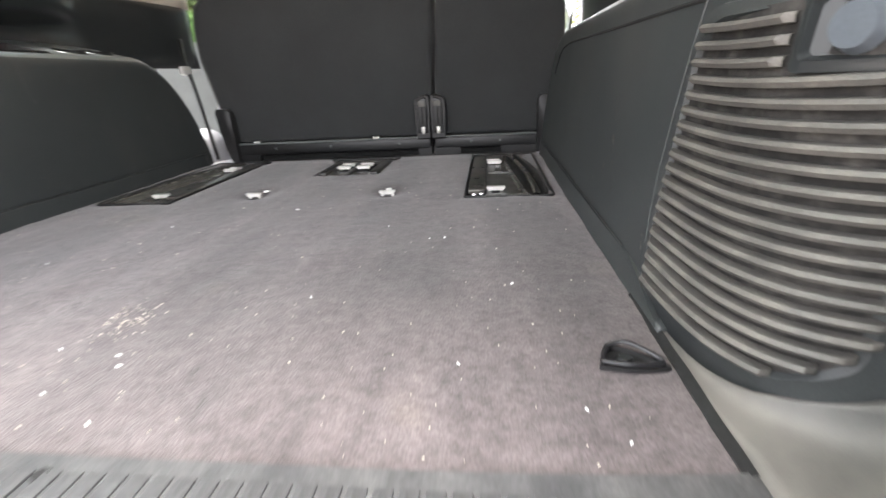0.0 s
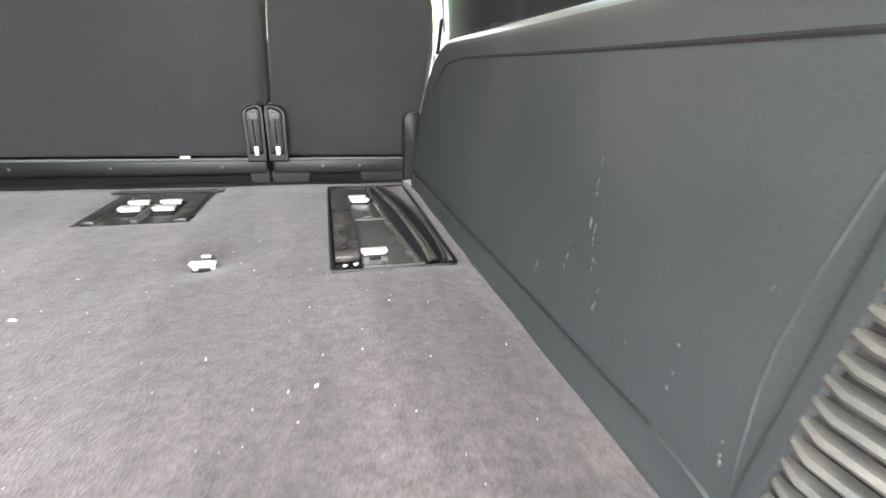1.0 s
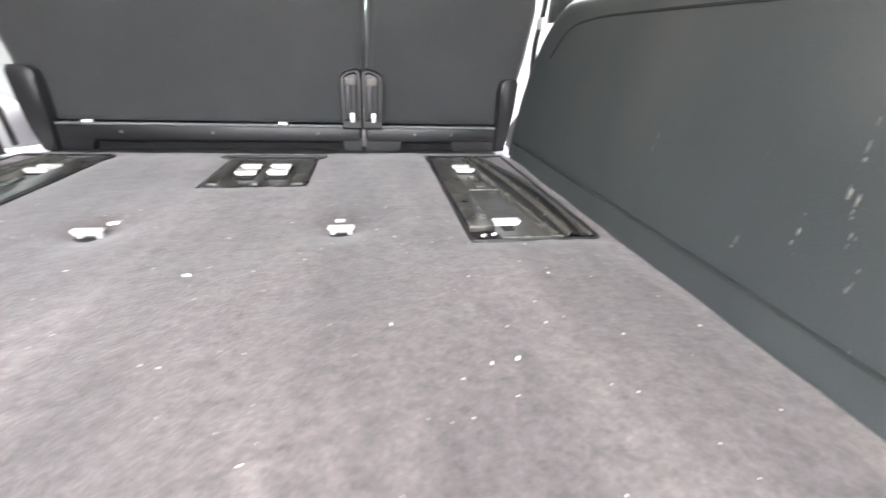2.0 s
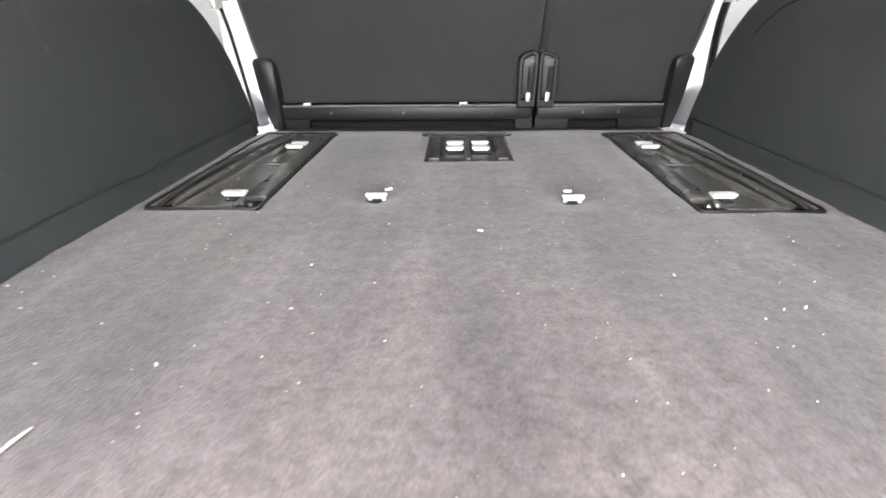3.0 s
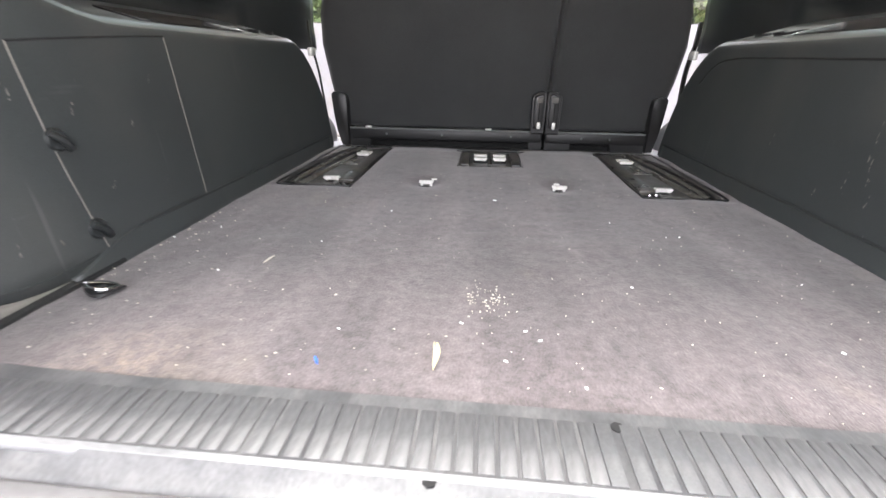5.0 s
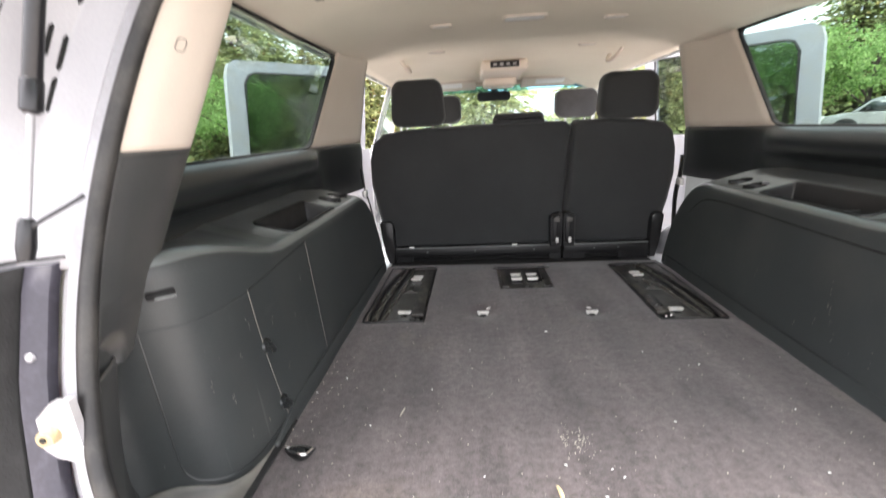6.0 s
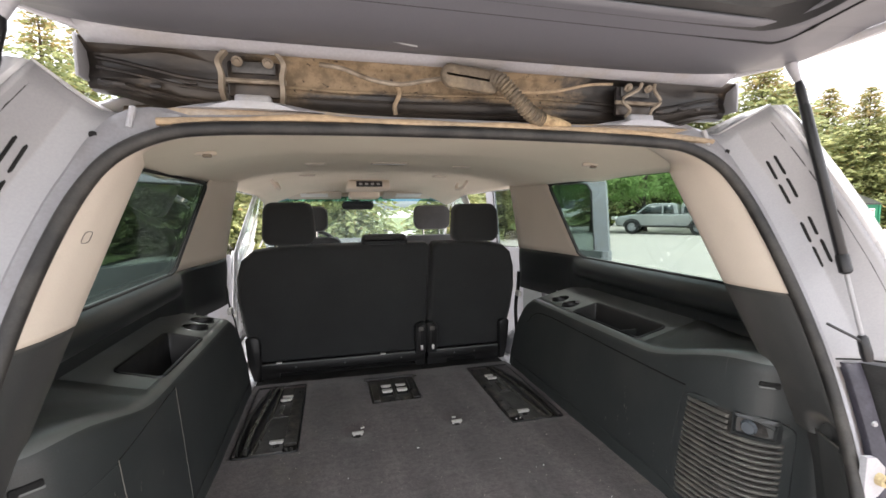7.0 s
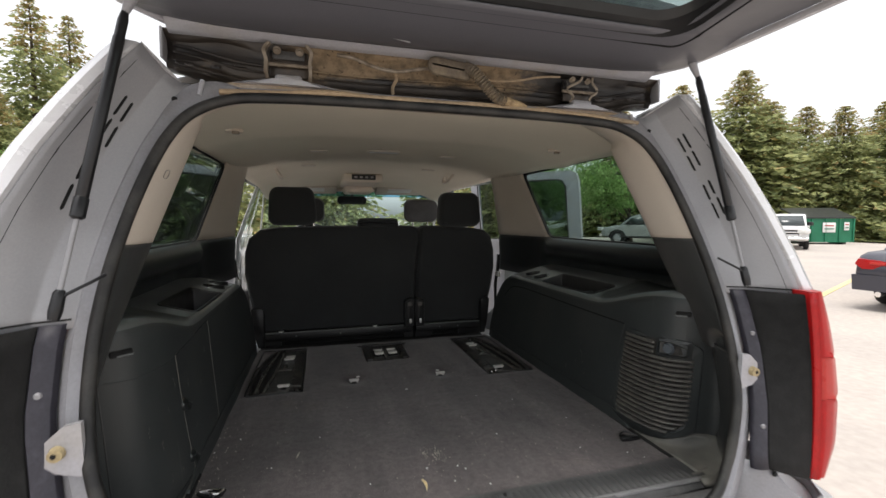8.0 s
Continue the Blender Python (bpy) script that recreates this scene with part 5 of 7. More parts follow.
def build_backrest(left):
    name = "wide" if left else "narrow"
    t = thing("bench_seat", ((-0.2 if left else 0.45), 1.75, -0.1), "black cloth second-row bench with a %s upright backrest" % name, "seat", "bench seats")
    keys = backrest_outline(left)
    cx, cz = sum(k[0] for k in keys) / len(keys), 0.33

    def ring(y, e):
        out = []
        for x, z in keys:
            d = Vector((cx - x, cz - z)).normalized() * e
            out.append((x + d.x, y - 0.055 * z, z + d.y))
        return out
    bm = B()
    y0 = 1.690
    loft(bm, [ring(y0, 0.030), ring(y0 - 0.002, 0.016), ring(y0 + 0.003, 0.005), ring(y0 + 0.014, 0.0), ring(y0 + 0.10, -0.004), ring(y0 + 0.15, 0.01), ring(y0 + 0.17, 0.05)])
    part("backrest", bm, FABRIC, t, angle=60)
    # plastic valance at the foot, and end shields
    x0, x1 = (-0.622, 0.205) if left else (0.216, 0.640)
    bm = B()
    box(bm, ((x0 + x1) / 2, 1.702, 0.022), (x1 - x0, 0.075, 0.048), 0.009, 3)
    val = part("valance", bm, BLACK, t, "black plastic valance")
    gap = (-0.500, 0.150) if left else (0.322, 0.470)
    for fa, fb in ((x0, gap[0]), (gap[1], x1)):
        bm = B()
        loft(bm, [[(x, y, z) for x, z in ((fa, 0.012), (fb, 0.012), (fb - (0.008 if fb == gap[0] else 0), -0.030), (fa + (0.008 if fa == gap[1] else 0), -0.030))] for y in (1.6655, 1.735)])
        part("foot", bm, BLACK, val)
    # added black block stands for the shade under the valance
    bm = B()
    box(bm, ((x0 + x1) / 2, 1.715, -0.012), (x1 - x0 - 0.02, 0.050, 0.040), 0.004)
    part("under_shade", bm, VOID, val)
    bm = B()
    tube(bm, [(x0 + 0.03, 1.669, 0.045), (x1 - 0.03, 1.669, 0.045)], 0.0042, 8)
    part("top_bead", bm, LEDGE, val)
    xs = -0.628 if left else 0.640
    bm = B()
    sg = -1 if left else 1
    shield = [(-0.034, -0.028), (-0.034, 0.150), (-0.030, 0.174), (-0.018, 0.184), (0.012, 0.186), (0.020, 0.176), (0.014, 0.10), (0.004, 0.03), (-0.010, -0.028)]
    wide_a = 1.3 if left else 1.0
    loft(bm, [[(xs + a * (wide_a if a < 0 else 1) * sg * q, y, z * q + 0.07 * (1 - q)) for a, z in shield] for y, q in ((1.648, 0.93), (1.652, 1.0), (1.76, 1.0))])
    part("end_shield", bm, BLACK, t, "black plastic end shield")
    hx = 0.180 if left else 0.238
    tilt = 1 if left else -1
    bm = B()
    cover = [(-0.026, 0.040), (0.026, 0.040), (0.028, 0.17), (0.026, 0.190 + 0.006 * tilt), (0.014, 0.198 + 0.004 * tilt), (-0.014, 0.198 - 0.004 * tilt), (-0.026, 0.190 - 0.006 * tilt), (-0.028, 0.17)]
    loft(bm, [[(hx + a * q, y, 0.12 + (z - 0.12) * q) for a, z in cover] for y, q in ((1.646, 0.94), (1.650, 1.0), (1.69, 1.02))])
    hg = part("hinge_cover", bm, BLACK, t, "black hinge cover")
    bm = B()
    loft(bm, [[(hx + a * 0.72 * q, y, 0.128 + (z - 0.12) * 0.82 * q) for a, z in cover] for y, q in ((1.6365, 0.72), (1.6385, 0.90), (1.647, 1.0))])
    part("hinge_link", bm, BLACK, hg, "black worn hinge link")
    bm = B()
    box(bm, (hx, 1.6368, 0.170), (0.026, 0.004, 0.020), 0.0015)
    part("hinge_cap", bm, GRILLE, hg)
    bm = B()
    box(bm, (hx, 1.6366, 0.126), (0.005, 0.003, 0.062), 0.001)
    part("slot", bm, VOID, hg)
    bm = B()
    box(bm, (hx + 0.002, 1.6345, 0.074), (0.013, 0.008, 0.026), 0.003)
    part("hinge_stop", bm, STEEL, hg, "bright steel stop")
    for x in ((-0.43, -0.2, 0.08) if left else (0.36, 0.47)):
        bm = B()
        disc(bm, (x, 1.666, 0.024), (0, -1, 0), 0.005, 0.004, 10, 0.0035)
        part("screw", bm, LEDGE, val)
    if left:
        for x in (-0.505, -0.012):
            bm = B()
            box(bm, (x, 1.666, 0.052), (0.026, 0.014, 0.008), 0.003)
            part("clip", bm, WHITE, val, "white plastic clip")
    bm = B()
    box(bm, ((x0 + x1) / 2, 2.02, 0.03), (x1 - x0, 0.50, 0.16), 0.05, 4)
    part("cushion", bm, FABRIC, t)
    for lx in (x0 + 0.1, x1 - 0.1):
        bm = B()
        box(bm, (lx, 1.95, -0.15), (0.05, 0.42, 0.22), 0.01)
        part("base_rail", bm, BLACK, t)
    # headrests
    for hx, w, zb, zt in (((-0.437, 0.245, 0.612, 0.812), (0.01, 0.235, 0.598, 0.652)) if left else ((0.482, 0.252, 0.604, 0.800),)):
        bm = B()
        h = zt - zb
        rings = []
        for y, e in ((1.640, 0.022), (1.648, 0.006), (1.675, 0.0), (1.73, 0.0), (1.755, 0.010), (1.765, 0.03)):
            rings.append([(hx + a * (1 - 0.10 * ((b + h / 2) / h)), y, zb + h / 2 + b) for a, b in around(0, 0, w / 2 - e, h / 2 - min(e, h * 0.2), min(0.045, h * 0.35), 6)])
        loft(bm, rings)
        head = part("headrest", bm, FABRIC, t, angle=60)
        for dx in (-0.06, 0.06):
            bm = B()
            tube(bm, [(hx + dx, 1.71, zb - 0.05), (hx + dx, 1.71, zb + 0.03)], 0.006, 8)
            part("post", bm, CHROME, head)


build_backrest(True)
build_backrest(False)


def front_seat(x, mat):
    t = thing("front_seat", (x, 2.9, -0.1), "grey cloth front seat with raised headrest", "seat", "front seats")
    bm = B()
    rings = []
    for y, e in ((2.66, 0.03), (2.665, 0.005), (2.72, 0.0), (2.80, 0.01), (2.83, 0.05)):
        rings.append([(x + a * (1 - 0.12 * ((b + 0.33) / 0.66)), y - 0.10 * (b + 0.33), 0.26 + b) for a, b in around(0, 0, 0.26 - e, 0.33 - e, 0.08, 6)])
    loft(bm, rings)
    part("backrest", bm, mat, t)
    bm = B()
    box(bm, (x, 2.98, -0.04), (0.52, 0.52, 0.17), 0.05, 4)
    part("cushion", bm, mat, t)
    bm = B()
    rings = []
    for y, e in ((2.600, 0.03), (2.606, 0.008), (2.64, 0.0), (2.68, 0.006), (2.70, 0.03)):
        rings.append([(x + a, y, 0.715 + b) for a, b in around(0, 0, 0.135 - e, 0.088 - e, 0.05, 6)])
    loft(bm, rings)
    head = part("headrest", bm, mat, t)
    for dx in (-0.06, 0.06):
        bm = B()
        tube(bm, [(x + dx, 2.66, 0.56), (x + dx, 2.66, 0.65)], 0.007, 8)
        part("post", bm, CHROME, head)
    bm = B()
    box(bm, (x, 2.96, -0.19), (0.44, 0.40, 0.14), 0.02)
    part("base", bm, BLACK, t)


front_seat(-0.40, FABRIC)
front_seat(0.47, FABRIC_GREY)


# ---- dashboard, steering wheel ----
t = thing("dashboard", (0, 3.6, 0.3), "dark plastic dashboard under the windscreen", "dashboard")
bm = B()
loft(bm, [[(x, y, z) for y, z in ((3.42, 0.02), (3.36, 0.30), (3.40, 0.46), (3.52, 0.52), (3.95, 0.50), (4.0, 0.02))] for x in (-0.78, -0.70, 0.72, 0.80)])
part("body", bm, DARK, t)
bm = B()
box(bm, (-0.38, 3.42, 0.50), (0.40, 0.18, 0.08), 0.03, 3)
part("instrument_hood", bm, DARK, t)
t = thing("steering_wheel", (-0.38, 3.25, 0.42), "black leather steering wheel", "steering wheel")
bm = B()
m = Matrix.Translation((-0.38, 3.24, 0.43)) @ Matrix.Rotation(radians(62), 4, "X")
tube(bm, [m @ Vector((0.19 * math.cos(a), 0.19 * math.sin(a), 0)) for a in [k * math.tau / 36 for k in range(37)]], 0.016, 8)
part("rim", bm, BLACK, t)
bm = B()
disc(bm, m @ Vector((0, 0, -0.02)), m.to_3x3() @ Vector((0, 0, 1)), 0.07, 0.03, 20)
for a in (0, 180, 270):
    tube(bm, [m @ Vector((0.05 * math.cos(radians(a)), 0.05 * math.sin(radians(a)), 0)), m @ Vector((0.185 * math.cos(radians(a)), 0.185 * math.sin(radians(a)), 0))], 0.013, 8)
part("hub", bm, BLACK, t)


# ---- seat belts beside the bench ----
for s in (-1, 1):
    t = thing("seat_belt", (s * 0.675, 1.50, 0.0), "black webbing seat belt hanging beside the bench", "seat belt", "seat belts")
    bm = B()
    pts = spline([(s * (0.690 if s > 0 else 0.645) + XO, 1.60, 0.0), (s * (0.678 if s > 0 else 0.670) + XO, 1.60, 0.25), (s * 0.700 + XO, 1.62, 0.36), (s * 0.712 + XO, 1.64, 0.44)], 24)
    w = 0.020 if s > 0 else 0.010
    rows = [[p + Vector((0, -w, 0)), p + Vector((-s * 0.002, 0, 0)), p + Vector((0, w, 0))] for p in pts]
    grid(bm, rows)
    part("strap", bm, BLACK, t, thick=0.002)
    bm = B()
    box(bm, (s * 0.692 + XO, 1.60, 0.33), (0.016, 0.05, 0.03), 0.005)
    part("tongue", bm, STEEL, t, "bright belt tongue")


# ---- rear opening: rubber seal and painted flange ----
bm = B()
tube(bm, [rear(x + 0.005 * outward(i).x, z + 0.005 * outward(i).y) for i, (x, z) in enumerate(RING)], 0.0112, 10)
structure("opening_seal", bm, RUBBER, "black rubber seal round the rear opening", "seal")

suv = thing("sport_utility_vehicle", (XO, 1.8, GROUND), "silver-white sport utility vehicle with liftgate and rear doors open", "car")


def flange_width(x, z):
    corner = smooth01(0.42, 0.55, abs(x))
    return 0.045 + 0.025 * smooth01(0.80, 0.90, z) * corner - 0.018 * smooth01(0.86, 0.90, z) * (1 - corner)


bm = B()
rows = []
for i, (x, z) in enumerate(RING):
    o = outward(i)
    w = flange_width(x, z)
    rows.append([rear(x + o.x * d, z + o.y * d, b) for d, b in ((0.004, 0.006), (0.018, 0.008), (0.030, 0.006), (w * 0.8, 0.004), (w, 0.010), (w + 0.016 * (1 - smooth01(0.45, 0.60, z)), 0.014))])
grid(bm, rows)
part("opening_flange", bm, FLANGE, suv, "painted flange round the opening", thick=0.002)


def inner_edge(z):
    """Outer border of the flange, as half width."""
    return interp(z, [(0.0, 0.62), (0.10, 0.645), (0.20, 0.685), (0.32, 0.712), (0.43, 0.715), (0.54, 0.705), (0.65, 0.685), (0.745, 0.657), (0.81, 0.632), (0.86, 0.606), (0.95, 0.565)])


def outer_edge(z):
    return interp(z, [(0.44, 0.838), (0.56, 0.815), (0.66, 0.785), (0.76, 0.745), (0.84, 0.703), (0.90, 0.668), (0.955, 0.632), (0.972, 0.618)])


def pillar_point(s, u, z, out=0.0):
    """On the pillar cover between flange (u 0) and body edge (u 1)."""
    x = inner_edge(z) + (outer_edge(z) - inner_edge(z)) * u
    # a flat band beside the seal, then a fold and the slotted panel turned inward
    back = 0.048 * max(u, 0) if u < 0.40 else 0.0192 + 0.128 * (u - 0.40)
    y = rear_y(z) + 0.006 - back - (0.03 * u if u < 0 else 0)
    nrm = Vector((-0.55 * s, -0.8, -0.1)).normalized()
    return Vector((s * x + XO, y, z)) + nrm * out


def lamp_x(z):
    """Inner edge of the tail lamp, as half width."""
    return interp(z, [(0.0, 0.810), (0.06, 0.819), (0.12, 0.825), (0.19, 0.829), (0.26, 0.830), (0.32, 0.829), (0.38, 0.825), (0.44, 0.819), (0.474, 0.815)])


def lamp_y(z):
    return 0.010 + 0.06 * (z - 0.46)


def build_pillar(s):
    bm = B()
    zs = [0.455 + (0.972 - 0.455) * k / 20 for k in range(21)]
    # the top is cut on a slant, from the outer peak down to the flange
    grid(bm, [[pillar_point(s, u, 0.455 + (0.926 + 0.046 * max(u, 0) - 0.455) * k / 20) for u in (-0.3, -0.1, 0, 0.1, 0.25, 0.37, 0.395, 0.42, 0.55, 0.7, 0.85, 0.93, 1.0)] for k in range(21)])
    cover = part("pillar_cover", bm, GUTTER, suv, "satin grey rear pillar cover with slots", thick=0.003)
    # outer painted edge, rolling forward into the body side
    bm = B()
    rows = []
    for z in zs:
        p = pillar_point(s, 1.0, z)
        side = min(0.95, 0.965 - 0.62 * max(0, z - 0.52) ** 1.25)
        rows.append([p + Vector((0, 0.004, 0)), p + Vector((s * 0.006, -0.006, 0)), p + Vector((s * 0.022, -0.010, 0)), p + Vector((s * 0.042, 0.0, 0)),
                     p + Vector((s * 0.060, 0.03, 0)), p + Vector((s * 0.075, 0.09, 0)),
                     Vector((s * max(side - 0.02, abs(p.x - XO) + 0.08) + XO, p.y + 0.25, z)), Vector((s * max(side, abs(p.x - XO) + 0.085) + XO, p.y + 0.45, z))])
    grid(bm, rows)
    part("pillar_edge", bm, PAINT, suv, thick=0.003)
    # peak cap and drain corner
    bm = B()
    a = pillar_point(s, 0.0, 0.926)
    b = pillar_point(s, 1.0, 0.972)
    loft(bm, [[a, b, b + Vector((s * 0.03, 0.10, -0.03)), a + Vector((0, 0.10, -0.03))], [p + Vector((0, 0.0, 0.004)) for p in (a, b, b + Vector((s * 0.03, 0.10, 0)), a + Vector((0, 0.10, 0)))]])
    part("peak_cap", bm, PAINT, suv)
    bm = B()
    c = Vector((s * 0.583, rear_y(0.888) + 0.005, 0.888))
    disc(bm, c, (0, -1, -0.36), 0.0055, 0.003, 12)
    part("drain_hole", bm, VOID, suv)
    bm = B()
    tube(bm, [c + Vector((-s * 0.045, 0.004, 0.012)), c + Vector((-s * 0.050, 0.012, 0.045))], 0.005, 8)
    part("pressed_rib", bm, PAINT_SHADED_DIRTY, suv)
    # slots: black patches set on the cover for the darkness inside them
    for ua, za, ub, zb in ((0.62, 0.876, 0.59, 0.836), (0.50, 0.866, 0.465, 0.826), (0.58, 0.829, 0.55, 0.788), (0.455, 0.817, 0.43, 0.775),
                           (0.54, 0.750, 0.52, 0.712), (0.43, 0.738, 0.41, 0.696), (0.53, 0.704, 0.505, 0.657), (0.41, 0.688, 0.39, 0.646)):
        bm = B()
        rows = []
        for k in range(15):
            f = k / 14
            z, u = za + (zb - za) * f, ua + (ub - ua) * f
            w = 0.019 * math.sqrt(max(0.03, 1 - (max(0, abs(2 * f - 1) - 0.80) / 0.20) ** 2))
            rows.append([pillar_point(s, u - w, z, 0.0022), pillar_point(s, u, z, 0.0032), pillar_point(s, u + w, z, 0.0022)])
        grid(bm, rows)
        part("slot", bm, VOID, cover)
    bm = B()
    tube(bm, [pillar_point(s, -0.02, z, 0.0) for z in zs[:19]], 0.0014, 6)
    part("cover_gap", bm, SATIN, suv)
    bm = B()
    tube(bm, [pillar_point(s, 0.86, z, 0.0) for z in zs[:20]], 0.0018, 6)
    part("cover_gap", bm, VOID, suv)
    bm = B()
    tube(bm, [pillar_point(s, 0.95 * k / 10, 0.470, 0.001) for k in range(11)], 0.0020, 6)
    part("cover_gap", bm, VOID, suv)
    # lamp housing: black plate facing the load opening
    bm = B()
    rows, strip = [], []
    for k in range(13):
        z = 0.075 + (0.464 - 0.075) * k / 12
        a = Vector((s * (inner_edge(z) + 0.038) + XO, rear_y(z) - 0.012, z))
        zb = z - 0.050 * (1 - k / 12)
        b = Vector((s * (lamp_x(zb) + 0.003) + XO, lamp_y(zb) - 0.004, zb))
        rows.append([a + Vector((0, 0.008, 0)), *[a.lerp(b, u) - Vector((0, 0.006 * math.sin(math.pi * u), 0)) for u in (0.02, 0.1, 0.3, 0.5, 0.7, 0.9, 1.0)]])
        strip.append([Vector((s * (inner_edge(z) + e) + XO, rear_y(z) + h, z)) for e, h in ((0.004, 0.006), (0.008, -0.004), (0.020, -0.010), (0.034, -0.012), (0.039, -0.006))])
    grid(bm, rows)
    lamp_plate = part("lamp_housing_plate", bm, VOID, suv, "black lamp housing plate", thick=0.003)
    bm = B()
    grid(bm, strip)
    part("lamp_strip", bm, PLUM, suv, "plum-grey strip with small fasteners", thick=0.003)
    for z in (0.36, 0.16):
        bm = B()
        disc(bm, (s * (inner_edge(z) + 0.022) + XO, rear_y(z) - 0.012, z), (-s * 0.3, -1, 0), 0.006, 0.003, 14, 0.004)
        part("screw", bm, GUTTER, lamp_plate)
    # lower painted corner
    bm = B()
    rows = []
    for z in (-0.10, -0.04, 0.02, 0.06, 0.088):
        lo = z - 0.11 * (z + 0.10) / 0.188
        rows.append([Vector((s * (0.60 + 0.3 * max(0, z)) + XO, 0.0 + 0.1 * z, z)), Vector((s * 0.68 + XO, -0.012, z)), Vector((s * 0.74 + XO, -0.024, z * 0.4 + lo * 0.6)), Vector((s * 0.80 + XO, -0.03, lo)), Vector((s * 0.86 + XO, -0.02, lo)),
                     Vector((s * 0.92 + XO, 0.06, lo)), Vector((s * 0.955 + XO, 0.4, lo))])
    grid(bm, rows)
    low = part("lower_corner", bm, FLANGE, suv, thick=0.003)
    bm = B()
    disc(bm, (s * 0.70 + XO, -0.020, 0.058), (0, -1, 0), 0.006, 0.003, 12)
    part("hole", bm, VOID, low)
    # rubber stop on its white plate
    zc = 0.280
    c = Vector((s * 0.696 + XO, rear_y(zc) - 0.018, zc))
    st = thing("gate_stop", c, "yellowed rubber gate stop on a white plate", "bump stop", "gate stops")
    bm = B()
    loft(bm, [[(c.x + s * a, c.y + d, zc + b) for a, b in ((-0.034, -0.044), (-0.032, 0.044), (-0.008, 0.040), (0.016, 0.018), (0.018, -0.022), (0.004, -0.034))] for d in (0.0, 0.010)])
    part("plate", bm, PAINT_SHADED_DIRTY, st, "white painted plate")
    bm = B()
    disc(bm, c + Vector((0, 0, 0)), (-s * 0.1, -1, 0), 0.0115, 0.012, 18, 0.010)
    stop = part("rubber", bm, CREAM, st)
    bm = B()
    disc(bm, c + Vector((0, -0.0125, 0)), (0, -1, 0), 0.004, 0.001, 10)
    part("hole", bm, VOID, stop)


build_pillar(-1)
build_pillar(1)


def tail_lamp(s):
    t = thing("tail_lamp", (s * 0.85 + XO, 0.0, 0.05), "tall red tail lamp with paler middle lens on the body corner", "tail lamp", "tail lamps")
    segs = ((0.030, 0.215, RED, "red lower lens"), (0.216, 0.315, RED_PALE, "pale red middle lens"), (0.316, 0.472, RED, "red upper lens"))
    for z0, z1, mat, lab in segs:
        bm = B()
        rings = []
        for k in range(13):
            z = z0 + (z1 - z0) * k / 12
            w = interp(z, [(0.0, 0.050), (0.03, 0.060), (0.10, 0.090), (0.22, 0.096), (0.32, 0.084), (0.40, 0.068), (0.474, 0.048)])
            bulge = -0.006 if k in (0, 12) and 0.1 < z < 0.4 else 0.0
            rings.append([(s * (lamp_x(z) + a * w) + XO, lamp_y(z) + b, z) for a, b in ((0, 0.03), (0.03, -0.004), (0.12, -0.016), (0.22, -0.018), (0.25, -0.012), (0.5, -0.014 + bulge), (0.80, -0.006 - bulge), (1.0 + bulge * 4, 0.016), (1.08, 0.09), (0.8, 0.10))])
        loft(bm, rings)
        part("lens", bm, mat, t, lab, angle=62)
    bm = B()
    grid(bm, [[(s * (lamp_x(z) + a) + XO, lamp_y(z) + b, z) for a, b in ((0.0, 0.03), (-0.003, -0.008), (0.007, -0.016))] for z in [0.030 + 0.440 * k / 14 for k in range(15)]])
    part("edge_strip", bm, RED, t, "bright red inner edge", thick=0.003)


tail_lamp(-1)
tail_lamp(1)


# ---- roof edge above the opening: dirty channel, hinges, wiring hose ----
bm = B()
rows = []
for i in range(61):
    x = -0.60 + 1.20 * i / 60
    hump = 0.010 * (math.exp(-((x + 0.345) / 0.10) ** 2) + math.exp(-((x - 0.40) / 0.10) ** 2))
    drop = 0.022 * smooth01(0.46, 0.60, abs(x))
    rows.append([(x + XO, y, z - drop) for y, z in ((0.298, 0.922), (0.306, 0.935 + hump), (0.322, 0.938 + hump), (0.345, 0.926 + hump), (0.40, 0.926), (0.44, 0.985))])
grid(bm, rows)
part("roof_channel", bm, CHANNEL, suv, "dusty painted roof channel", thick=0.003)
bm = B()
pts = [(x, 0.288 + 0.0015 * math.sin(x * 11), 0.9235 - 0.014 * smooth01(0.28, 0.56, x) - 0.012 * smooth01(0.25, 0.52, -x) + 0.001 * math.sin(x * 17)) for x in [-0.500 + 1.05 * i / 40 for i in range(41)]]
tube(bm, pts, [0.0062 + 0.0012 * math.sin(i * 0.9) for i in range(41)], 8)
t = thing("channel_trim", (0, 0.288, 0.92), "mud-caked clay-coloured strip along the roof edge", "trim strip")
part("strip", bm, STRIP, t)


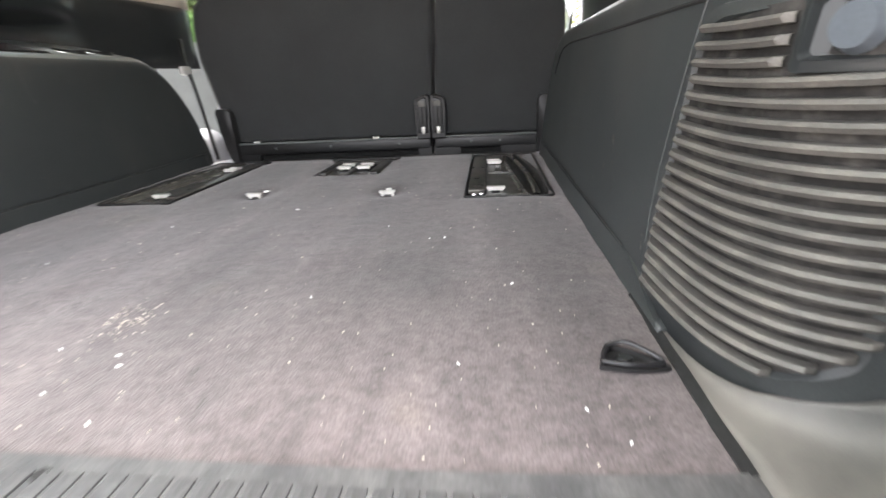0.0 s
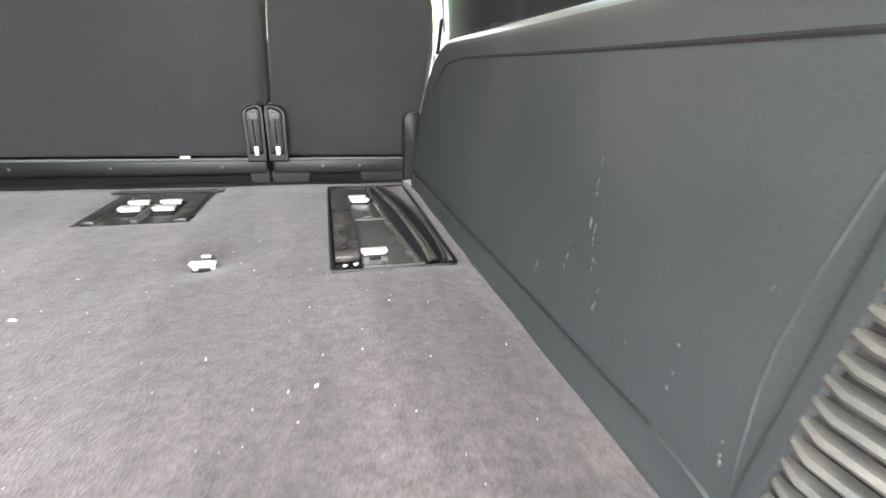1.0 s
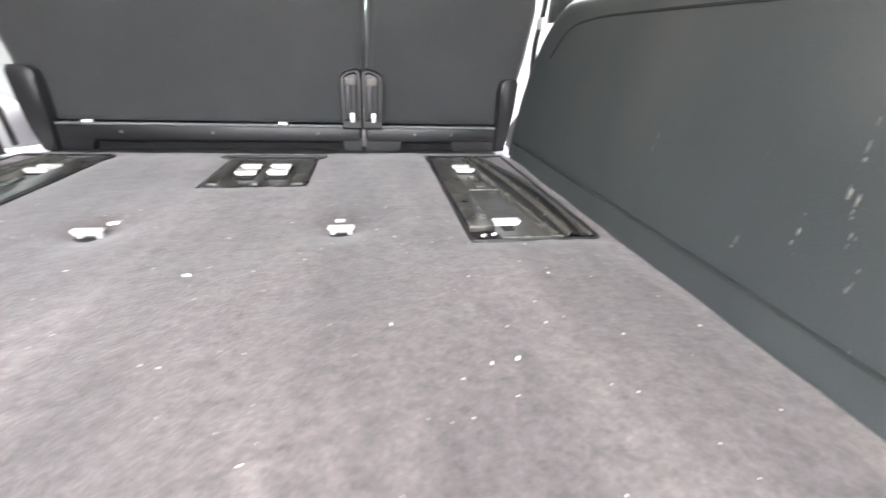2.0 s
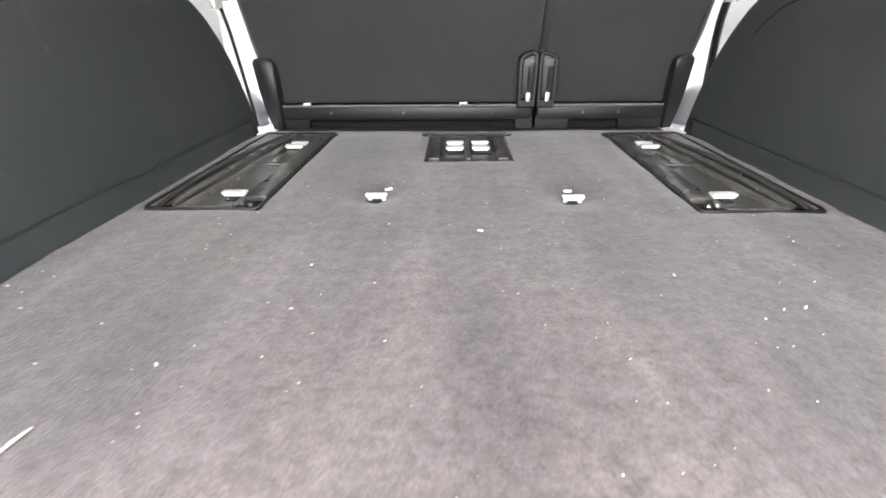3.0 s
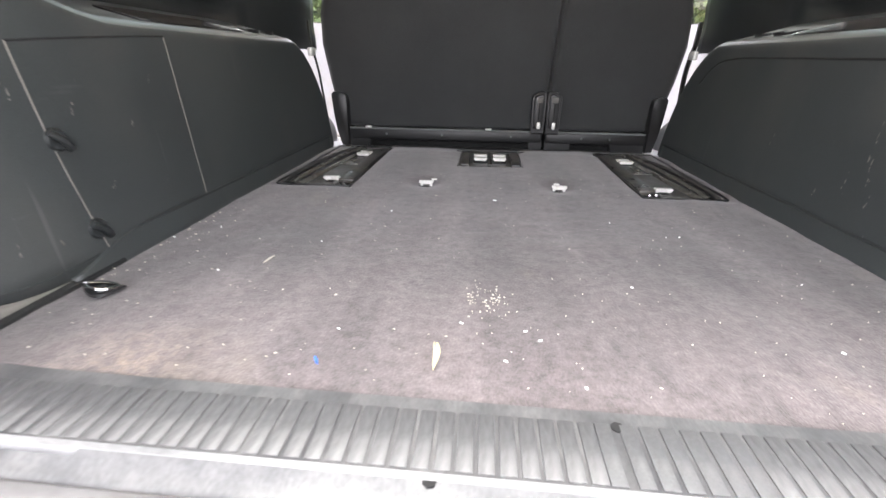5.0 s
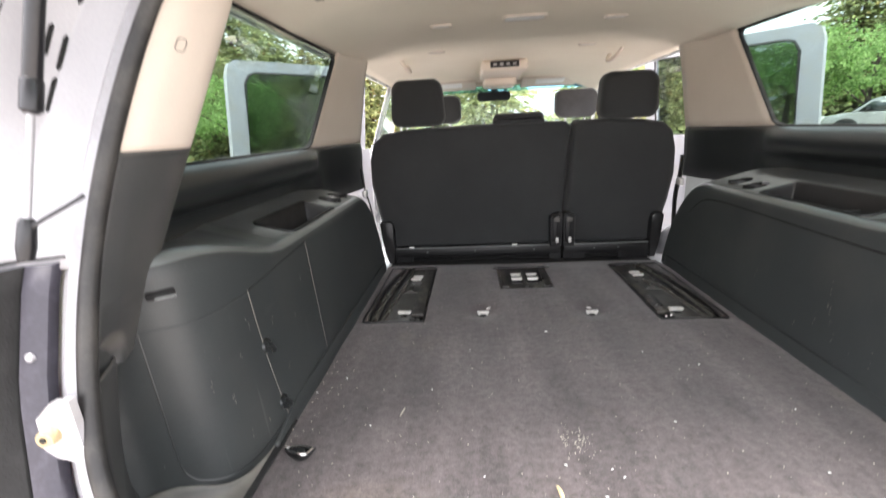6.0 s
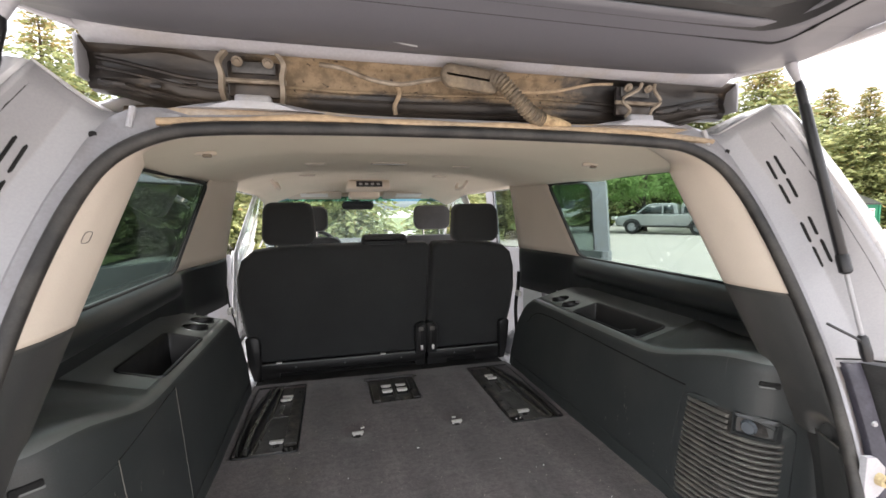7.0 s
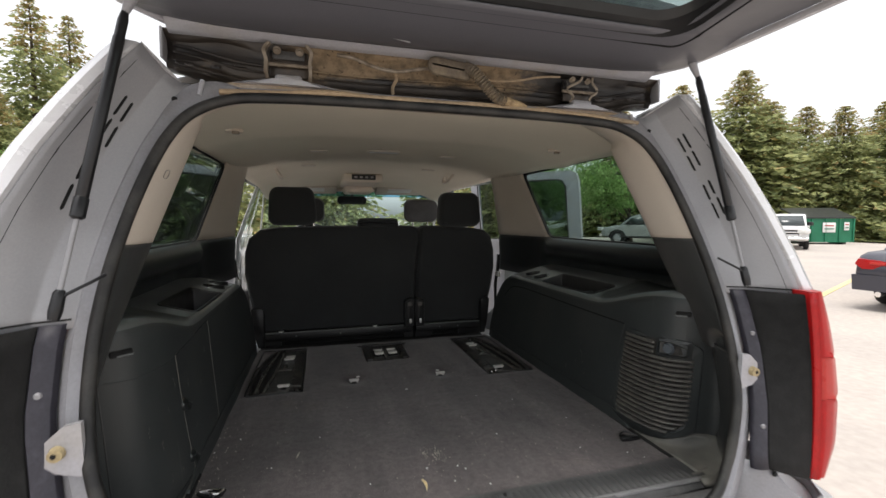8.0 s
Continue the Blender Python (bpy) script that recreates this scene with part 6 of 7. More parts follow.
def gate_hinge(x, bent):
    bm = B()
    box(bm, (x, 0.336, 0.994), (0.086, 0.010, 0.060), 0.005)
    t = part("hinge", bm, SMEARED, suv, "dark mud-smeared liftgate hinge plate")
    for s in (-1, 1):
        bm = B()
        if bent:  # springy rods, bent twice
            keys = [(x + s * 0.030, 0.318, 0.958), (x + s * 0.026, 0.308, 0.972), (x + s * 0.046, 0.306, 0.990), (x + s * 0.020 + 0.012, 0.308, 1.012), (x + s * 0.016 + 0.018, 0.310, 1.026)]
            tube(bm, spline(keys, 22), 0.0034, 8)
            part("spring_rod", bm, HINGE, t, "thin bent rust-tinted rod")
        else:
            keys = [(x + s * 0.044, 0.322, 0.950), (x + s * 0.047, 0.310, 0.968), (x + s * 0.046, 0.308, 0.992), (x + s * 0.050, 0.306, 1.012), (x + s * 0.040, 0.310, 1.030)]
            loft(bm, [[p + Vector((a, b, 0)) for a, b in ((-0.0038, -0.008), (0.0038, -0.008), (0.0038, 0.008), (-0.0038, 0.008))] for p in spline(keys, 18)])
            part("arm", bm, HINGE, t, "mud-tinted steel arm")
        bm = B()
        disc(bm, (x + s * 0.024, 0.316, 1.020), (0, -0.7, -0.7), 0.0058, 0.007, 6, 0.0050)
        part("bolt", bm, HINGE, t)
        bm = B()
        disc(bm, (x + s * 0.024, 0.318, 1.019), (0, -0.7, -0.7), 0.0088, 0.003, 16)
        part("washer", bm, HINGE, t)
    bm = B()
    box(bm, (x, 0.313, 0.953), (0.058, 0.024, 0.020), 0.007, 3)
    part("foot", bm, PAINT_SHADED_DIRTY, t, "pale painted foot")
    bm = B()
    loft(bm, [[(x + a * w, 0.300 + b, 0.936 + h) for a, b in ((-1, 0.0), (-0.6, -0.012), (0, -0.016), (0.6, -0.012), (1, 0.0), (0.8, 0.05), (-0.8, 0.05))] for w, h in ((0.115, 0.0), (0.085, 0.006), (0.050, 0.012))])
    part("mound", bm, PAINT_SHADED_DIRTY, t, "painted pressing under the hinge")
    bm = B()
    tube(bm, [(x - 0.052, 0.320, 0.988), (x + 0.052, 0.320, 0.988)], 0.0042, 8)
    part("pin", bm, HINGE, t)
    bm = B()
    box(bm, (x, 0.329, 1.012), (0.070, 0.006, 0.020), 0.003)
    part("leaf", bm, PLATE, t, "dirty steel leaf")


gate_hinge(-0.362, False)
gate_hinge(0.385, True)

t = thing("wiring_hose", (0.1, 0.30, 0.95), "dusty corrugated wiring hose from roof to liftgate", "hose")
bm = B()
pts = spline([(0.052, 0.300, 1.014), (0.066, 0.282, 1.002), (0.082, 0.276, 0.984), (0.104, 0.276, 0.962), (0.130, 0.282, 0.945), (0.150, 0.288, 0.939)], 84)
tube(bm, pts, [0.0135 + 0.0024 * math.cos(i * math.pi * 0.5) for i in range(84)], 14)
part("hose", bm, HOSE, t)
bm = B()
tube(bm, spline([(0.142, 0.286, 0.941), (0.165, 0.290, 0.937), (0.195, 0.296, 0.934), (0.215, 0.302, 0.931)], 16), [0.0135 - 0.0004 * i for i in range(16)], 10)
part("cuff", bm, DIRT, t, "mud-caked end cuff")
bm = B()
loft(bm, [[(0.012 + a, 0.302 - d, 1.008 + b - 0.10 * a) for a, b in around(0, 0, 0.056 - e, 0.021 - e, 0.019 - e * 0.5, 6)] for d, e in ((0.0, 0.0), (0.010, 0.0005), (0.014, 0.004), (0.015, 0.008))])
part("grommet", bm, HOSE, t, "grey-brown rubber grommet")


# ---- liftgate, held up by two gas struts ----
gate = thing("liftgate", (XO, 0.30, 1.05), "silver-white liftgate raised open with dark inner trim and rear glass", "liftgate")
SLOPE = radians(9)


def gp(x, v, h=0.0):
    """A point of the raised gate: across, back from the hinge edge, and up from its inner face."""
    return Vector((x + XO, 0.318 - v * math.cos(SLOPE) + h * math.sin(SLOPE), 1.048 + v * math.sin(SLOPE) + h * math.cos(SLOPE)))


def gate_half(v):
    return interp(v, [(0.0, 0.595), (0.03, 0.640), (0.08, 0.675), (0.20, 0.722), (0.40, 0.785), (0.60, 0.825), (0.80, 0.835), (1.0, 0.825), (1.10, 0.79)])


def frame_ring(grow, h, v0=0.0, v1=1.10):
    pts = []
    n = 16
    for k in range(n + 1):
        v = v0 + (v1 - v0) * k / n
        pts.append(gp(gate_half(v) + grow, v, h))
    for k in range(1, 20):
        pts.append(gp((gate_half(v1) + grow) * (1 - 2 * k / 20), v1 + 0.02 * math.sin(math.pi * k / 20), h))
    for k in range(n + 1):
        v = v1 - (v1 - v0) * k / n
        pts.append(gp(-gate_half(v) - grow, v, h))
    for k in range(1, 20):
        pts.append(gp((gate_half(v0) + grow) * (-1 + 2 * k / 20), v0, h))
    return pts


GLASS_V0, GLASS_V1, GLASS_X = 0.215, 0.66, 0.505


def glass_ring(grow, h, n):
    base = [(x, v) for x, v in around(0, (GLASS_V0 + GLASS_V1) / 2, GLASS_X + grow, (GLASS_V1 - GLASS_V0) / 2 + grow, 0.07, 6)]
    return [gp(x, v, h) for x, v in base]


bm = B()
rings = [frame_ring(-0.010, 0.045), frame_ring(0.004, 0.040), frame_ring(0.006, 0.012), frame_ring(-0.004, -0.004), frame_ring(-0.020, -0.006), frame_ring(-0.030, 0.004)]
grid(bm, rings, closed=True)
part("gate_flange", bm, PAINT_SHADED_DIRTY, gate, "painted inner flange", thick=0.002)
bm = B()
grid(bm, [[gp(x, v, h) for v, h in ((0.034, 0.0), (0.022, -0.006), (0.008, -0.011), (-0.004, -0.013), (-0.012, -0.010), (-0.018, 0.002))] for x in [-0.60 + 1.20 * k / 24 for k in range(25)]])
part("gate_lip", bm, PAINT_SHADED_DIRTY, gate, "dusty painted front lip", thick=0.002)
# dark inner trim: a border round the glass and a solid lower part
bm = B()
us = [k / 24 for k in range(25)]
vsn = [0.028, 0.05, 0.09, 0.13, 0.165, 0.20, GLASS_V0, 0.30, 0.40, 0.50, 0.60, GLASS_V1, 0.70, 0.80, 0.90, 1.0, 1.07]
rows = []
for v in vsn:
    w = gate_half(v) - 0.032
    h = 0.004 - 0.016 * math.sin(math.pi * min(1, max(0, (v - 0.028) / 0.17))) if v < GLASS_V0 else 0.006
    xs = sorted({-w, -GLASS_X - 0.06, -GLASS_X, *[GLASS_X * (2 * u - 1) for u in us], GLASS_X, GLASS_X + 0.06, w})
    rows.append([gp(x, v, h - 0.012 * (1 - abs(x / w) ** 6)) for x in xs])
grid(bm, rows, skip=lambda i, j: GLASS_V0 - 0.001 <= vsn[i] < GLASS_V1 - 0.001 and 2 <= j < len(rows[0]) - 3)
part("trim_panel", bm, GATE_TRIM, gate, "purple-grey plastic inner trim", thick=0.004)
bm = B()
grid(bm, [glass_ring(0.030, -0.006, 0), glass_ring(0.022, -0.012, 0), glass_ring(-0.012, 0.004, 0), glass_ring(-0.020, 0.022, 0)], closed=True)
part("glass_surround", bm, BLACK, gate, "black glass surround")
bm = B()
r0, r1 = glass_ring(0.01, 0.030, 0), glass_ring(0.01, 0.034, 0)
loft(bm, [r0, r1])
pane = part("rear_glass", bm, TINT, gate, "green-tinted rear glass")
pane.visible_shadow = False
bm = B()
def trim_height(x, v):
    h = 0.004 - 0.016 * math.sin(math.pi * min(1, max(0, (v - 0.028) / 0.17))) if v < GLASS_V0 else 0.006
    return h - 0.012 * (1 - abs(x / (gate_half(v) - 0.032)) ** 6)


edge = around(0, (GLASS_V0 + GLASS_V1) / 2, GLASS_X + 0.062, (GLASS_V1 - GLASS_V0) / 2 + 0.045, 0.05, 8)
tube(bm, [gp(x, v, trim_height(x, v) - 0.002) for x, v in (*edge, edge[0])], 0.0026, 6)
part("trim_seam", bm, VOID, gate)
bm = B()
tube(bm, [gp(x, v, -0.0226) for x, v in ((-0.27, 0.101), (-0.24, 0.097), (-0.19, 0.091), (-0.15, 0.084))], [0.0004, 0.0007, 0.0008, 0.0006], 6)
tube(bm, [gp(x, v, -0.0222) for x, v in ((-0.165, 0.088), (-0.137, 0.083), (-0.11, 0.077), (-0.098, 0.074))], [0.0005, 0.0012, 0.0022, 0.0012], 6)
part("scratch", bm, GUTTER, gate, "pale scratches")
# outer skin
bm = B()
grid(bm, [[gp(gate_half(v) * (2 * u - 1), v, 0.05 + 0.045 * (1 - abs(2 * u - 1) ** 4)) for u in us] for v in (0.0, 0.05, 0.12, 0.19)])
grid(bm, [[gp(gate_half(v) * (2 * u - 1), v, 0.05 + 0.045 * (1 - abs(2 * u - 1) ** 4)) for u in us] for v in (0.68, 0.8, 0.9, 1.0, 1.10)])
part("outer_skin", bm, PAINT, gate, thick=0.003)
# muddy spoiler end that hangs ahead of the hinges
bm = B()
rows = []
for i in range(49):
    x = -0.618 + 1.268 * i / 48
    e = smooth01(0.46, 0.62, abs(x))
    wv = 0.004 * math.sin(x * 21) + 0.003 * math.sin(x * 47)
    rows.append([(x, 0.352 + y, z) for y, z in ((-0.022, 1.046), (0.004, 1.030 + wv), (0.010, 1.008), (0.004, 0.990 + wv * 0.5), (0.014, 0.956 + 0.020 * e), (0.030, 0.941 + 0.033 * e), (0.07, 0.940 + 0.04 * e))])
grid(bm, rows)
spoiler = part("spoiler_end", bm, SPLASHED, gate, "black spoiler end splashed with dried mud", thick=0.004)
for z, r in ((0.952, 0.005), (0.975, 0.0025), (0.990, 0.003)):
    bm = B()
    tube(bm, [(x, 0.352 if z < 0.96 else 0.349, z + 0.004 * math.sin(x * 9) + 0.028 * smooth01(0.44, 0.62, abs(x))) for x in [-0.60 + 1.22 * k / 30 for k in range(31)]], r, 6)
    part("lip_bead", bm, SPLASHED, spoiler)
bm = B()
tube(bm, spline([(-0.255, 0.330, 1.026), (-0.215, 0.326, 1.020), (-0.165, 0.325, 1.004), (-0.115, 0.325, 0.999), (-0.070, 0.327, 1.008), (-0.030, 0.328, 1.016)], 40), 0.0042, 6)
part("wire", bm, HINGE, spoiler, "pale sagging wire")
bm = B()
tube(bm, spline([(0.060, 0.326, 1.008), (0.130, 0.324, 0.998), (0.200, 0.324, 1.004), (0.270, 0.326, 1.020), (0.330, 0.328, 1.026)], 40), 0.0030, 6)
part("wire", bm, STRIP, spoiler, "pale muddy wire")
for x, zz in ((-0.118, 0.982),):
    bm = B()
    tube(bm, spline([(x, 0.338, zz + 0.018), (x + 0.003, 0.328, zz), (x - 0.006, 0.330, zz - 0.020), (x - 0.004, 0.338, zz - 0.034)], 14), 0.0042, 8)
    part("wire_clip", bm, STRIP, spoiler, "clay-coloured wire clip")
rnd = random.Random(31)
for k in range(9):  # clip ends and scuffed ribs along the panel
    x = 0.20 + 0.045 * k if k > 3 else -0.56 + 0.05 * k
    bm = B()
    box(bm, (x + rnd.uniform(-0.01, 0.01), 0.349, 0.984 + rnd.uniform(-0.006, 0.006)), (rnd.uniform(0.012, 0.03), 0.004, rnd.uniform(0.003, 0.009)), 0.0015)
    part("panel_rib", bm, SMEARED, spoiler)
for s in (-1, 1):
    bm = B()
    box(bm, (-0.617 if s < 0 else 0.652, 0.345, 1.016), (0.006, 0.04, 0.066), 0.003)
    part("spoiler_cap", bm, GUTTER, spoiler)


def gas_strut(s):
    low = Vector((s * 0.719 + 0.006, 0.092, 0.492))
    top = Vector((s * 0.645 + 0.013, 0.205, 1.040)).lerp(low, 0.048)
    mid = top.lerp(low, 0.70)
    t = thing("gas_strut", low, "black gas strut propping the liftgate", "gas strut", "gas struts")
    d = (low - top).normalized()
    bm = B()
    tube(bm, [top + d * 0.045, top + d * 0.05, mid - d * 0.012, mid - d * 0.010], [0.0085, 0.0096, 0.0096, 0.0085], 16)
    part("cylinder", bm, STRUT, t)
    bm = B()
    tube(bm, [mid - d * 0.03, mid - d * 0.028, mid + d * 0.004, mid + d * 0.008], [0.0098, 0.0112, 0.0112, 0.007], 16)
    part("collar", bm, STRUT, t)
    bm = B()
    tube(bm, [mid, low], 0.0040, 10)
    part("rod", bm, GUTTER, t, "bare steel rod")
    bm = B()
    tube(bm, [top - d * 0.004, top + d * 0.012, top + d * 0.045, top + d * 0.052], [0.006, 0.0085, 0.0085, 0.0075], 12)
    part("top_socket", bm, STRUT, t)
    bm = B()
    tube(bm, [low - d * 0.035, low - d * 0.03, low, low + d * 0.014], [0.006, 0.009, 0.010, 0.008], 12)
    part("bottom_socket", bm, STRUT, t)
    bm = B()
    tube(bm, spline([low + Vector((0, 0, 0.01)), low + Vector((-s * 0.010, 0.004, 0.024)), low + Vector((-s * 0.045, 0.02, 0.045)), low + Vector((-s * 0.06, 0.03, 0.055))], 14), 0.003, 6)
    part("wire", bm, STRUT, t)
    bm = B()
    tube(bm, [top, top + Vector((s * -0.008, 0.008, 0.030)), top + Vector((s * -0.012, 0.014, 0.066))], [0.006, 0.010, 0.014], 10)
    part("mount", bm, PAINT_SHADED_DIRTY, t)


gas_strut(-1)
gas_strut(1)


# ---- rest of the vehicle: roof, sides, doors, screen, bonnet, wheels ----
def skin(name, rows, mat=None, label="", thick=0.006):
    bm = B()
    grid(bm, rows)
    return part(name, bm, mat or PAINT, suv, label, thick=thick)


skin("roof", [[(x + XO, y, 1.005 + 0.045 * math.sin(math.pi * min(1, (y - 0.40) / 3.0) * 0.9 + 0.1) - 0.10 * abs(x / 0.76) ** 4 - 0.05 * smooth01(2.6, 3.25, y))
               for x in [-0.76 + 1.52 * i / 16 for i in range(17)]] for y in [0.42 + 2.85 * j / 20 for j in range(21)]])
for s in (-1, 1):
    skin("quarter_panel", [[(s * x + XO, y, z) for x, z in ((0.85, 0.535), (0.93, 0.46), (0.965, 0.30), (0.97, 0.05), (0.955, -0.2), (0.93, -0.48))] for y in (0.40, 0.6, 0.9, 1.2, 1.5, 1.62)])
    skin("roof_rail", [[(s * x + XO, y, z) for x, z in ((0.70, 0.895), (0.735, 0.925), (0.76, 0.91), (0.75, 0.88))] for y in (0.56, 0.9, 1.3, 1.8, 2.3, 2.75, 3.05)])
    skin("centre_post", [[(s * x + XO, y, z) for y in (2.62, 2.66, 2.74, 2.78)] for x, z in ((0.90, -0.35), (0.90, 0.1), (0.87, 0.5), (0.78, 0.75), (0.72, 0.91))])
    skin("front_post", [[(s * x + XO, y + d, z) for d in (-0.03, 0.0, 0.05)] for x, y, z in ((0.72, 3.02, 0.90), (0.78, 3.35, 0.72), (0.84, 3.68, 0.52), (0.88, 3.75, 0.45))])
    skin("front_door", [[(s * x + XO, y, z) for y in (2.78, 3.0, 3.3, 3.7)] for x, z in ((0.91, 0.50), (0.955, 0.35), (0.96, 0.0), (0.94, -0.40))])
    skin("rocker", [[(s * x + XO, y, z) for y in (1.75, 2.3, 3.0, 3.75)] for x, z in ((0.80, -0.20), (0.93, -0.22), (0.95, -0.36), (0.90, -0.46))])
    skin("front_wing", [[(s * x + XO, y, z) for y in (3.7, 4.2, 4.7, 4.95)] for x, z in ((0.80, 0.38), (0.93, 0.28), (0.965, 0.0), (0.94, -0.42))])
    bm = B()
    cs = [Vector((s * 0.905 + XO, 2.79, 0.50)), Vector((s * 0.905 + XO, 3.60, 0.50)), Vector((s * 0.745 + XO, 3.10, 0.88)), Vector((s * 0.735 + XO, 2.79, 0.89))]
    loft(bm, [cs, [c + Vector((s * 0.004, 0, 0)) for c in cs]])
    p = part("front_door_glass", bm, CLEAR, suv)
    p.visible_shadow = False
skin("bonnet", [[(x + XO, y, z - 0.06 * abs(x / 0.9) ** 3) for x in [-0.85 + 1.7 * i / 10 for i in range(11)]] for y, z in ((3.72, 0.46), (4.1, 0.44), (4.6, 0.38), (4.95, 0.28))])
skin("front_end", [[(x + XO, y, z) for x in (-0.95, -0.5, 0, 0.5, 0.95)] for y, z in ((4.95, 0.28), (5.02, 0.1), (5.05, -0.3), (4.98, -0.5))])


def screen(a, b, x, d=0.0):
    """Windscreen: a down from its top, b the half width."""
    return Vector((x * b + XO, 3.05 + 0.70 * a + d, 0.885 - 0.415 * a + d))


for a0, a1, mat, nm in ((0.0, 0.10, BAND, "sun_band"), (0.10, 1.0, CLEAR, "windscreen")):
    bm = B()
    corners = [screen(a, 0.70 + 0.14 * a, x) for a, x in ((a0, -1), (a0, 1), (a1, 1), (a1, -1))]
    loft(bm, [corners, [c + Vector((0, 0.0022, 0.0036)) for c in corners]])
    p = part(nm, bm, mat, suv, "blue shaded top band" if a0 == 0 else "windscreen with a teal tint for sky haze")
    p.visible_shadow = False
bm = B()
box(bm, (XO, 3.05, 0.90), (1.40, 0.06, 0.04), 0.01)
part("screen_header", bm, BEIGE, suv)


def wheel(x, y):
    s = 1 if x > 0 else -1
    bm = B()
    prof = [(0.11, 0.20), (0.115, 0.33), (0.09, 0.385), (0.0, 0.40), (-0.09, 0.385), (-0.115, 0.33), (-0.11, 0.20)]
    rows = [[(x + a, y + r * math.cos(k * math.tau / 36), GROUND + 0.40 + r * math.sin(k * math.tau / 36)) for a, r in prof] for k in range(37)]
    grid(bm, rows)
    tyre = part("wheel", bm, TYRE, suv, "black tyre")
    bm = B()
    disc(bm, (x + s * 0.05, y, GROUND + 0.40), (s, 0, 0), 0.22, 0.05, 24, 0.20)
    part("rim", bm, GUTTER, tyre, "silver rim")


for x in (-0.84, 0.87):
    for y in (1.12, 4.35):
        wheel(x, y)
bm = B()
rows = []
for y, z in ((0.03, -0.045), (-0.02, -0.050), (-0.10, -0.060), (-0.17, -0.075), (-0.20, -0.12), (-0.20, -0.32), (-0.15, -0.42)):
    rows.append([(x + XO, y + 0.20 * abs(x / 0.97) ** 5, z) for x in [-0.97 + 1.94 * i / 24 for i in range(25)]])
grid(bm, rows)
part("rear_bumper", bm, PAINT, suv, "silver-white rear bumper", thick=0.006)


def rear_door(s):
    """A rear passenger door standing open: hinge at the middle post."""
    hinge, tip = Vector((s * 0.93 + XO, 2.66, 0.02)), Vector((s * 1.51 + XO, 1.985, 0.02))
    d = (tip - hinge).normalized()
    L = (tip - hinge).length
    n = Vector((-d.y, d.x, 0)) * s
    t = thing("rear_door", (hinge.x, hinge.y, -0.4), "silver-white rear passenger door standing open, dark glass in a white frame", "car door", "rear doors")

    def at(u, z, o=0.0):
        lean = -0.10 * max(0, z - 0.5) * s
        return hinge + d * (u * L) + Vector((lean, 0, z)) + n * o
    bm = B()
    loft(bm, [[at(0.0, -0.40, o), at(0.70, -0.40, o), at(0.92, -0.15, o), at(1.0, 0.20, o), at(1.0, 0.47, o), at(0.0, 0.47, o)] for o in (-0.05, -0.03, 0.03, 0.05)])
    part("shell", bm, PAINT_SHADED_DIRTY, t)
    bm = B()
    loft(bm, [[at(0.36, -0.30, o), at(0.70, -0.32, o), at(0.88, -0.10, o), at(0.965, 0.20, o), at(0.965, 0.475, o), at(0.36, 0.475, o)] for o in ((-0.058, -0.09) if s > 0 else (-0.058, -0.09))])
    part("inner_trim", bm, LEDGE, t, "grey inner trim")
    outer = [(0.02, 0.46), (1.0, 0.46), (1.0, 0.90), (0.985, 0.955), (0.94, 0.975), (0.02, 0.975)]
    inner = [(0.09, 0.47), (0.895, 0.47), (0.895, 0.86), (0.87, 0.905), (0.83, 0.915), (0.09, 0.915)]
    bm = B()
    rows = [[at(u, z, -0.022) for u, z in outer], [at(u, z, -0.022) for u, z in inner], [at(u, z, 0.022) for u, z in inner], [at(u, z, 0.022) for u, z in outer], [at(u, z, -0.022) for u, z in outer]]
    grid(bm, rows, closed=True)
    part("window_frame", bm, PAINT_SHADED_DIRTY, t, "white window frame")
    bm = B()
    loft(bm, [[at(u, z, o) for u, z in inner] for o in (-0.002, 0.002)])
    g = part("glass", bm, DOOR_TINT, t, "dark tinted glass")
    g.visible_shadow = False
    bm = B()
    tube(bm, [at(u, z, -0.024) for u, z in (*inner, inner[0])], 0.007, 6)
    part("glass_seal", bm, RUBBER, t)
    bm = B()
    box(bm, at(0.82, 0.30, 0.065), (0.10, 0.10, 0.03), 0.01)
    part("handle", bm, CHROME, t)


rear_door(-1)
rear_door(1)


# ---- outside: lot, verge and planting ----
bm = B()
bmesh.ops.create_grid(bm, x_segments=1, y_segments=1, size=1500)
for v in bm.verts:
    v.co.z = GROUND
structure("ground", bm, LOT, "pale concrete parking lot", "ground")


def patch(name, x0, x1, y0, y1, mat, label, h=0.02):
    bm = B()
    n = 40
    rows = []
    for j in range(n + 1):
        y = y0 + (y1 - y0) * j / n
        rows.append([(x0 + (x1 - x0) * i / n, y, GROUND + h + 0.06 * noise.noise((i * 0.5, j * 0.5, 1.7))) for i in range(n + 1)])
    grid(bm, rows)
    return structure(name, bm, mat, label, "grass")


patch("verge_right", 36, 110, -40, 70, GRASS, "dry grass verge beyond the lot", 0.12)
patch("verge_ahead", -60, 36, 34, 90, GRASS, "dry grass verge beyond the lot", 0.12)
patch("verge_left", -60, -7.0, -6, 34, GRASS, "grass verge beside the lot", 0.12)
bm = B()
box(bm, (0, 0, GROUND + 0.006), (9.0, 0.11, 0.012), 0.003, m=Matrix.Rotation(radians(24), 4, "Z"))
for v in bm.verts:
    v.co += Vector((9.2, 5.5, 0))
t = structure("parking_line", bm, LOT_PAINT, "faded yellow parking line on the concrete", "road marking")


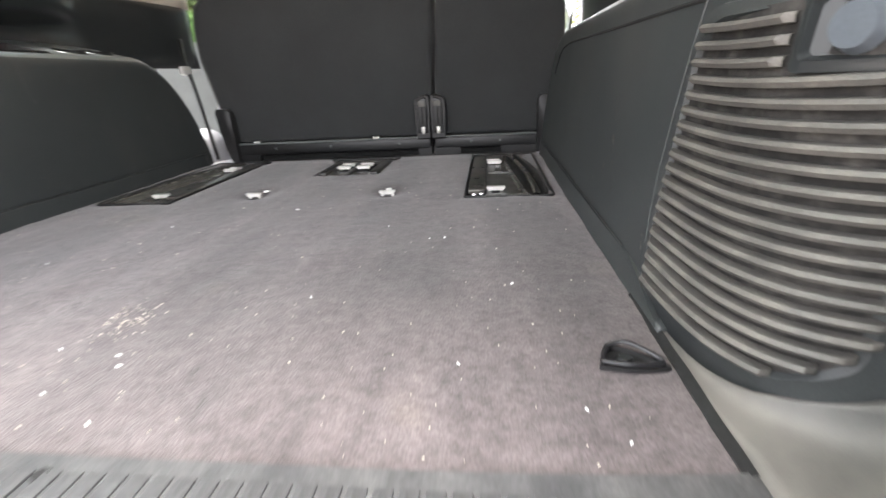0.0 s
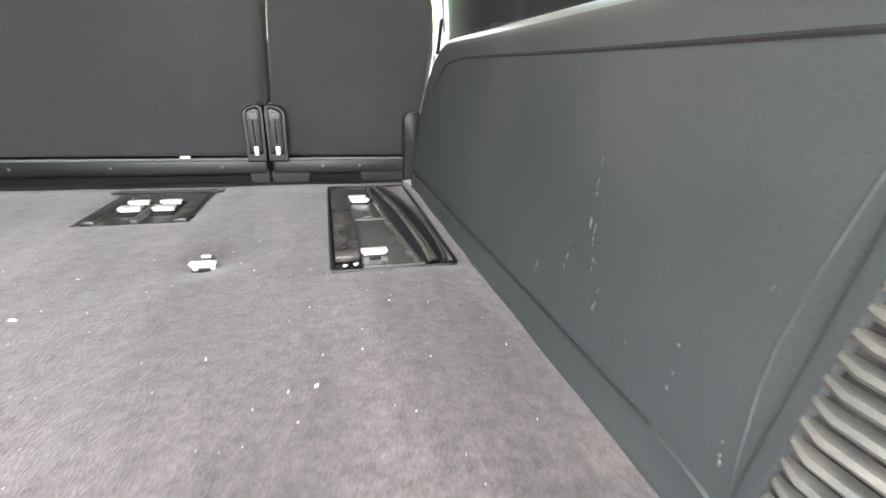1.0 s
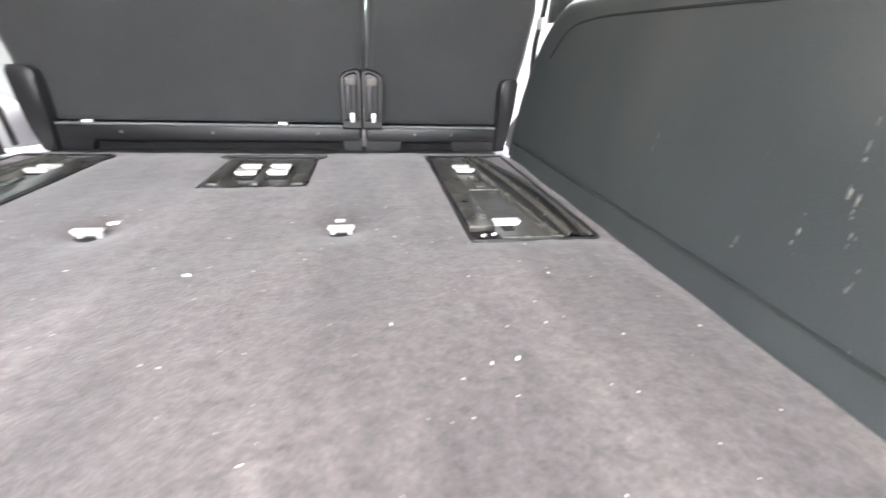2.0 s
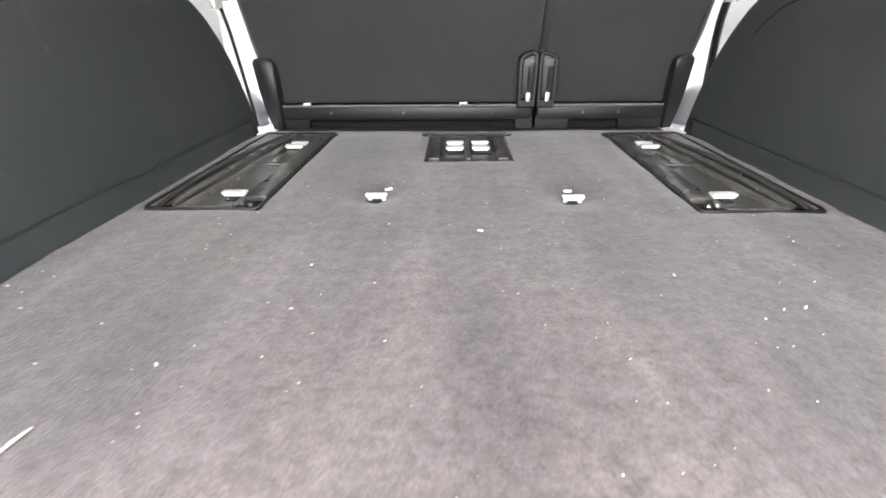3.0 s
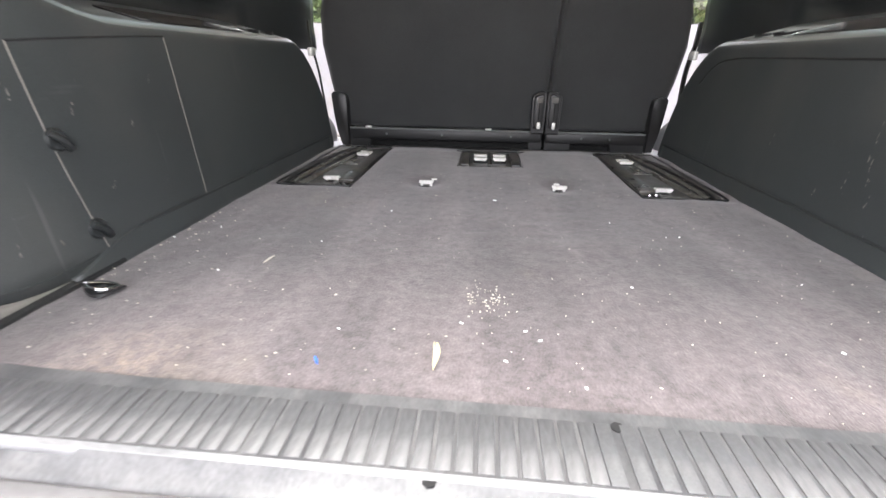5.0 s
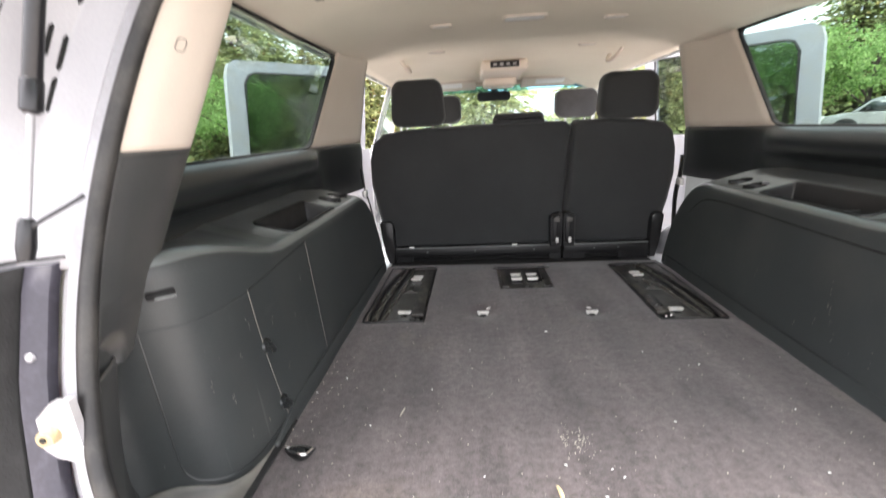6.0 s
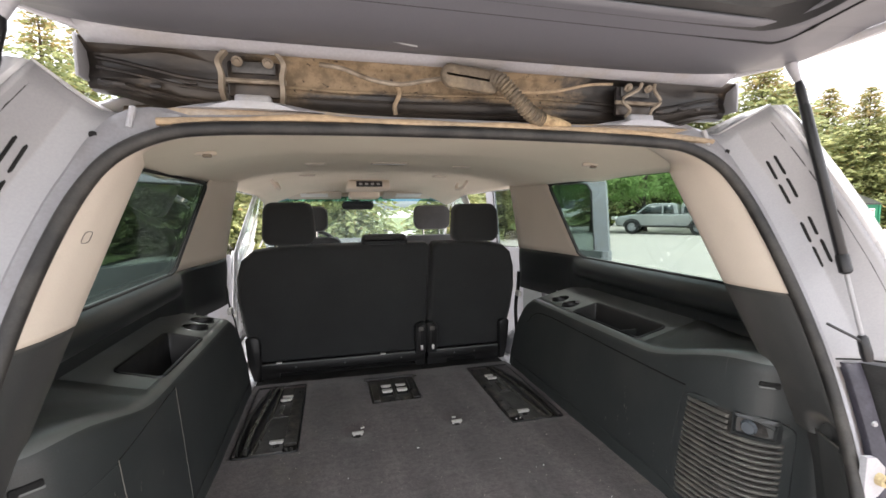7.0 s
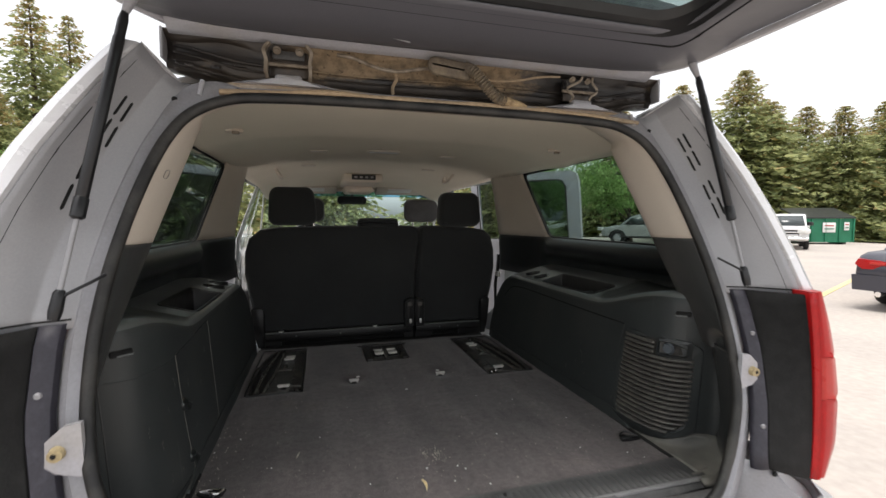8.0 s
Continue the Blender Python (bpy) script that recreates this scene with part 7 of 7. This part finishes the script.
def spruce_mesh(seed, h, spread, levels, per, sprays):
    """A spruce: tapered trunk, whorls of drooping boughs, each bough a fan of needle sprays."""
    rnd = random.Random(seed)
    trunk = B()
    tube(trunk, [(0, 0, 0), (0.02, 0.01, h * 0.5), (0, 0, h * 0.98)], [h * 0.018, h * 0.011, h * 0.002], 8)
    verts, faces, tips = [], [], []
    for i in range(levels):
        f = (i + rnd.random() * 0.6) / levels
        z = h * (0.05 + 0.95 * f)
        reach = spread * (1 - f) ** 0.78 * (0.75 + 0.4 * rnd.random()) + 0.06 * h * 0.15
        count = max(4, int(per * (1 - 0.45 * f)))
        for b in range(count):
            a = math.tau * (b + rnd.random() * 0.8) / count
            length = reach * (0.65 + 0.5 * rnd.random())
            sag = 0.22 + 0.25 * (1 - f) - 0.5 * max(0, f - 0.7)
            n = max(4, int(sprays * (0.35 + 0.65 * (1 - f))))
            for k in range(n):
                u = (k + 0.5 + rnd.uniform(-0.4, 0.4)) / n
                r = length * (0.12 + 0.88 * u)
                side = rnd.uniform(-1, 1) * 0.24 * length * (1 - 0.65 * u)
                px = r * math.cos(a) - side * math.sin(a)
                py = r * math.sin(a) + side * math.cos(a)
                pz = z - sag * length * u ** 1.4 + 0.10 * length * u ** 3 + rnd.uniform(-0.05, 0.05) * spread * 0.4
                s = (0.30 + 0.30 * rnd.random()) * length * 0.13 + 0.13
                d = a + rnd.uniform(-0.9, 0.9)
                dx, dy = math.cos(d) * s, math.sin(d) * s
                roll = rnd.uniform(-1.3, 1.3)
                wx, wy = -math.sin(d) * s * 0.36 * math.cos(roll), math.cos(d) * s * 0.36 * math.cos(roll)
                dz = rnd.uniform(-0.75, 0.20) * s
                tw = math.sin(roll) * s * 0.36
                q = len(verts)
                verts += [(px - dx * 0.4, py - dy * 0.4, pz), (px + wx, py + wy, pz + tw), (px + dx, py + dy, pz + dz), (px - wx, py - wy, pz - tw)]
                faces.append((q, q + 1, q + 2, q + 3))
                tips.append(1 if f > 0.78 and rnd.random() < 0.55 or rnd.random() < 0.05 else 0)
    crown = bpy.data.meshes.new("crown")
    crown.from_pydata(verts, [], faces)
    crown.materials.append(NEEDLE)
    crown.materials.append(NEEDLE_TIP)
    crown.polygons.foreach_set("material_index", tips)
    tm = bpy.data.meshes.new("trunk")
    trunk.to_mesh(tm)
    trunk.free()
    tm.materials.append(BARK)
    return tm, crown


SPRUCES = [spruce_mesh(11, 15, 6.4, 48, 15, 50), spruce_mesh(23, 12, 5.2, 44, 14, 44), spruce_mesh(37, 17, 7.2, 52, 16, 52),
           spruce_mesh(51, 14, 5.2, 44, 11, 44)]


def spruce(kind, x, y, size, turn, wide):
    tm, crown = SPRUCES[kind]
    t = tagged(new("spruce_tree"), "tall dark green spruce with drooping boughs and browned top", "tree", "spruces")
    t.matrix_basis = Matrix.Translation((x, y, GROUND)) @ Matrix.Rotation(turn, 4, "Z") @ Matrix.Diagonal((size * wide, size * wide, size, 1))
    for nm, me in (("trunk", tm), ("crown", crown)):
        o = new(nm, me)
        o.parent = t


EAST_TREES = [(0, 35.3, 29.4, 0.97), (1, 37.2, 28.3, 0.98), (0, 39.2, 24.1, 0.70), (1, 42.4, 22.5, 0.91), (2, 45.6, 25.2, 0.68), (0, 32.2, 33.0, 0.94), (2, 48.0, 18.1, 0.64), (1, 49.1, 13.5, 0.94),
              (0, 40.9, 28.1, 0.77), (1, 28.1, 36.3, 1.05), (2, 44.5, 35.1, 0.82)]
WEST_TREES = [(3, -12.9, 24.2, 0.83), (3, -14.2, 30.4, 0.95), (0, -11.5, 19.0, 0.42), (1, -7.3, 19.5, 0.45), (2, -16.5, 20.0, 0.50), (1, -15.5, 14.0, 0.70), (0, -21.0, 12.0, 0.75), (2, -26.0, 16.0, 0.7), (0, -22.0, 4.0, 0.8),
              (3, -4.6, 19.5, 0.55), (3, 0.4, 19.0, 0.54), (3, 5.4, 20.0, 0.53), (3, -2.0, 24.0, 0.62), (0, 10.0, 23.5, 0.52), (2, 11.5, 30.0, 0.55), (0, -8.0, 26.0, 0.55)]
for k, (kind, x, y, size) in enumerate(EAST_TREES + WEST_TREES):
    spruce(kind, x, y, size, k * 1.7, 1.22 if x > 20 else 1.0)


def leafy_mesh(seed, h, r, clumps):
    rnd = random.Random(seed)
    trunk = B()
    tube(trunk, [(0, 0, 0), (0.1, 0.05, h * 0.35), (0.0, 0.1, h * 0.7)], [0.16, 0.11, 0.04], 8)
    for k in range(7):
        a = k * 0.9 + rnd.random()
        z = h * (0.25 + 0.06 * k)
        tube(trunk, [(0.05, 0.05, z), (math.cos(a) * r * 0.4, math.sin(a) * r * 0.4, z + h * 0.16), (math.cos(a) * r * 0.8, math.sin(a) * r * 0.8, z + h * 0.26)], [0.06, 0.04, 0.012], 6)
    verts, faces = [], []
    for c in range(clumps):
        a, e = rnd.uniform(0, math.tau), rnd.uniform(-0.55, 1.0)
        q = r * (0.45 + 0.6 * rnd.random())
        cx, cy, cz = q * math.cos(a) * math.cos(e), q * math.sin(a) * math.cos(e), h * 0.55 + q * math.sin(e) * 0.95
        cr = r * rnd.uniform(0.10, 0.22)
        for _ in range(46):
            p = Vector((rnd.gauss(0, 1), rnd.gauss(0, 1), rnd.gauss(0, 0.8))) * cr * 0.6 + Vector((cx, cy, cz))
            d = Vector((rnd.gauss(0, 1), rnd.gauss(0, 1), rnd.gauss(0, 1))).normalized()
            w = d.cross(Vector((rnd.gauss(0, 1), rnd.gauss(0, 1), rnd.gauss(0, 1)))).normalized()
            s = rnd.uniform(0.06, 0.13)
            b = len(verts)
            verts += [p - d * s, p + w * s * 0.5, p + d * s, p - w * s * 0.5]
            faces.append((b, b + 1, b + 2, b + 3))
    crown = bpy.data.meshes.new("crown")
    crown.from_pydata([tuple(v) for v in verts], [], faces)
    crown.materials.append(LEAF)
    tm = bpy.data.meshes.new("trunk")
    trunk.to_mesh(tm)
    trunk.free()
    tm.materials.append(BARK)
    return tm, crown


LEAFY = [leafy_mesh(5, 6.5, 2.6, 150), leafy_mesh(9, 5.0, 2.4, 130)]
for k, (kind, x, y, size) in enumerate([(0, 17.0, 26.0, 1.0), (1, 20.5, 25.0, 1.15), (0, 24.0, 24.2, 1.0), (1, 13.5, 27.0, 1.1), (0, 26.5, 27.5, 1.1), (1, 42.0, 31.0, 1.8), (0, 43.0, 22.5, 0.9),
                                        (1, -9.5, 17.0, 0.8), (0, 10.0, 26.0, 1.1)]):
    t = tagged(new("leafy_tree"), "bright spring-green leafy tree at the lot edge", "tree", "leafy trees")
    t.matrix_basis = Matrix.Translation((x, y, GROUND)) @ Matrix.Rotation(k * 2.1, 4, "Z") @ Matrix.Scale(size, 4)
    for nm, me in (("trunk", LEAFY[kind][0]), ("crown", LEAFY[kind][1])):
        o = new(nm, me)
        o.parent = t


# ---- parked vehicles ----
def place(x, y, heading):
    """Frame of a parked vehicle: origin on the ground at its middle, +y ahead."""
    return Matrix.Translation((x, y, GROUND)) @ Matrix.Rotation(radians(heading), 4, "Z")


def shell(m, profile, half, curve=0.05, inset=0.0):
    """A body lofted across the width from a side outline of (along, up)."""
    bm = B()
    rings = []
    for u, e in ((-1, 0.14), (-0.97, 0.07), (-0.88, 0.025), (-0.6, 0.0), (0.6, 0.0), (0.88, 0.025), (0.97, 0.07), (1, 0.14)):
        cy, cz = sum(p[0] for p in profile) / len(profile), sum(p[1] for p in profile) / len(profile)
        rings.append([m @ Vector((u * half * (1 - inset * max(0, (p[1] - cz))), p[0] + (cy - p[0]) * e * 0.45, p[1] + (cz - p[1]) * e)) for p in profile])
    loft(bm, rings)
    return bm


def add_wheels(t, m, half, ys, r):
    for sx in (-1, 1):
        for y in ys:
            bm = B()
            prof = [(-0.11, r * 0.6), (-0.11, r * 0.92), (-0.07, r), (0.07, r), (0.11, r * 0.92), (0.11, r * 0.6)]
            grid(bm, [[m @ Vector((sx * half + a, y + q * math.cos(k * math.tau / 28), r + q * math.sin(k * math.tau / 28))) for a, q in prof] for k in range(29)])
            w = part("wheel", bm, TYRE, t, "black tyre")
            bm = B()
            disc(bm, m @ Vector((sx * (half + 0.05), y, r)), m.to_3x3() @ Vector((sx, 0, 0)), r * 0.62, 0.04, 20, r * 0.5)
            part("rim", bm, GUTTER, w, "silver rim")
            bm = B()
            rows = [[m @ Vector((sx * (half + 0.075), y + q * math.cos(k * math.pi / 14), r + q * math.sin(k * math.pi / 14))) for q in (r * 1.02, r * 1.22)] for k in range(15)]
            grid(bm, rows)
            part("wheel_arch", bm, BLACK, t, thick=0.05)


def pane(t, m, pts, name="window"):
    bm = B()
    bm.faces.new([bm.verts.new(m @ Vector(p)) for p in pts])
    return part(name, bm, AUTO_GLASS, t, "dark glass", thick=0.012)


def pickup(x, y, heading, paint, label, cap=False):
    m = place(x, y, heading)
    t = thing("pickup_truck", (x, y, GROUND), label, "pickup truck", "pickup trucks")
    h = 0.98
    part("body", shell(m, [(-2.85, 0.52), (-2.9, 0.75), (-2.88, 1.22), (-0.55, 1.24), (1.45, 1.24), (2.0, 1.22), (2.75, 1.08), (2.88, 0.9), (2.88, 0.5), (2.2, 0.42), (-2.2, 0.45)], h), paint, t)
    part("cab", shell(m, [(-0.75, 1.20), (-0.62, 1.80), (-0.35, 1.90), (0.75, 1.90), (1.05, 1.80), (1.75, 1.22)], 0.92, inset=0.10), paint, t)
    if cap:
        part("bed_cap", shell(m, [(-2.45, 1.22), (-2.20, 1.80), (-1.95, 1.88), (-0.90, 1.88), (-0.82, 1.80), (-0.82, 1.22)], 0.90, inset=0.10), paint, t, "painted cap over the bed")
        for s in (-1, 1):
            pane(t, m, [(s * (0.925 - 0.10 * (z - 1.25)), a, z) for a, z in ((-2.22, 1.30), (-2.05, 1.76), (-0.98, 1.78), (-0.98, 1.30))], "cap_window")
        for k in range(3):
            bm = B()
            tube(bm, [m @ Vector((-0.70, -1.95 + 0.45 * k, 1.91)), m @ Vector((0.70, -1.95 + 0.45 * k, 1.91))], 0.03, 8)
            part("roof_bar", bm, BLACK, t, "black roof bar")
    for s in (-1, 1):
        for pts in ([(-0.48, 1.27), (-0.40, 1.77), (0.10, 1.80), (0.10, 1.27)], [(0.20, 1.27), (0.20, 1.80), (0.72, 1.79), (1.02, 1.70), (1.45, 1.27)]):
            pane(t, m, [(s * (0.945 - 0.10 * (z - 1.25)), a, z) for a, z in pts])
        bm = B()
        box(bm, m @ Vector((s * 1.10, 1.15, 1.36)), (0.22, 0.22, 0.20), 0.04, 3)
        part("wing_mirror", bm, BLACK, t)
        bm = B()
        box(bm, m @ Vector((s * 0.90, -2.89, 1.02)), (0.16, 0.16, 0.34), 0.02)
        part("tail_lamp", bm, RED, t, "red tail lamp")
        bm = B()
        box(bm, m @ Vector((s * 0.76, 2.86, 0.98)), (0.40, 0.40, 0.22), 0.03)
        part("headlamp", bm, WHITE, t, "clear headlamp")
        bm = B()
        tube(bm, [m @ Vector((s * 1.0, -1.9, 0.50)), m @ Vector((s * 1.0, 1.7, 0.50))], 0.05, 8)
        part("side_step", bm, BLACK, t)
    pane(t, m, [(-0.78, 1.12, 1.80), (0.78, 1.12, 1.80), (0.86, 1.74, 1.27), (-0.86, 1.74, 1.27)], "windscreen")
    bm = B()
    box(bm, m @ Vector((0, 2.875, 0.92)), (1.15, 0.06, 0.36), 0.02, m=m)
    part("grille", bm, BLACK, t, "black grille")
    for k in range(3):
        bm = B()
        a, b = m @ Vector((-0.55, 2.90, 0.78 + 0.14 * k)), m @ Vector((0.55, 2.90, 0.78 + 0.14 * k))
        tube(bm, [a, b], 0.035, 8)
        part("grille_bar", bm, CHROME, t, "chrome grille bar")
    for yb in (2.92, -2.95):
        bm = B()
        tube(bm, [m @ Vector((-0.95, yb - 0.05 * (1 if yb > 0 else -1), 0.58)), m @ Vector((-0.5, yb, 0.58)), m @ Vector((0.5, yb, 0.58)), m @ Vector((0.95, yb - 0.05 * (1 if yb > 0 else -1), 0.58))], 0.10, 10)
        part("bumper", bm, CHROME, t, "chrome bumper")
    add_wheels(t, m, 0.92, (-1.75, 1.85), 0.43)
    return t


pickup(19.9, 22.3, 41, SILVER, "silver extended-cab pickup truck with a capped bed", cap=True)
pickup(25.5, 18.25, 128, WHITE_PAINT, "white pickup truck with a wide chrome grille")


def sedan(x, y, heading):
    m = place(x, y, heading)
    t = thing("sedan_car", (x, y, GROUND), "dark grey sedan seen from behind with red tail lamps", "car")
    part("body", shell(m, [(-2.40, 0.38), (-2.50, 0.60), (-2.47, 0.80), (-2.36, 0.93), (-2.1, 0.99), (-1.45, 1.01), (1.1, 0.98), (2.0, 0.88), (2.35, 0.70), (2.38, 0.35), (1.9, 0.25), (-1.9, 0.25)], 0.92), DARK_PAINT, t)
    part("cabin", shell(m, [(-1.75, 0.97), (-0.95, 1.40), (-0.5, 1.45), (0.25, 1.44), (0.6, 1.36), (1.35, 0.96)], 0.82, inset=0.25), DARK_PAINT, t)
    pane(t, m, [(-0.66, -1.72, 1.02), (0.66, -1.72, 1.02), (0.56, -1.00, 1.39), (-0.56, -1.00, 1.39)], "rear_window")
    for s in (-1, 1):
        pane(t, m, [(s * (0.82 - 0.22 * (z - 1.0)), a, z) for a, z in ((-1.2, 1.02), (-0.75, 1.36), (0.35, 1.37), (0.95, 1.02))])
        bm = B()
        rings = [[m @ Vector((s * a, -2.44 + d, zz)) for a, zz in ((0.40, 0.70), (0.40, 0.83), (0.86, 0.87), (0.90, 0.78), (0.80, 0.70))] for d in (-0.035, 0.06)]
        loft(bm, rings)
        lamp = part("tail_lamp", bm, RED, t, "red tail lamp")
        bm = B()
        box(bm, m @ Vector((s * 0.60, -2.485, 0.80)), (0.20, 0.03, 0.05), 0.01, m=m)
        part("reverse_lens", bm, RED_PALE, lamp)
    bm = B()
    loft(bm, [[m @ Vector((a, -2.46 + d, zz)) for a, zz in ((-0.90, 0.34), (-0.92, 0.60), (0.92, 0.60), (0.90, 0.34))] for d in (-0.06, -0.03, 0.2)])
    part("bumper", bm, DARK_PAINT, t)
    bm = B()
    box(bm, m @ Vector((0, -2.49, 0.84)), (0.50, 0.02, 0.13), 0.01, m=m)
    part("plate", bm, WHITE, t, "pale blank plate")
    for s in (-1, 1):
        bm = B()
        tube(bm, [m @ Vector((s * 0.55, -2.30, 0.30)), m @ Vector((s * 0.55, -2.56, 0.30))], 0.045, 12)
        part("tailpipe", bm, CHROME, t)
    add_wheels(t, m, 0.80, (-1.40, 1.45), 0.33)


sedan(11.16, 4.09, -80)


def dumpster(x, y, heading):
    m = place(x, y, heading) @ Matrix.Scale(1.15, 4)
    t = thing("dumpster", (x, y, GROUND), "green steel dumpster with sloping lids and pale notices", "dumpster")
    bm = B()
    loft(bm, [[m @ Vector((a, b, z)) for a, b in ((-1.35, -0.85), (1.35, -0.85), (1.35, 0.95), (-1.35, 0.95))] for z in (0.12, 0.7, 1.45)])
    part("bin", bm, DUMPSTER, t)
    for a in (-1.36, -0.68, 0, 0.68, 1.36):
        bm = B()
        box(bm, m @ Vector((a, -0.88, 0.78)), (0.07, 0.07, 1.3), 0.01, m=m)
        part("post", bm, DUMPSTER, t)
    bm = B()
    loft(bm, [[m @ Vector((a, b, z + (b + 0.9) * 0.30)) for a, b in ((-1.42, -0.92), (1.42, -0.92), (1.42, 1.0), (-1.42, 1.0))] for z in (1.46, 1.53)])
    part("lid", bm, SATIN, t, "dark grey lid")
    for a, zz, w, hh in ((-0.95, 1.0, 0.28, 0.4), (0.15, 0.95, 0.62, 0.55), (1.0, 1.02, 0.24, 0.45)):
        bm = B()
        box(bm, m @ Vector((a, -0.90, zz)), (w, 0.03, hh), 0.004, m=m)
        sgn = part("notice", bm, WHITE, t, "pale printed notice")
        for q in range(2):
            bm = B()
            box(bm, m @ Vector((a, -0.92, zz + 0.10 - 0.18 * q)), (w * 0.7, 0.02, 0.06), 0.003, m=m)
            part("print_bar", bm, DUMPSTER if q else RED_PALE, sgn)
    for a in (-1.1, 1.1):
        bm = B()
        box(bm, m @ Vector((a, 0, 0.06)), (0.2, 1.2, 0.12), 0.01, m=m)
        part("skid", bm, BLACK, t)


dumpster(31.7, 20.7, -27)


# ---- litter on the carpet ----
def fleck(bm, x, y, s, rnd):
    x -= 0.010
    z = carpet_z(x, y) + 0.0012
    a = rnd.uniform(0, math.tau)
    l, w = s * rnd.uniform(0.9, 1.9), s * rnd.uniform(0.3, 0.7)
    base = []
    for k in range(6):
        q = a + k * math.tau / 6
        rr = rnd.uniform(0.75, 1.1)
        base.append((x + math.cos(a) * l * math.cos(k * math.tau / 6) * rr - math.sin(a) * w * math.sin(k * math.tau / 6) * rr,
                     y + math.sin(a) * l * math.cos(k * math.tau / 6) * rr + math.cos(a) * w * math.sin(k * math.tau / 6) * rr))
    low = [bm.verts.new((px, py, z - 0.002)) for px, py in base]
    top = [bm.verts.new((x + (px - x) * 0.8, y + (py - y) * 0.8, z + s * 0.35)) for px, py in base]
    for k in range(6):
        bm.faces.new((low[k], low[(k + 1) % 6], top[(k + 1) % 6], top[k]))
    bm.faces.new(top)


def build_litter():
    rnd = random.Random(4)
    bm = B()
    for _ in range(300):
        x, y = rnd.uniform(-0.575, 0.575), 0.185 + 0.95 * rnd.random() ** 1.3
        fleck(bm, x, y, rnd.choice((0.0005, 0.0006, 0.0008, 0.0012)), rnd)
    for _ in range(34):
        fleck(bm, rnd.gauss(-0.565, 0.02), rnd.uniform(0.35, 0.75), rnd.choice((0.0008, 0.0012, 0.0016)), rnd)
    ob = tagged(finish("carpet_specks", bm, CRUMB), "tiny pale specks of litter scattered over the carpet", "litter", kind="stuff")
    bm = B()
    for _ in range(90):
        fleck(bm, rnd.gauss(-0.004, 0.017), rnd.gauss(0.368, 0.026), rnd.choice((0.0005, 0.0007, 0.0009, 0.0011)), rnd)
    tagged(finish("crumb_pile", bm, CRUMB), "loose patch of pale crumbs on the carpet", "crumbs", kind="stuff")
    for x, y, s in ((-0.033, 0.311, 0.0030), (0.046, 0.301, 0.0032), (0.062, 0.283, 0.0034), (-0.182, 0.280, 0.0034), (-0.523, 0.604, 0.0055), (-0.58, 0.545, 0.004), (0.016, 0.845, 0.0055),
                    (0.363, 0.653, 0.0050), (0.470, 0.472, 0.0032), (0.337, 0.649, 0.003), (-0.385, 0.119, 0.0048), (0.10, 0.205, 0.003), (0.02, 0.24, 0.0028), (-0.30, 0.55, 0.003),
                    (0.21, 0.43, 0.0028), (-0.42, 0.42, 0.003), (0.41, 0.30, 0.003), (0.25, 0.72, 0.003), (-0.21, 0.74, 0.0028), (0.52, 0.24, 0.0030), (0.545, 0.205, 0.0032)):
        bm = B()
        fleck(bm, x, y, s * 0.62, rnd)
        tagged(finish("paper_scrap", bm, WHITE), "small white scrap of paper on the floor", "scrap", "paper scraps")
    bm = B()
    fleck(bm, -0.188, 0.219, 0.0052, rnd)
    tagged(finish("plastic_chip", bm, BLUE), "small bright blue plastic chip on the carpet", "chip")
    # curled dry leaf
    bm = B()
    rows = []
    for k in range(11):
        u = k / 10
        w = 0.0038 * math.sin(math.pi * min(1, 0.12 + 0.86 * u)) ** 0.7
        c = Vector((-0.070 + 0.004 * math.sin(u * 2.5), 0.256 - 0.044 * u, 0.004 + 0.003 * math.sin(math.pi * u)))
        rows.append([c + Vector((a * w, 0, 0.005 * a * a)) for a in (-1, -0.5, 0, 0.5, 1)])
    grid(bm, rows)
    ob = tagged(finish("dry_leaf", bm, STRAW), "curled cream-coloured dry leaf on the carpet", "leaf")
    sol = ob.modifiers.new("thickness", "SOLIDIFY")
    sol.thickness = 0.0008
    # straw on the carpet
    bm = B()
    tube(bm, [(-0.371, 0.450, 0.002), (-0.367, 0.462, 0.004), (-0.364, 0.477, 0.003)], [0.0010, 0.0017, 0.0009], 6)
    tagged(finish("straw", bm, CRUMB), "short pale straw on the carpet", "straw")


build_litter()


# ---- marks on the side trim ----
def wall_marks():
    rnd = random.Random(8)
    for s, wall, spots in ((1, wall_right, ((0.639, 0.196), (0.617, 0.130), (0.626, 0.150), (0.633, 0.172), (0.66, 0.12), (0.60, 0.098), (0.72, 0.09), (0.50, 0.10), (0.9, 0.16), (0.45, 0.07))),
                           (-1, wall_left, ((0.33, 0.22), (0.37, 0.26), (0.29, 0.16), (0.45, 0.24), (0.55, 0.20), (0.36, 0.06), (0.31, 0.07), (0.62, 0.28), (0.47, 0.12), (0.26, 0.2)))):
        for y, z in spots:
            bm = B()
            for _ in range(3):
                cy, cz = y + rnd.gauss(0, 0.002), z + rnd.gauss(0, 0.009)
                w, h = rnd.uniform(0.0004, 0.0016), rnd.uniform(0.0008, 0.0060)
                pts = [on_wall(s, cy + w * math.cos(a) * rnd.uniform(0.6, 1.2), cz + h * math.sin(a) * rnd.uniform(0.6, 1.2), 0.0022) for a in [k * math.tau / 8 for k in range(8)]]
                bm.faces.new([bm.verts.new(p) for p in pts])
            part("scuff", bm, DUSTY, wall, thick=0.0003)


wall_marks()
